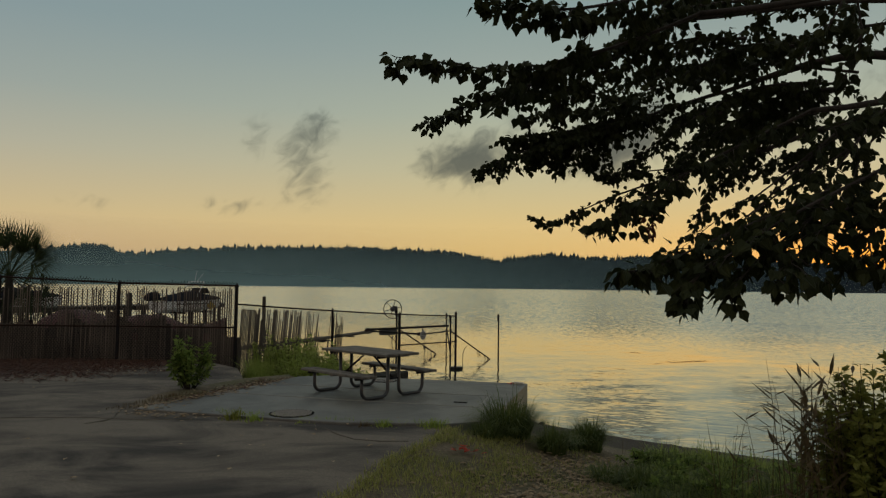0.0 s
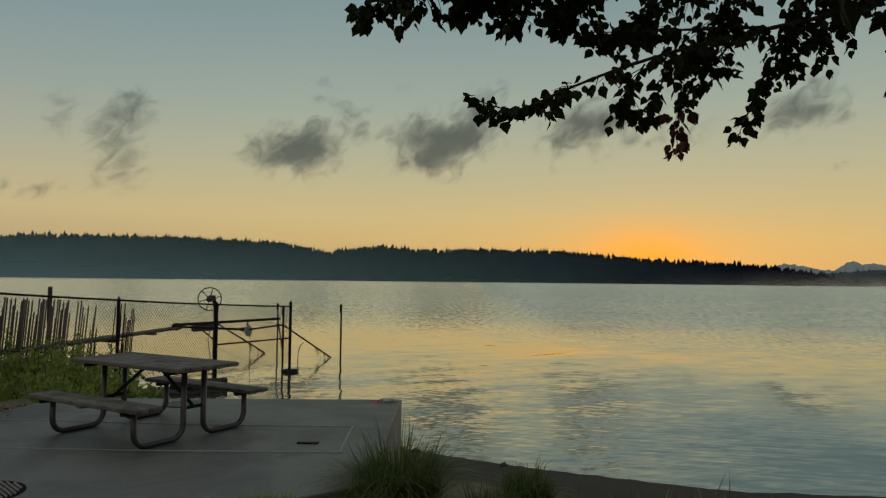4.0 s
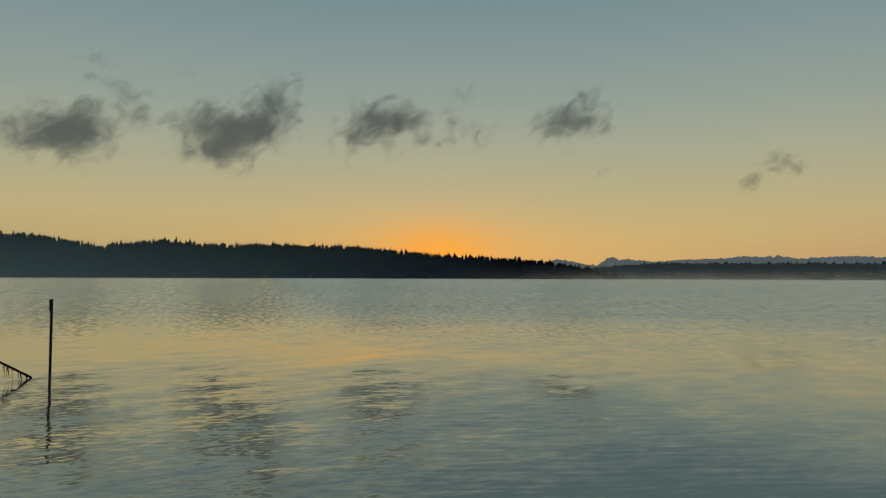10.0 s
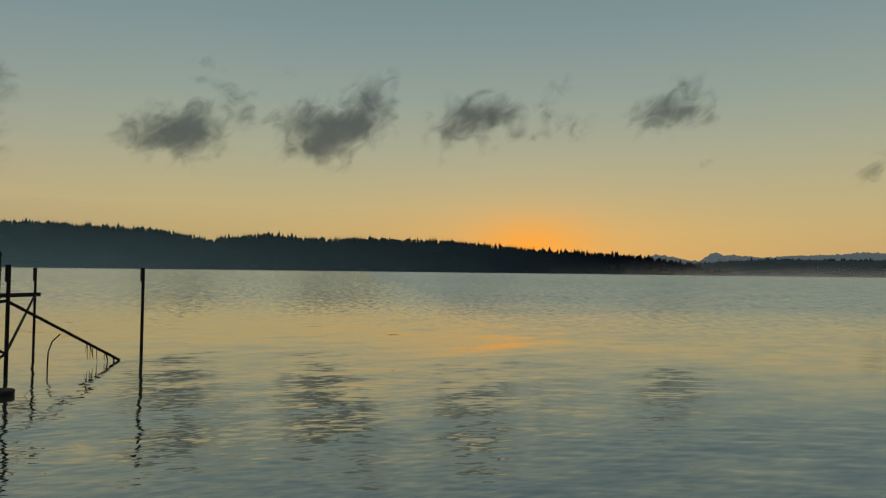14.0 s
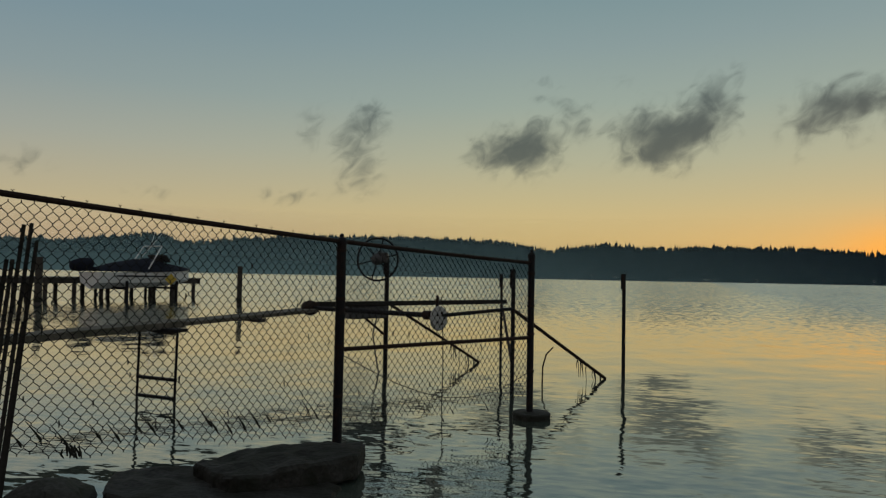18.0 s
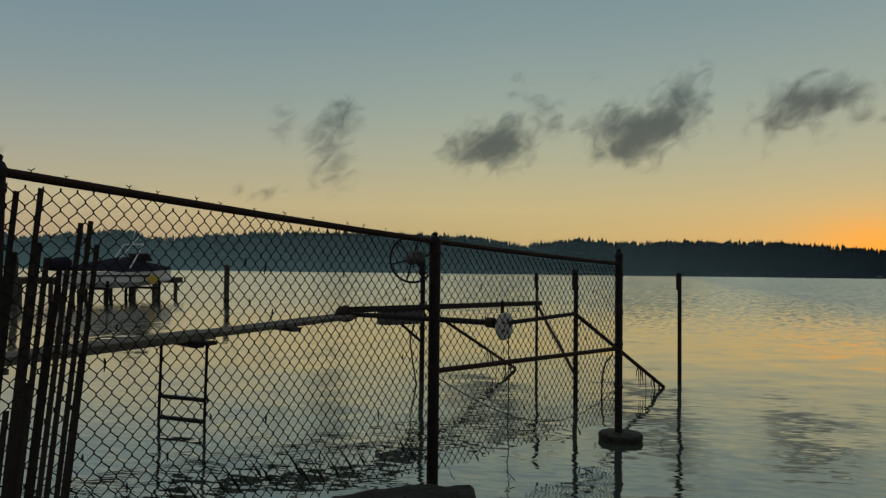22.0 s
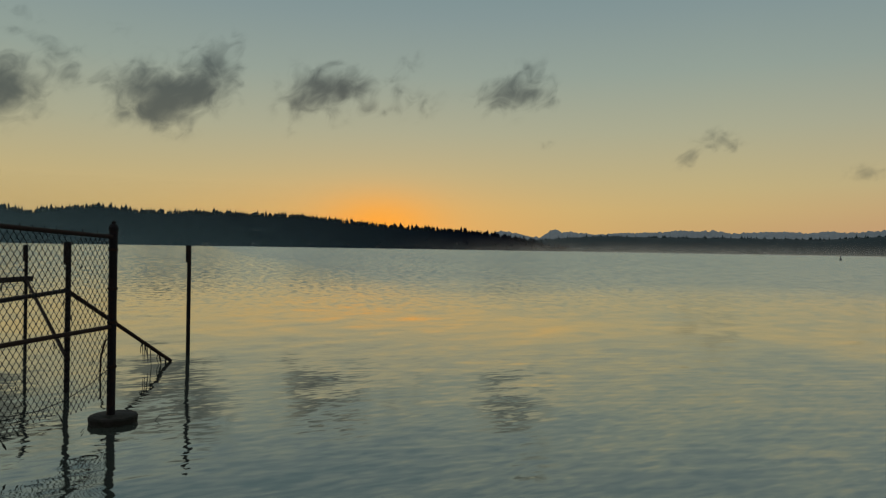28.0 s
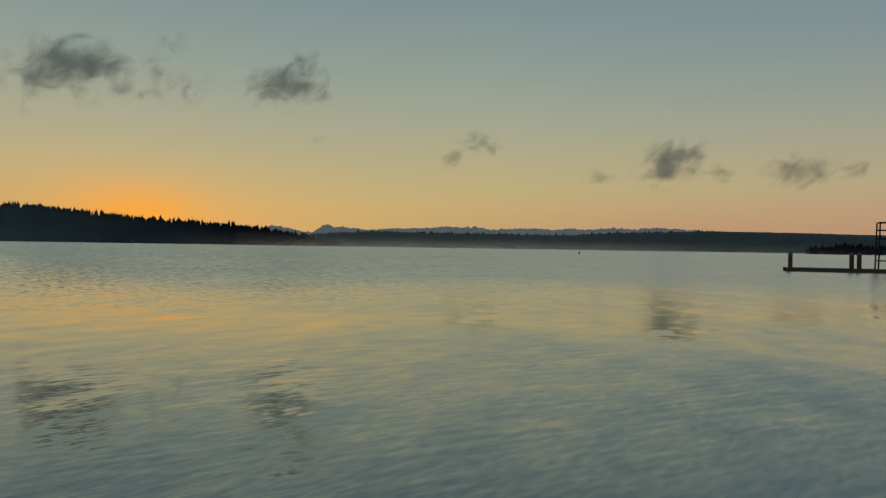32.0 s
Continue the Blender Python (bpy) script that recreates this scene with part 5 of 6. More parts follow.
# ---------------------------------------------------------------- picnic table
def picnic_table(at, turn):
    t = empty("picnic_table", at, "weathered plank picnic table with bent steel tube legs", "picnic table", turn=turn)
    L, TH, BH, BI, BO = 1.54, 0.663, 0.374, 0.111, 0.615
    for i in range(5):
        y = (i - 2) * 0.14
        part("top_plank", MB().box((L + rng.uniform(-0.008, 0.008), 0.132, 0.038), Matrix.Translation((0, y, TH - 0.019)), 0.007), M_WOOD, t)
    for s in (-1, 1):
        bench = part("bench", MB().box((0.06, 0.25, 0.02), Matrix.Translation((0, s * BO, BH - 0.048)), 0.004), M_WOOD, t)
        for k in (-1, 1):
            part("seat_plank", MB().box((L, 0.124, 0.038), Matrix.Translation((0, s * BO + k * 0.065, BH - 0.019)), 0.007), M_WOOD, bench)
    for x in (-0.57, 0.57):
        # one bent tube a side: down from the top, along the ground, up to the bench
        for s in (-1, 1):
            pts = [(x, s * BI, TH - 0.04)]
            for a in np.linspace(0, math.pi / 2, 7):
                pts.append((x, s * (BI + 0.12 * (1 - math.cos(a))), 0.145 - 0.12 * math.sin(a)))
            for a in np.linspace(0, math.pi / 2, 7):
                pts.append((x, s * (BO - 0.12 + 0.12 * math.sin(a)), 0.145 - 0.12 * math.cos(a)))
            pts.append((x, s * BO, BH - 0.04))
            part("leg", MB().tube(pts, 0.026, 12), M_TABLE_STEEL, t, "bent dark steel tube leg", smooth=True)
        part("top_bearer", MB().box((0.045, 0.64, 0.035), Matrix.Translation((x, 0, TH - 0.055)), 0.005), M_STEEL, t)
        for s in (-1, 1):
            part("seat_bearer", MB().box((0.045, 0.24, 0.03), Matrix.Translation((x, s * BO, BH - 0.055)), 0.005), M_STEEL, t)
        part("brace", MB().tube([(x, 0, 0.28), (x * 0.12, 0, TH - 0.05)], 0.016, 8), M_STEEL, t)
        part("cross_bar", MB().tube([(x, -BI, 0.28), (x, BI, 0.28)], 0.016, 8), M_STEEL, t)
    return t


picnic_table((-0.842, 11.845, SLAB_Z), -46.2)

rope = empty("tangled_rope", (1.62, 12.83, SLAB_Z), "small tangle of red and white rope on the slab corner", "rope")
for mat, k, n in ((M_ROPE_R, 1, 18), (M_ROPE_W, 2, 70)):
    rr = random.Random(k)
    pts = [(-0.13 + 0.1 * i / n + rr.uniform(-.012, .012), rr.uniform(-.03, .03), 0.01 + 0.02 * rr.random()) if k == 1 else
           (-0.02 + 0.13 * i / n + 0.055 * math.sin(i * 0.55), 0.04 * math.cos(i * 0.55) + rr.uniform(-.01, .01), 0.01 + 0.035 * rr.random()) for i in range(n)]
    part("strand", MB().tube(pts, 0.006, 6), mat, rope)


# ---------------------------------------------------------------- piers and boats far off
def pier(a, b, width, z, step, label, deck=M_WOOD, pile_top=0.0, depth=0.24):
    a, b = Vector((*a, 0)), Vector((*b, 0))
    d = (b - a).normalized()
    n = Vector((-d.y, d.x, 0))
    p = empty("pier", (a.x, a.y, 0), label, "pier", turn=math.degrees(math.atan2(d.y, d.x)))
    L = (b - a).length
    k = int(L / 0.6)
    for i in range(k):
        part("deck_board", MB().box((0.56, width, 0.06), Matrix.Translation((0.3 + i * 0.6, 0, z)), 0.006), deck, p)
    for s in (-1, 1):
        part("stringer", MB().box((L, 0.12, depth), Matrix.Translation((L / 2, s * (width / 2 - 0.1), z - 0.03 - depth / 2)), 0.01), M_WOOD_DARK, p)
        q = 0.4
        while q < L:
            part("pier_post", MB().lathe([(0.1, -2.0), (0.095, z + pile_top)], Matrix.Translation((q, s * (width / 2 - 0.12), 0)), 10), M_WOOD_DARK, p)
            q += step
    return p


pier((-14.9, 53.6), (-31, 25.0), 1.8, 1.12, 1.35, "long timber pier on many piles across the bay")


def motor_boat(at, turn, L, label):
    """A day boat with a white hull, a dark cover, a windscreen and an arch with aerials."""
    b = empty("motor_boat", at, label, "boat", "boats at the pier", turn=turn)
    st = [(0.0, 0.44, 0.0), (0.25, 0.46, 0.0), (0.5, 0.46, 0.02), (0.75, 0.36, 0.08), (0.9, 0.2, 0.16), (1.0, 0.02, 0.24)]
    mb = MB()
    for t, w, r in st:
        x, W2 = (t - 0.5) * L, w * L * 0.36
        mb.v += [(x, -W2, 0.78 + r), (x, -W2 * 0.8, 0.3 + r), (x, 0, 0.02 + r * 1.6), (x, W2 * 0.8, 0.3 + r), (x, W2, 0.78 + r)]
    for i in range(len(st) - 1):
        for j in range(4):
            mb.f.append((i * 5 + j, (i + 1) * 5 + j, (i + 1) * 5 + j + 1, i * 5 + j + 1))
        mb.f.append((i * 5, i * 5 + 4, (i + 1) * 5 + 4, (i + 1) * 5))
    mb.f.append((0, 1, 2, 3, 4))
    part("hull", mb, M_HULL, b)
    cov = MB()
    cs = [(-0.48, 0.3, 0.14), (-0.3, 0.46, 0.42), (-0.1, 0.48, 0.62), (0.05, 0.48, 0.68), (0.2, 0.44, 0.46), (0.38, 0.32, 0.24), (0.49, 0.06, 0.12)]
    for t, w, h in cs:
        for u in (-1, -0.7, -0.3, 0, 0.3, 0.7, 1):
            cov.v.append((t * L, u * w * L * 0.36, 0.82 + 0.24 * max(0, t) + h * (1 - u * u)))
    for i in range(len(cs) - 1):
        for j in range(6):
            cov.f.append((i * 7 + j, (i + 1) * 7 + j, (i + 1) * 7 + j + 1, i * 7 + j + 1))
    part("cover", cov, M_CANVAS, b, "navy canvas cover", smooth=True)
    part("stripe", MB().box((L * 0.5, L * 0.335, 0.06), Matrix.Translation((-0.1 * L, 0, 0.62)), 0.01), M_CANVAS, b)
    for s in (-1, 1):
        part("arch_leg", MB().tube([(-0.05 * L, s * 0.8, 0.9), (0.1 * L, s * 0.7, 2.1)], 0.03, 6), M_HULL, b)
    part("arch_top", MB().tube([(0.1 * L, -0.7, 2.1), (0.1 * L, 0.7, 2.1)], 0.03, 6), M_HULL, b)
    part("aerial", MB().tube([(0.12 * L, 0.3, 2.1), (0.16 * L, 0.3, 2.9)], 0.012, 5), M_HULL, b)
    part("rod_holder", MB().tube([(-0.1 * L, -0.5, 1.4), (0.12 * L, -0.5, 2.7)], 0.012, 5), M_HULL, b)
    part("windscreen", MB().box((0.04, 1.5, 0.45), Matrix.Translation((0.17 * L, 0, 1.5)) @ Matrix.Rotation(radians(-35), 4, "Y"), 0.01), M_PLASTIC, b)
    part("outboard", MB().lathe([(0.05, -0.6), (0.22, -0.52), (0.3, -0.15), (0.28, 0.3), (0.1, 0.5)], Matrix.Translation((-0.56 * L, 0, 1.12)) @ Matrix.Rotation(radians(82), 4, "Y"), 12), M_CANVAS, b, "black covered outboard motor tilted up", smooth=True)
    part("engine_bracket", MB().box((0.5, 0.3, 0.14), Matrix.Translation((-0.5 * L, 0, 0.95)), 0.02), M_CANVAS, b)
    for x in (-0.3 * L, 0.2 * L):
        for s in (-1, 1):
            part("lift_leg", MB().tube([(x, s * 1.2, -3.0), (x, s * 1.2, 0.4)], 0.07, 6), M_STEEL, b)
        part("lift_bar", MB().tube([(x, -1.2, 0.05), (x, 1.2, 0.05)], 0.06, 6), M_STEEL, b)
    return b


motor_boat((-15.24, 48.5, 0.62), 60.7, 5.4, "white motor boat with a navy cover, on a lift")
motor_boat((-25.2, 44.5, 0.75), 18, 6.2, "white motor boat with a dark cover, on a lift")
motor_boat((-31.0, 43.0, 0.75), 30, 6.6, "white motor boat with a dark cover, on a lift")
sg = empty("warning_sign", (-13.88, 48.67, 1.15), "yellow diamond warning sign on a post beside the boat lift", "sign", turn=18)
part("post", MB().tube([(0, 0, -2.4), (0, 0, 0.25)], 0.03, 6), M_STEEL, sg)
part("panel", MB().box((0.4, 0.02, 0.4), Matrix.Translation((0, -0.04, -0.05)) @ Matrix.Rotation(radians(45), 4, "Y"), 0.006), M_YELLOW, sg)

pier((67.3, 23.6), (74.5, -8.0), 2.6, 0.28, 5.6, "long low swimming dock with piles far along the shore", M_WOOD_DARK, 0.0, 0.42)
for x, y in ((67.4, 23.17), (68.45, 18.55), (68.57, 18.0), (70.1, 11.0), (71.5, 5.0)):
    p = empty("dock_piling", (x, y, 0), "capped dark timber piling beside the swimming dock", "piling", "pilings of the swimming dock")
    part("trunk", MB().lathe([(0.19, -2), (0.18, 1.42)], n=14), M_WOOD_DARK, p)
    part("cap", MB().lathe([(0.2, 1.42), (0.195, 1.52), (0.1, 1.67), (0.02, 1.72)], n=14), M_HOUSE, p, "pale conical cap")
tw = empty("lifeguard_tower", (69.1, 15.75, 0.32), "open steel lifeguard tower on the swimming dock", "tower", turn=8)
for x in (-0.9, 0.9):
    for y in (-0.9, 0.9):
        part("leg", MB().tube([(x * 1.1, y * 1.1, 0), (x, y, 4.0)], 0.06, 8), M_RUST, tw)
for z in (0.7, 1.9, 2.6, 3.3, 3.95):
    for a, b in (((-1, -1), (1, -1)), ((1, -1), (1, 1)), ((1, 1), (-1, 1)), ((-1, 1), (-1, -1))):
        q = 0.99 - 0.0225 * z
        part("rung", MB().tube([(a[0] * q, a[1] * q, z), (b[0] * q, b[1] * q, z)], 0.045, 6), M_RUST, tw)
part("platform", MB().box((1.9, 1.9, 0.08), Matrix.Translation((0, 0, 2.55)), 0.01), M_WOOD_DARK, tw)
part("brace", MB().tube([(-1.9, 0, 0), (-0.9, -0.9, 2.6)], 0.045, 6), M_RUST, tw)
part("brace", MB().tube([(-1.1, -1.1, 0.2), (0.95, -0.95, 2.8)], 0.04, 6), M_RUST, tw)
by = empty("marker_buoy", (221, 104, 0), "small white marker buoy floating far out", "buoy")
part("float", MB().lathe([(0.2, -0.4), (0.32, 0.0), (0.3, 0.5), (0.2, 0.6)], n=14), M_HOUSE, by)
part("mast", MB().lathe([(0.12, 0.6), (0.1, 1.3), (0.02, 1.35)], n=10), M_PLASTIC, by)


# ---------------------------------------------------------------- plants
def blade(mb, p, h, w, lean, az_, bend=0.5):
    """A grass blade of two pieces and a point."""
    c, s = math.cos(az_), math.sin(az_)
    sx, sy = -s * w / 2, c * w / 2
    k = len(mb.v)
    x, y, z = p
    m = (x + c * lean * 0.35, y + s * lean * 0.35, z + h * 0.6)
    t = (x + c * lean, y + s * lean, z + h * (1 - bend * 0.35 * min(1, abs(lean) / max(h, 1e-3))))
    mb.v += [(x - sx, y - sy, z), (x + sx, y + sy, z), (m[0] + sx * 0.8, m[1] + sy * 0.8, m[2]), (m[0] - sx * 0.8, m[1] - sy * 0.8, m[2]), t]
    mb.f += [(k, k + 1, k + 2, k + 3), (k + 3, k + 2, k + 4)]


def inside(poly, x, y):
    hit = False
    j = len(poly) - 1
    for i in range(len(poly)):
        (xi, yi), (xj, yj) = poly[i], poly[j]
        if (yi > y) != (yj > y) and x < (xj - xi) * (y - yi) / (yj - yi) + xi:
            hit = not hit
        j = i
    return hit


def grass_patch(name, poly, count, hmin, hmax, w, mat, label, seed, clump=0.0, kind="stuff", top=None):
    r = random.Random(seed)
    mb = MB()
    x0, x1 = min(p[0] for p in poly), max(p[0] for p in poly)
    y0, y1 = min(p[1] for p in poly), max(p[1] for p in poly)
    px, py = [], []
    while len(px) < count:
        x, y = r.uniform(x0, x1), r.uniform(y0, y1)
        if not inside(poly, x, y):
            continue
        if clump and noise.noise((x * 1.6, y * 1.6, seed)) + r.uniform(-0.35, 0.35) < clump - 0.25:
            continue
        px.append(x)
        py.append(y)
    zs = ground_z(np.array(px), np.array(py))
    for x, y, z in zip(px, py, zs):
        h = r.uniform(hmin, hmax) * (1 + 0.5 * noise.noise((x * 0.9, y * 0.9, seed + 4)))
        blade(mb, (x, y, (top if top is not None else z) - 0.01), h, w * r.uniform(0.6, 1.3), h * r.uniform(0.1, 0.8), r.uniform(0, 6.283))
    return solo(name, mb, mat, label, "grass", kind=kind)


LAWN = [(-0.7, 5.2), (-0.45, 7.2), (0.05, 8.5), (0.35, 9.2), (0.7, 9.0), (1.1, 8.0), (1.5, 6.4), (2.6, 5.4), (7.5, 4.5), (7.5, 1.5), (1.5, 1.5), (-0.9, 2.0)]
grass_patch("lawn", LAWN, 60000, 0.025, 0.075, 0.008, M_GRASS, "short patchy dry lawn", 3, clump=0.16)
WORN = [(0.35, 9.3), (0.75, 9.5), (1.9, 10.0), (2.6, 9.0), (5.0, 7.6), (5.0, 4.9), (2.6, 5.4), (1.5, 6.4), (1.1, 8.0), (0.7, 9.0)]
grass_patch("worn_lawn", WORN, 12000, 0.02, 0.07, 0.008, M_GRASS, "thin grass on worn brown earth", 4, clump=0.36)
BANK = [(2.5, 8.6), (2.7, 9.8), (3.1, 9.9), (4.4, 9.2), (6.2, 8.7), (9, 7.8), (9, 4.5), (4.5, 6.3), (2.6, 8.0)]
grass_patch("bank_grass", BANK, 2200, 0.06, 0.26, 0.008, M_TUFT, "long rough grass on the bank", 5, clump=0.22)
HUMMOCK = [(2.2, 8.2), (2.6, 9.3), (3.4, 9.3), (4.4, 8.0), (3.8, 6.4), (2.5, 6.0), (1.8, 7.2)]
grass_patch("hummock_grass", HUMMOCK, 4000, 0.04, 0.13, 0.008, M_TUFT, "rough green grass on the hummocks of the bank", 25, clump=0.15)
WEEDS = [(-1.75, 14.2), (-1.3, 15.0), (-2.1, 16.9), (-3.2, 17.2), (-3.75, 16.6), (-3.5, 15.2), (-2.5, 14.2)]
grass_patch("fence_weeds", WEEDS, 6800, 0.2, 0.9, 0.011, M_WEED, "tall bright green weeds along the fence", 6, clump=0.3)
grass_patch("slab_edge_weeds", [(-3.95, 10.3), (-2.7, 12.9), (-2.3, 13.7), (-2.9, 13.6), (-3.4, 12.4), (-4.4, 10.3)], 1500, 0.02, 0.09, 0.006, M_REED, "dry weeds and litter along the slab edge", 7, clump=0.3, top=PLATEAU + 0.01)


def weed_clump(at, r0, h, n, mat, seed, z, label):
    rr = random.Random(seed)
    mb = MB()
    for i in range(n):
        x, y = at[0] + rr.gauss(0, r0), at[1] + rr.gauss(0, r0)
        hh = h * rr.uniform(0.3, 1.0) * math.exp(-((x - at[0]) ** 2 + (y - at[1]) ** 2) / (5 * r0 * r0))
        blade(mb, (x, y, z), hh, rr.uniform(0.006, 0.014), hh * rr.uniform(0.2, 1.0), rr.uniform(0, 6.283))
    return solo("weed_clump", mb, mat, label, "weeds", kind="stuff")


for x, y, h, n, mat, sd in ((-2.4, 9.83, 0.2, 130, M_SHRUB, 1), (-2.15, 9.75, 0.14, 90, M_TUFT, 2), (-0.5, 9.45, 0.12, 120, M_TUFT, 3), (-0.75, 9.44, 0.08, 70, M_REED, 4), (-1.5, 9.6, 0.06, 50, M_TUFT, 5), (0.1, 9.35, 0.15, 110, M_TUFT, 6)):
    weed_clump((x, y), 0.07, h, n, mat, sd, PLATEAU + 0.01, "small ragged weeds growing in the slab joint")
rr = random.Random(61)
mb = MB()
for (ax, ay), (bx, by_) in zip(YARD_EDGE, YARD_EDGE[1:]):
    for i in range(int(500 * math.hypot(bx - ax, by_ - ay))):
        t = rr.random()
        x, y = ax + (bx - ax) * t, ay + (by_ - ay) * t
        x += 0.09 * noise.noise((x * 2.1, y * 2.1, 3.0)) + rr.gauss(0.02, 0.07)
        blade(mb, (x, y, PLATEAU + 0.008), rr.uniform(0.02, 0.07), 0.008, rr.uniform(0.01, 0.06), rr.uniform(0, 6.283))
solo("edge_grass", mb, M_GRASS, "ragged grass creeping over the asphalt edge", "grass", kind="stuff")
grass_patch("crack_weeds", [(-2.9, 10.05), (-0.3, 9.4), (0.3, 9.35), (0.3, 9.5), (-1.0, 9.62), (-2.8, 10.3)], 700, 0.03, 0.11, 0.006, M_TUFT, "small weeds in the joint between asphalt and slab", 8, clump=0.2, top=PLATEAU + 0.01)
grass_patch("beach_stalks", [(2.45, 10.05), (2.7, 10.35), (3.1, 10.0), (4.4, 9.7), (4.0, 9.3), (2.8, 9.8)], 36, 0.25, 0.6, 0.005, M_REED, "thin dry grass stalks on the beach", 9)


def tuft(at, r0, h, n, seed, label="big arching tuft of coarse grass", mat=M_TUFT_DARK):
    rr = random.Random(seed)
    z = gz(*at)
    mb = MB()
    for i in range(int(n * 0.62)):
        a = rr.uniform(0, 6.283)
        q = r0 * 0.5 * math.sqrt(rr.random())
        p = Vector((at[0] + q * math.cos(a), at[1] + q * math.sin(a), z - 0.02))
        ln = h * rr.uniform(0.45, 1.0) * (1.35 if rr.random() < 0.12 else 1.0)
        out = rr.uniform(0.15, 1.0) * r0
        a2 = a + rr.uniform(-0.5, 0.5)
        dx_, dy_ = math.cos(a2), math.sin(a2)
        w = 0.0055 * rr.uniform(0.7, 1.4)
        k = len(mb.v)
        for t in (0, 0.35, 0.65, 0.88, 1.0):
            up = ln * (1.15 * t - 0.55 * t ** 2.6 * (0.4 + out / r0))
            x, y, zz = p.x + dx_ * out * t ** 1.6, p.y + dy_ * out * t ** 1.6, p.z + up
            ww = w * (1 - t * 0.85)
            mb.v += [(x - dy_ * ww, y + dx_ * ww, zz), (x + dy_ * ww, y - dx_ * ww, zz)]
        for j in range(4):
            mb.f.append((k + 2 * j, k + 2 * j + 1, k + 2 * j + 3, k + 2 * j + 2))
    t = empty("grass_tuft", (0, 0, 0), label, "grass tuft", "grass tufts on the bank")
    part("grass_crown", mb, mat, t)
    part("root_clump", MB().lathe([(r0 * 0.4, -0.08), (r0 * 0.32, 0.0), (r0 * 0.15, 0.035)], Matrix.Translation((at[0], at[1], z)), 12), M_SOIL, t)
    return t


tuft((1.05, 9.62), 0.54, 0.62, 2000, 1)
tuft((0.75, 9.25), 0.35, 0.3, 600, 11)
tuft((2.96, 9.3), 0.3, 0.42, 500, 13)
tuft((3.5, 9.1), 0.3, 0.35, 500, 14)
tuft((2.8, 7.6), 0.35, 0.4, 600, 16)
tuft((1.9, 8.2), 0.3, 0.28, 500, 17)
for i, (x, y, q, h) in enumerate(((2.7, 8.9, 0.4, 0.42), (3.3, 8.6, 0.42, 0.42), (2.15, 7.9, 0.34, 0.34), (2.6, 7.25, 0.36, 0.36), (3.0, 6.9, 0.4, 0.42), (2.0, 7.1, 0.3, 0.24), (3.9, 8.2, 0.42, 0.42), (3.4, 7.3, 0.42, 0.42))):
    tuft((x, y), q, h, 900, 40 + i)
for i, (x, y) in enumerate(((2.96, 9.35), (3.4, 9.15), (3.85, 8.95), (4.35, 8.7), (3.2, 8.95), (3.65, 8.65), (4.8, 8.4))):
    tuft((x, y), 0.42, 0.44 + 0.05 * math.sin(i * 2.3), 1100, 60 + i, "loose tuft of grass on the crest of the bank", M_TUFT)
for i, (x, y, q, h) in enumerate(((2.55, 8.2, 0.34, 0.3), (2.9, 7.7, 0.36, 0.34), (2.45, 7.4, 0.3, 0.26), (3.25, 8.3, 0.36, 0.36), (2.75, 6.9, 0.34, 0.3), (3.55, 7.6, 0.4, 0.38), (3.1, 7.2, 0.36, 0.32), (3.7, 8.5, 0.36, 0.34))):
    tuft((x, y), q, h, 1000, 80 + i, "bright leaning clump of grass on the bank", M_WEED)
tuft((1.49, 9.06), 0.3, 0.42, 1200, 2)
tuft((2.1, 9.75), 0.32, 0.55, 1300, 3)
tuft((1.8, 9.45), 0.22, 0.36, 500, 4)
tuft((2.55, 8.3), 0.35, 0.35, 600, 5)
tuft((3.0, 8.9), 0.4, 0.45, 700, 6)
tuft((2.3, 7.3), 0.35, 0.3, 600, 7)
tuft((3.4, 7.8), 0.45, 0.4, 700, 8)


def leaf(mb, p, d, up, L, w, fold=0.15):
    """A pointed heart-shaped leaf, folded along its rib."""
    side = d.cross(up)
    side = side.normalized() if side.length > 1e-5 else d.orthogonal().normalized()
    n = side.cross(d).normalized()
    k = len(mb.v)
    q = [p, p + d * L * 0.12 + side * w * 0.36 + n * fold * w, p + d * L * 0.42 + side * w * 0.5 + n * fold * w, p + d * L, p + d * L * 0.42 - side * w * 0.5 + n * fold * w,
         p + d * L * 0.12 - side * w * 0.36 + n * fold * w, p + d * L * 0.72 + side * w * 0.22, p + d * L * 0.72 - side * w * 0.22]
    mb.v += [tuple(v) for v in q]
    mb.f += [(k, k + 1, k + 2, k + 6, k + 3), (k, k + 3, k + 7, k + 4, k + 5)]


# ---- the poplar beside the path
base = Vector((5.9, 5.9, PLATEAU - 0.2))
poplar = empty("poplar_tree", tuple(base), "large poplar with low hanging branches of heart-shaped leaves", "tree")
tr = [Vector((0, 0, -0.3)), Vector((0.02, 0, 0.3)), Vector((-0.05, 0.02, 1.6)), Vector((-0.2, 0.05, 3.2)), Vector((-0.3, 0.1, 5.2)), Vector((-0.3, 0.2, 8.0)), Vector((-0.2, 0.1, 10.5))]
part("trunk", MB().tube(tr, [0.36, 0.28, 0.24, 0.2, 0.15, 0.08, 0.02], 14), M_BARK, poplar, smooth=True)
one = MB()
leaf(one, Vector((0, 0, 0)), Vector((0, 0, -1)), Vector((0, 1, 0)), 1.0, 0.84)
ONE_LEAF = one.mesh("leaf", M_LEAF)
rt = random.Random(19)


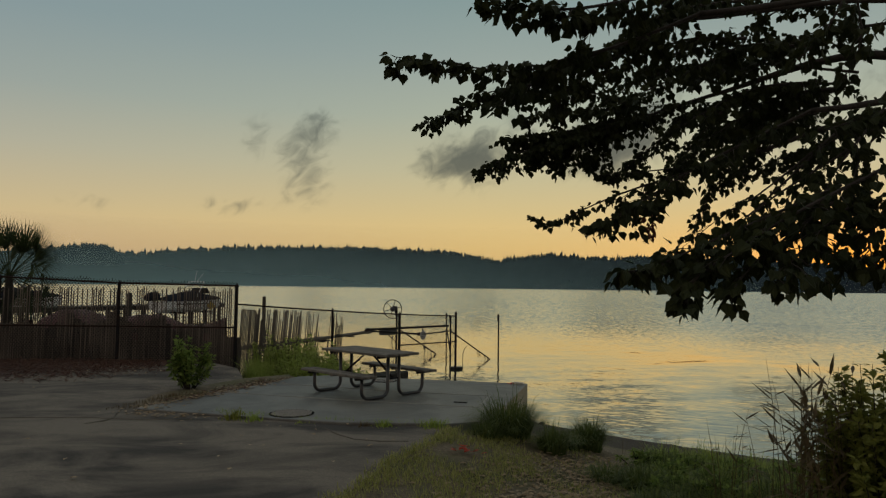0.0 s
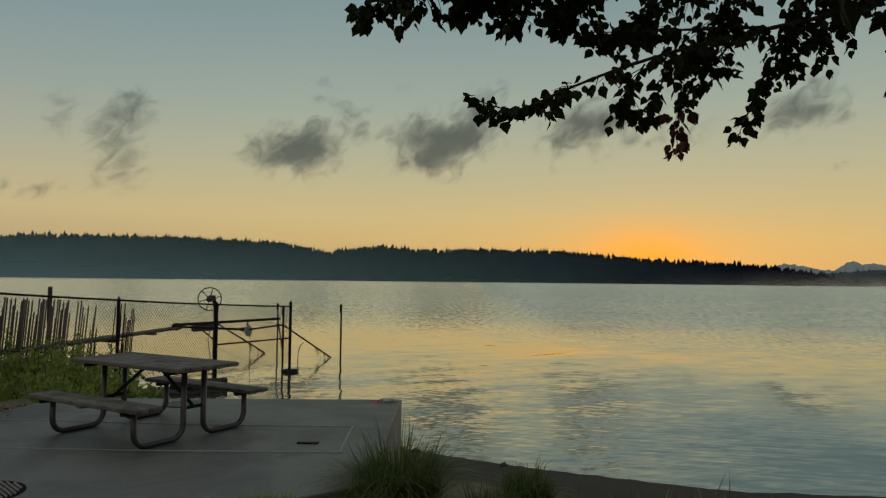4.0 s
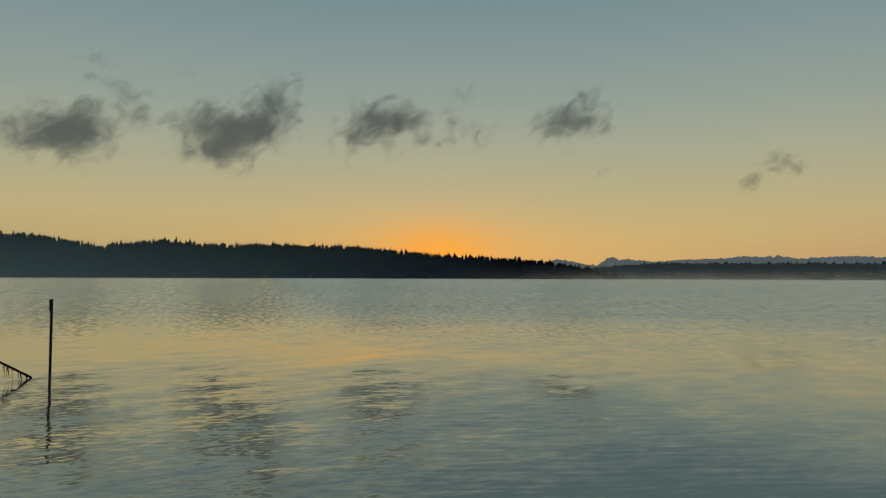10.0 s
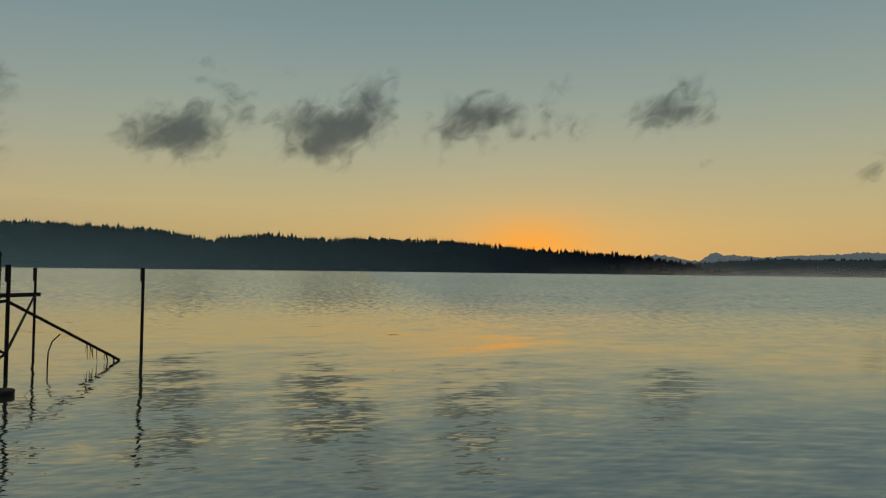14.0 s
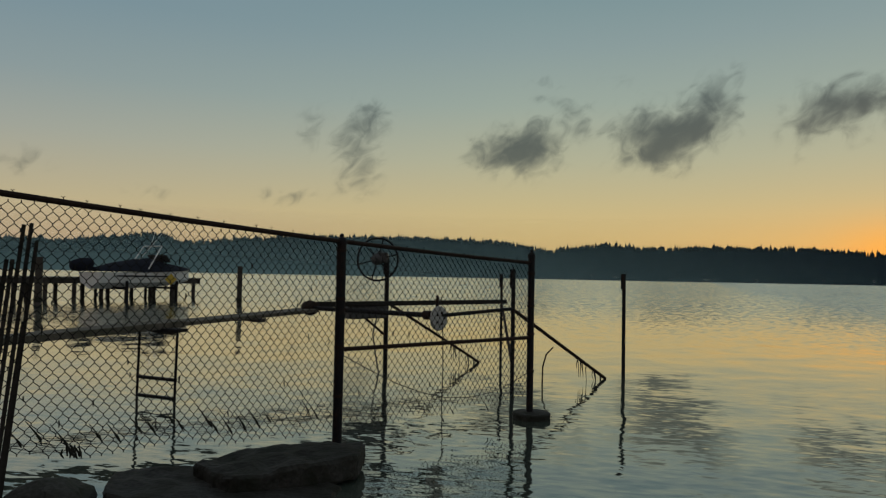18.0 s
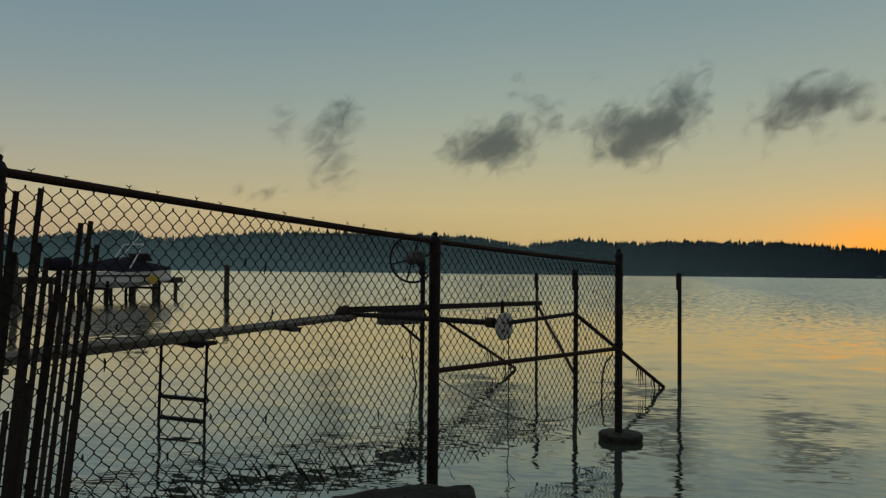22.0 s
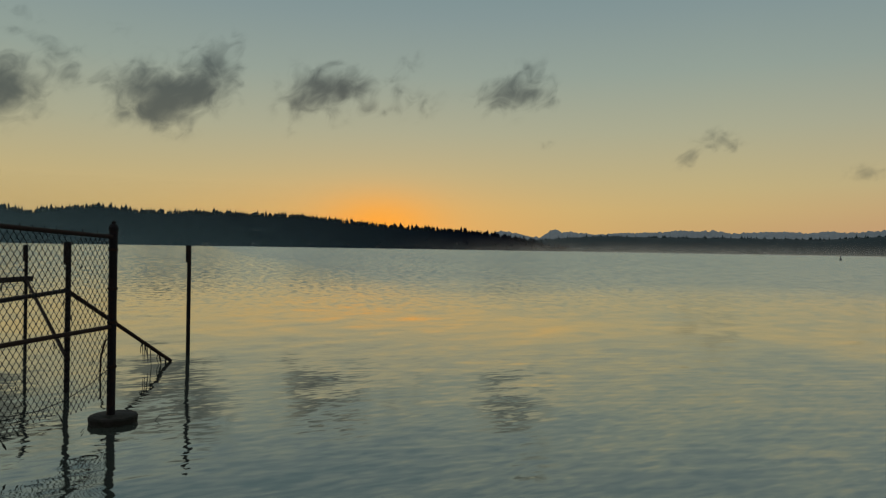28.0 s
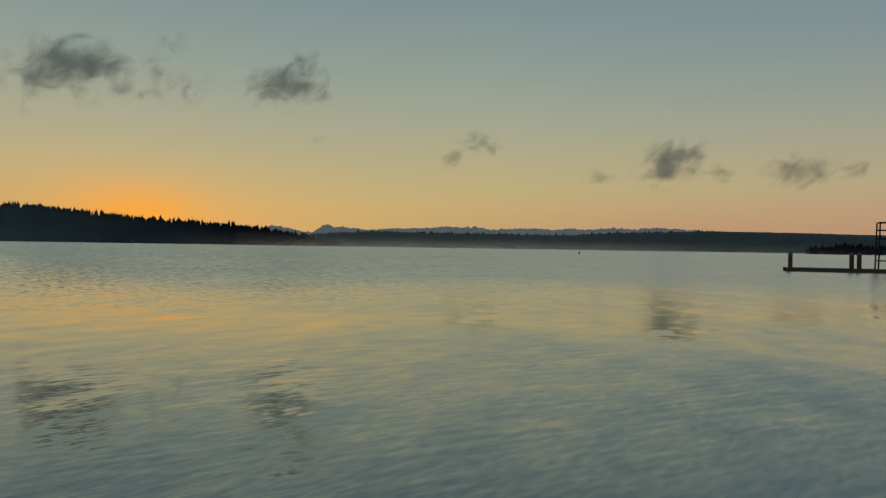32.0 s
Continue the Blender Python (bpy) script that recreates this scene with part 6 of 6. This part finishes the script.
def smooth_path(pts, n):
    """Even points on a curve through the given ones."""
    q = [Vector(p) for p in pts]
    q = [q[0] * 2 - q[1]] + q + [q[-1] * 2 - q[-2]]
    out = []
    m = len(q) - 3
    for k in range(n + 1):
        u = min(k / n * m, m - 1e-6)
        i = int(u)
        t = u - i
        a_, b_, c_, d_ = q[i:i + 4]
        out.append(0.5 * (2 * b_ + (c_ - a_) * t + (2 * a_ - 5 * b_ + 4 * c_ - d_) * t * t + (3 * b_ - a_ - 3 * c_ + d_) * t ** 3))
    return out


def bough(pts, twigs=22, reach=0.26, thick=0.02, single=0, red=0.0, flat=0.5, bare=0.0):
    """A branch from its root to its tip, with leafy twigs; twigs a metre, their reach, leaves built one by one."""
    path = smooth_path(pts, 14)
    tw_mb = MB().tube([p - base for p in path], [thick * (1 - 0.85 * k / 14) for k in range(15)], 6)
    length = sum((q - p).length for p, q in zip(path, path[1:]))
    mb, mr = MB(), MB()
    n = max(4, int(length * twigs))
    count = 0
    leaves = []
    for k in range(n):
        t = bare + (1 - bare) * (k + rt.random()) / n
        f = t * 14
        i = min(int(f), 13)
        p = path[i].lerp(path[i + 1], f - i)
        along = (path[i + 1] - path[i]).normalized()
        az_ = rt.uniform(0, 6.283)
        out = (Vector((math.cos(az_), math.sin(az_), rt.uniform(-0.9, 0.55) * flat)) + along * rt.uniform(0.2, 1.1)).normalized()
        ln = reach * rt.uniform(0.35, 1.1) * (1.0 - 0.6 * t ** 3)
        e = p + out * ln + Vector((0, 0, -0.18 * ln))
        m = p.lerp(e, 0.5) + Vector((0, 0, 0.08 * ln))
        tw_mb.tube([p - base, m - base, e - base], [0.0035, 0.0025, 0.0012], 4, False)
        for j in range(2 + int(ln * 30)):
            v = 1.0 if j == 0 else rt.random() ** 0.7
            q = p.lerp(m, v * 2) if v < 0.5 else m.lerp(e, v * 2 - 1)
            side = Vector((rt.uniform(-1, 1), rt.uniform(-1, 1), rt.uniform(-0.5, 0.6))).normalized()
            q = q + side * rt.uniform(0.015, 0.045)
            d = (side * 0.6 + out * 0.3 + Vector((0, 0, -rt.uniform(0.3, 1.1)))).normalized()
            upv = Vector((rt.uniform(-1, 1), rt.uniform(-1, 1), rt.uniform(-0.2, 1)))
            L = rt.uniform(0.05, 0.088)
            if t > 1 - red:
                leaf(mr, q - base, d, upv, L, L * 0.75)
            elif count < single:
                count += 1
                sd = d.cross(upv).normalized()
                rot = Matrix((sd, sd.cross(d) * -1, d * -1)).transposed().to_4x4()
                leaves.append(Matrix.Translation(q - base) @ rot @ Matrix.Scale(L, 4))
            else:
                leaf(mb, q - base, d, upv, L, L * rt.uniform(0.72, 0.92))
    br = part("branch", tw_mb, M_BARK, poplar)
    for m in leaves:
        lf = part("leaf", ONE_LEAF, None, br)
        lf.matrix_basis = m
    if mb.v:
        tagged(part("foliage", mb, M_LEAF, br), "dark green heart-shaped leaves", kind="stuff")
    if mr.v:
        tagged(part("red_foliage", mr, M_LEAF_RED, br), "reddened autumn leaves", kind="stuff")


def limb(*pts, r=0.07):
    q = smooth_path(pts, 12)
    part("limb", MB().tube([p - base for p in q], [r - (r - 0.02) * k / 12 for k in range(13)], 9), M_BARK, poplar, smooth=True)


# the lowest spray, far out over the bank
limb((5.65, 6.0, 3.2), (4.6, 7.5, 4.3), (3.27, 8.05, 3.99), r=0.06)
bough([(3.27, 8.05, 3.99), (2.53, 8.07, 3.77), (1.99, 8.09, 3.58), (1.6, 8.11, 3.41), (1.32, 8.13, 3.28), (1.1, 8.15, 3.32)], 17, 0.17, 0.014, single=90)
bough([(2.34, 8.12, 3.69), (2.37, 8.16, 3.44), (2.34, 8.16, 3.25), (2.36, 8.17, 3.1)], 46, 0.055, 0.006, single=40, red=0.6)
bough([(3.23, 8.15, 3.93), (3.05, 8.23, 3.64), (2.94, 8.27, 3.44), (2.88, 8.3, 3.27)], 38, 0.085, 0.008, single=50)
bough([(2.09, 8.1, 3.6), (2.02, 8.18, 3.43), (1.97, 8.2, 3.3)], 36, 0.12, 0.006, single=30)
bough([(2.27, 8.1, 3.67), (2.25, 8.22, 3.46), (2.23, 8.3, 3.33)], 36, 0.14, 0.006, single=40)
bough([(2.68, 8.08, 3.8), (2.61, 8.2, 3.66), (2.55, 8.3, 3.53)], 40, 0.16, 0.006, single=40)
bough([(2.9, 8.08, 3.9), (2.42, 8.17, 3.86), (2.02, 8.23, 3.82), (1.88, 8.3, 3.83)], 24, 0.18, 0.01)
# the dense spray over it
limb((5.6, 6.0, 4.0), (4.4, 7.5, 4.95), (2.92, 8.2, 4.66))
bough([(2.92, 8.2, 4.66), (2.1, 8.28, 4.39), (1.4, 8.35, 4.18), (0.86, 8.43, 4.03), (0.6, 8.5, 3.87)], 46, 0.3, 0.02, single=60)
bough([(2.3, 8.3, 4.45), (1.54, 8.4, 4.25), (1.28, 8.5, 4.13), (1.19, 8.6, 4.0)], 46, 0.26, 0.012)
bough([(1.99, 8.3, 4.4), (1.54, 8.4, 4.1), (1.47, 8.5, 3.88)], 46, 0.26, 0.01)
bough([(2.5, 8.3, 4.53), (1.93, 8.45, 4.2), (1.82, 8.6, 3.97)], 46, 0.28, 0.012)
bough([(2.4, 8.4, 4.6), (1.7, 8.4, 4.55), (1.0, 8.45, 4.45)], 50, 0.28, 0.012)
bough([(2.2, 8.4, 4.5), (1.5, 8.4, 4.32), (0.8, 8.5, 4.22)], 50, 0.28, 0.012)
bough([(2.0, 8.5, 4.4), (1.4, 8.6, 4.27), (0.98, 8.6, 4.18)], 50, 0.26, 0.012)
bough([(2.4, 8.4, 4.65), (1.6, 8.5, 4.8), (0.9, 8.5, 4.75)], 40, 0.3, 0.012)
bough([(2.92, 8.2, 4.55), (2.37, 8.3, 4.1), (2.02, 8.4, 3.8)], 44, 0.26, 0.012)
bough([(3.12, 8.1, 4.5), (2.74, 8.2, 4.05), (2.55, 8.3, 3.72)], 44, 0.24, 0.012)
bough([(3.48, 8.0, 4.5), (3.2, 8.1, 4.06), (3.09, 8.2, 3.68)], 44, 0.24, 0.012)
bough([(3.6, 7.9, 4.5), (3.48, 8.0, 4.14), (3.3, 8.1, 3.78)], 40, 0.22, 0.012)
bough([(3.93, 7.8, 4.5), (3.97, 7.9, 4.06), (3.92, 8.0, 3.68)], 40, 0.22, 0.012)
bough([(4.3, 7.6, 4.7), (3.6, 8.1, 4.75), (2.8, 8.5, 4.5)], 44, 0.32, 0.016, bare=0.4)
bough([(4.3, 7.6, 4.8), (3.3, 8.0, 5.0), (2.3, 8.3, 5.0)], 36, 0.34, 0.016, bare=0.4)
# the two long boughs reaching furthest over the path
limb((5.6, 5.95, 3.9), (4.0, 6.2, 4.9), (1.94, 6.3, 4.76), r=0.026)
bough([(1.94, 6.3, 4.76), (1.31, 6.42, 4.49), (0.75, 6.55, 4.29), (0.26, 6.68, 4.11), (-0.1, 6.78, 3.97)], 36, 0.22, 0.018)
bough([(1.6, 6.35, 4.6), (1.0, 6.45, 4.4), (0.67, 6.55, 4.27), (0.2, 6.7, 4.17)], 30, 0.18, 0.012)
bough([(1.7, 6.3, 4.6), (1.15, 6.45, 4.28), (0.98, 6.6, 4.08)], 36, 0.24, 0.012)
limb((5.6, 5.8, 3.6), (3.8, 5.3, 4.6), (1.59, 5.1, 4.31), r=0.022)
bough([(1.59, 5.1, 4.31), (1.08, 5.12, 4.1), (0.77, 5.14, 4.02), (0.46, 5.16, 3.93), (0.01, 5.18, 3.98), (-0.32, 5.2, 4.02)], 30, 0.2, 0.014, bare=0.32)
bough([(1.0, 5.13, 4.08), (0.55, 5.35, 3.9), (0.38, 5.5, 3.8)], 30, 0.18, 0.01)
bough([(1.5, 4.9, 4.4), (0.78, 4.9, 4.24), (0.41, 4.9, 4.25), (0.2, 4.9, 4.28)], 30, 0.2, 0.012)
bough([(1.5, 5.0, 4.4), (0.92, 5.0, 4.22), (0.56, 5.0, 4.2)], 34, 0.18, 0.012)
# the low boughs close beside the path
limb((5.65, 5.8, 2.6), (4.2, 4.9, 3.7), (2.3, 4.4, 3.25), r=0.05)
bough([(2.3, 4.35, 3.25), (1.73, 4.25, 2.98), (1.4, 4.2, 2.79), (1.17, 4.15, 2.64), (1.08, 4.1, 2.52)], 34, 0.18, 0.012)
bough([(2.1, 4.5, 3.15), (1.38, 4.38, 2.85), (1.02, 4.27, 2.7), (0.82, 4.2, 2.66)], 32, 0.16, 0.01)
bough([(2.0, 4.4, 3.05), (1.7, 4.3, 2.86), (1.44, 4.2, 2.68), (1.3, 4.1, 2.55)], 36, 0.18, 0.01)
bough([(2.2, 4.4, 3.1), (1.91, 4.3, 2.93), (1.64, 4.15, 2.74), (1.47, 4.0, 2.63)], 36, 0.2, 0.01)
bough([(2.5, 4.4, 3.3), (2.1, 4.25, 2.9), (2.0, 4.1, 2.68)], 40, 0.22, 0.01)
bough([(2.7, 4.5, 3.4), (2.4, 4.2, 3.0), (2.4, 4.0, 2.75)], 40, 0.22, 0.01)
bough([(3.2, 4.6, 3.7), (2.5, 4.4, 3.6), (1.9, 4.3, 3.4)], 18, 0.24, 0.012)
limb((5.6, 5.9, 3.0), (4.2, 5.8, 4.0), (2.6, 5.6, 3.85), r=0.05)
bough([(2.6, 5.6, 3.85), (1.82, 5.67, 3.45), (1.34, 5.73, 3.14), (1.07, 5.8, 3.02)], 36, 0.2, 0.014)
bough([(2.8, 5.65, 3.7), (2.29, 5.7, 3.28), (2.04, 5.75, 3.12), (1.75, 5.85, 2.87)], 11, 0.2, 0.01)
bough([(2.7, 5.65, 3.6), (2.18, 5.7, 3.1), (1.95, 5.7, 2.94), (1.85, 5.7, 2.83)], 12, 0.18, 0.01)
bough([(2.9, 5.6, 3.6), (2.25, 5.6, 3.18), (2.1, 5.55, 2.98), (2.06, 5.5, 2.84)], 13, 0.18, 0.01)
bough([(3.2, 5.7, 3.9), (2.7, 5.5, 3.4), (2.5, 5.4, 3.05)], 18, 0.22, 0.012)
bough([(3.4, 5.8, 4.0), (3.0, 5.7, 3.5), (2.9, 5.6, 3.2)], 18, 0.22, 0.012)
bough([(2.47, 5.0, 4.4), (2.31, 5.0, 4.14), (2.16, 5.0, 4.0)], 30, 0.16, 0.008)
bough([(2.4, 4.8, 4.4), (2.43, 4.8, 4.06), (2.31, 4.8, 3.8)], 26, 0.14, 0.008)
# the closed crown behind and above
ro = random.Random(41)
for x0, x1, y0, y1, z0, z1, k in ((1.5, 2.6, 6.0, 7.4, 3.75, 4.5, 6), (2.2, 3.2, 6.2, 7.8, 3.5, 4.2, 3), (1.2, 2.6, 5.2, 6.4, 3.9, 4.5, 3), (2.0, 2.8, 4.8, 5.8, 3.4, 4.0, 1), (2.6, 4.4, 6.6, 8.2, 4.3, 5.4, 1), (1.4, 3.4, 6.6, 8.0, 4.9, 5.6, 3)):
    for i in range(k):
        tip = Vector((ro.uniform(x0, x1), ro.uniform(y0, y1), ro.uniform(z0, z1)))
        root = tip + Vector((ro.uniform(0.7, 1.2), (5.9 - tip.y) * 0.25 + ro.uniform(-0.2, 0.2), ro.uniform(0.15, 0.5)))
        bough([root, root.lerp(tip, 0.5) + Vector((0, 0, 0.12)), tip], 29, 0.27, 0.014)
for tip in ((1.75, 7.6, 4.95), (2.05, 7.9, 4.75), (2.1, 7.4, 5.15), (1.9, 8.2, 4.6)):
    tip = Vector(tip)
    bough([tip + Vector((0.6, -0.2, 0.3)), tip + Vector((0.3, -0.1, 0.2)), tip], 26, 0.25, 0.014)
limb((5.6, 5.9, 5.0), (4.4, 5.4, 5.7), (2.6, 5.4, 5.8))
limb((5.6, 5.9, 5.6), (4.3, 6.8, 6.4), (3.0, 7.5, 6.2))
limb((5.7, 5.9, 4.4), (6.8, 5.0, 5.6), (7.8, 4.0, 6.2))
limb((5.7, 5.9, 5.2), (6.6, 7.2, 6.3), (7.4, 8.3, 6.6))
for x, y, z in ((7.8, 4.0, 6.2), (7.0, 4.8, 5.8), (7.4, 8.3, 6.6), (6.6, 7.2, 6.3), (5.5, 6.3, 8.4), (5.3, 5.6, 7.6), (5.6, 6.0, 10.2), (4.3, 6.8, 6.6), (3.2, 7.4, 6.5), (3.4, 5.4, 6.1)):
    for i in range(3):
        d_ = Vector((ro.uniform(-1, 1), ro.uniform(-1, 1), ro.uniform(-0.3, 0.5)))
        bough([(x, y, z), Vector((x, y, z)) + d_ * 0.6, Vector((x, y, z)) + d_ * 1.1 + Vector((0, 0, -0.2))], 26, 0.36, 0.014)


def shrub(at, h, r0, n_stems, n_leaves, mat, label, leaf_len, seed, z=None, narrow=0.55, category="shrub"):
    rr = random.Random(seed)
    z0 = gz(*at) if z is None else z
    s = empty("leafy_shrub", (at[0], at[1], z0), label, category)
    mb = MB()
    for i in range(n_stems):
        a = rr.uniform(0, 6.283)
        q = r0 * math.sqrt(rr.random())
        hh = h * rr.uniform(0.6, 1.05) * (1 - 0.35 * q / r0)
        e = Vector((q * math.cos(a), q * math.sin(a), hh))
        b = Vector((e.x * 0.2, e.y * 0.2, 0))
        m = b.lerp(e, 0.55) + Vector((e.x * 0.1, e.y * 0.1, 0.04))
        part("stem", MB().tube([b, m, e], [0.008, 0.006, 0.002], 5), M_BARK, s)
        for k in range(n_leaves):
            t = rr.uniform(0.15, 1.0)
            p = b.lerp(m, t / 0.55) if t < 0.55 else m.lerp(e, (t - 0.55) / 0.45)
            d = Vector((rr.uniform(-1, 1), rr.uniform(-1, 1), rr.uniform(-0.5, 0.7))).normalized()
            L = leaf_len * rr.uniform(0.6, 1.2)
            leaf(mb, p + d * 0.015, d, Vector((rr.uniform(-.5, .5), rr.uniform(-.5, .5), 1)), L, L * narrow)
    part("foliage", mb, mat, s)
    return s


for x, y, h, sd in ((-2.1, 15.5, 1.0, 31), (-2.8, 16.0, 1.15, 32), (-1.75, 14.9, 0.75, 33), (-3.3, 16.5, 1.2, 34), (-2.5, 15.1, 0.85, 35), (-1.95, 16.1, 1.0, 36), (-2.6, 16.7, 1.2, 37), (-1.5, 15.35, 0.8, 38), (-1.62, 14.62, 0.62, 39), (-2.3, 14.6, 0.75, 41)):
    shrub((x, y), h * 1.25, 0.5, 36, 56, M_WEED, "tall leafy green weed by the fence", 0.1, sd, narrow=0.4)
shrub((-3.75, 12.3), 1.0, 0.38, 26, 52, M_BUSH, "bright green leafy bush growing from the asphalt edge", 0.095, 4, z=PLATEAU)
for x, y, h, r0, n, sd in ((3.3, 5.95, 1.6, 0.46, 56, 5), (3.4, 5.35, 1.5, 0.46, 52, 6), (3.85, 5.6, 1.75, 0.55, 56, 8), (2.95, 5.2, 0.95, 0.36, 30, 9), (3.15, 5.6, 1.3, 0.4, 40, 10), (3.3, 6.3, 1.3, 0.36, 40, 14)):
    shrub((x, y), h, r0, n, 85, M_SHRUB, "dense green shrub on the bank", 0.075, sd, narrow=0.6)


for i, (x, y, h) in enumerate(((2.5, 8.85, 0.34), (2.95, 8.6, 0.38), (3.4, 8.45, 0.36), (2.6, 8.05, 0.3), (3.05, 7.95, 0.34), (3.75, 8.0, 0.4), (2.35, 7.6, 0.26), (2.8, 7.3, 0.34))):
    shrub((x, y), h, 0.3, 16, 34, M_BUSH, "low dark leafy weeds among the bank grass", 0.06, 120 + i, narrow=0.6, category="weeds")


def reed(at, h, seed, blades=9):
    rr = random.Random(seed)
    z0 = gz(*at)
    s = empty("reed_stalk", (at[0], at[1], z0), "tall dry reed stalk with narrow drooping leaves", "reed", "reeds on the bank")
    lx, ly = rr.uniform(-.14, .14), rr.uniform(-.14, .14)
    pts = [Vector((lx * (t ** 2), ly * (t ** 2), h * t)) for t in (0, 0.25, 0.5, 0.75, 1.0)]
    part("stalk", MB().tube(pts, [0.004, 0.004, 0.003, 0.0025, 0.001], 5), M_REED, s)
    for k in range(blades):
        mb = MB()
        t = rr.uniform(0.3, 0.98)
        f = t * 4
        i = min(int(f), 3)
        p = pts[i].lerp(pts[i + 1], f - i)
        a = rr.uniform(0, 6.283)
        L = rr.uniform(0.1, 0.26)
        d = Vector((math.cos(a), math.sin(a), rr.uniform(-0.3, 0.9))).normalized()
        leaf(mb, p, d, Vector((0, 0, 1)), L * 1.15, 0.026, 0.05)
        part("leaf_blade", mb, M_REED, s)


rr = random.Random(77)
for i in range(34):
    u = rr.random()
    reed((2.5 + 0.75 * u + rr.uniform(-.12, .12), 5.75 + 0.6 * u + rr.uniform(-.25, .25)), rr.uniform(0.9, 1.45), i)
for x, y, h in ((2.72, 7.1, 0.95), (2.68, 7.05, 0.8), (2.62, 7.12, 0.7), (2.76, 7.0, 0.75), (2.5, 6.95, 0.85), (2.9, 7.2, 0.6)):
    reed((x, y), h, int(x * 100), 2)


def palm(at, z, r0):
    p = empty("fan_palm", (at[0], at[1], 0), "small dark fan palm behind the fence", "palm")
    part("trunk", MB().tube([(0, 0, 0.4), (0.03, 0, 1.5), (0, 0, z)], [0.13, 0.12, 0.1], 10), M_BARK, p)
    rr = random.Random(2)
    for i in range(46):
        a, e = rr.uniform(0, 6.283), rr.uniform(-0.8, 1.2)
        d = Vector((math.cos(a) * math.cos(e), math.sin(a) * math.cos(e), math.sin(e)))
        hub = Vector((0, 0, z)) + d * r0 * rr.uniform(0.4, 0.6)
        mb = MB()
        mb.tube([(0, 0, z), hub], 0.012, 4)
        sd = d.orthogonal().normalized()
        for k in range(22):
            t = (k / 21 - 0.5) * 2.6
            q = (Matrix.Rotation(t, 3, d.cross(sd)) @ d)
            tipv = hub + q * r0 * 0.55 + Vector((0, 0, -0.12 * abs(t)))
            leaf(mb, hub, (tipv - hub).normalized(), Vector((0, 0, 1)), (tipv - hub).length, 0.035, 0.1)
        part("frond", mb, M_PALM, p)


palm((-11.6, 21.0), 2.75, 1.75)

# ---- litter
def litter(name, mat, label, spots, lo, hi, seed):
    rr = random.Random(seed)
    mb = MB()
    for (x0, y0), (x1, y1), spread, n, on_yard in spots:
        for i in range(n):
            t = rr.random()
            x, y = x0 + (x1 - x0) * t + rr.gauss(0, spread), y0 + (y1 - y0) * t + rr.gauss(0, spread)
            z = max(gz(x, y), PLATEAU + 0.014 if on_yard else -1) + 0.004
            if inside(SLAB, x, y):
                z = SLAB_Z + 0.004
            a = rr.uniform(0, 6.283)
            L = rr.uniform(lo, hi)
            leaf(mb, Vector((x, y, z + rr.uniform(0, 0.012))), Vector((math.cos(a), math.sin(a), rr.uniform(-.1, .25))), Vector((0, 0, 1)), L, L * 0.65)
    return solo(name, mb, mat, label, "litter", kind="stuff")


litter("leaf_litter", M_LITTER, "scattered pale dead leaves on the ground", [
    ((0.6, 6.2), (2.2, 9.0), 0.45, 1500, False), ((-3.75, 10.5), (-2.5, 13.4), 0.16, 420, True), ((-4.0, 10.4), (-2.9, 9.9), 0.15, 90, True), ((-8, 13.5), (-4.6, 15.5), 0.8, 120, True), ((-3.2, 8), (-0.5, 8.6), 0.9, 26, True)], 0.04, 0.08, 55)
litter("brown_leaf_bed", M_LITTER_RED, "bed of red-brown fallen leaves along the tall fence", [
    ((-12, 15.9), (-5.0, 16.0), 0.35, 4500, True), ((-9.5, 14.8), (-5.6, 15.2), 0.5, 3500, True), ((-8.8, 13.6), (-6.0, 14.2), 0.5, 1300, True), ((-3.7, 10.8), (-2.6, 13.3), 0.14, 220, True)], 0.05, 0.09, 56)
litter("slab_grit", M_LITTER, "a few small dead leaves and grit on the slab", [((-1.8, 10.2), (1.0, 12.4), 0.7, 45, True)], 0.012, 0.035, 57)
mr = MB()
rr = random.Random(58)
for i in range(16):
    a = rr.uniform(0, 6.283)
    x, y = 0.42 + rr.gauss(0, 0.09), 8.35 + rr.gauss(0, 0.06)
    leaf(mr, Vector((x, y, gz(x, y) + rr.uniform(0.02, 0.06))), Vector((math.cos(a), math.sin(a), 0.3)), Vector((0, 0, 1)), 0.08, 0.055)
solo("red_leaves", mr, M_REDLEAF, "small spray of bright red fallen leaves on the lawn", "leaves", kind="stuff")
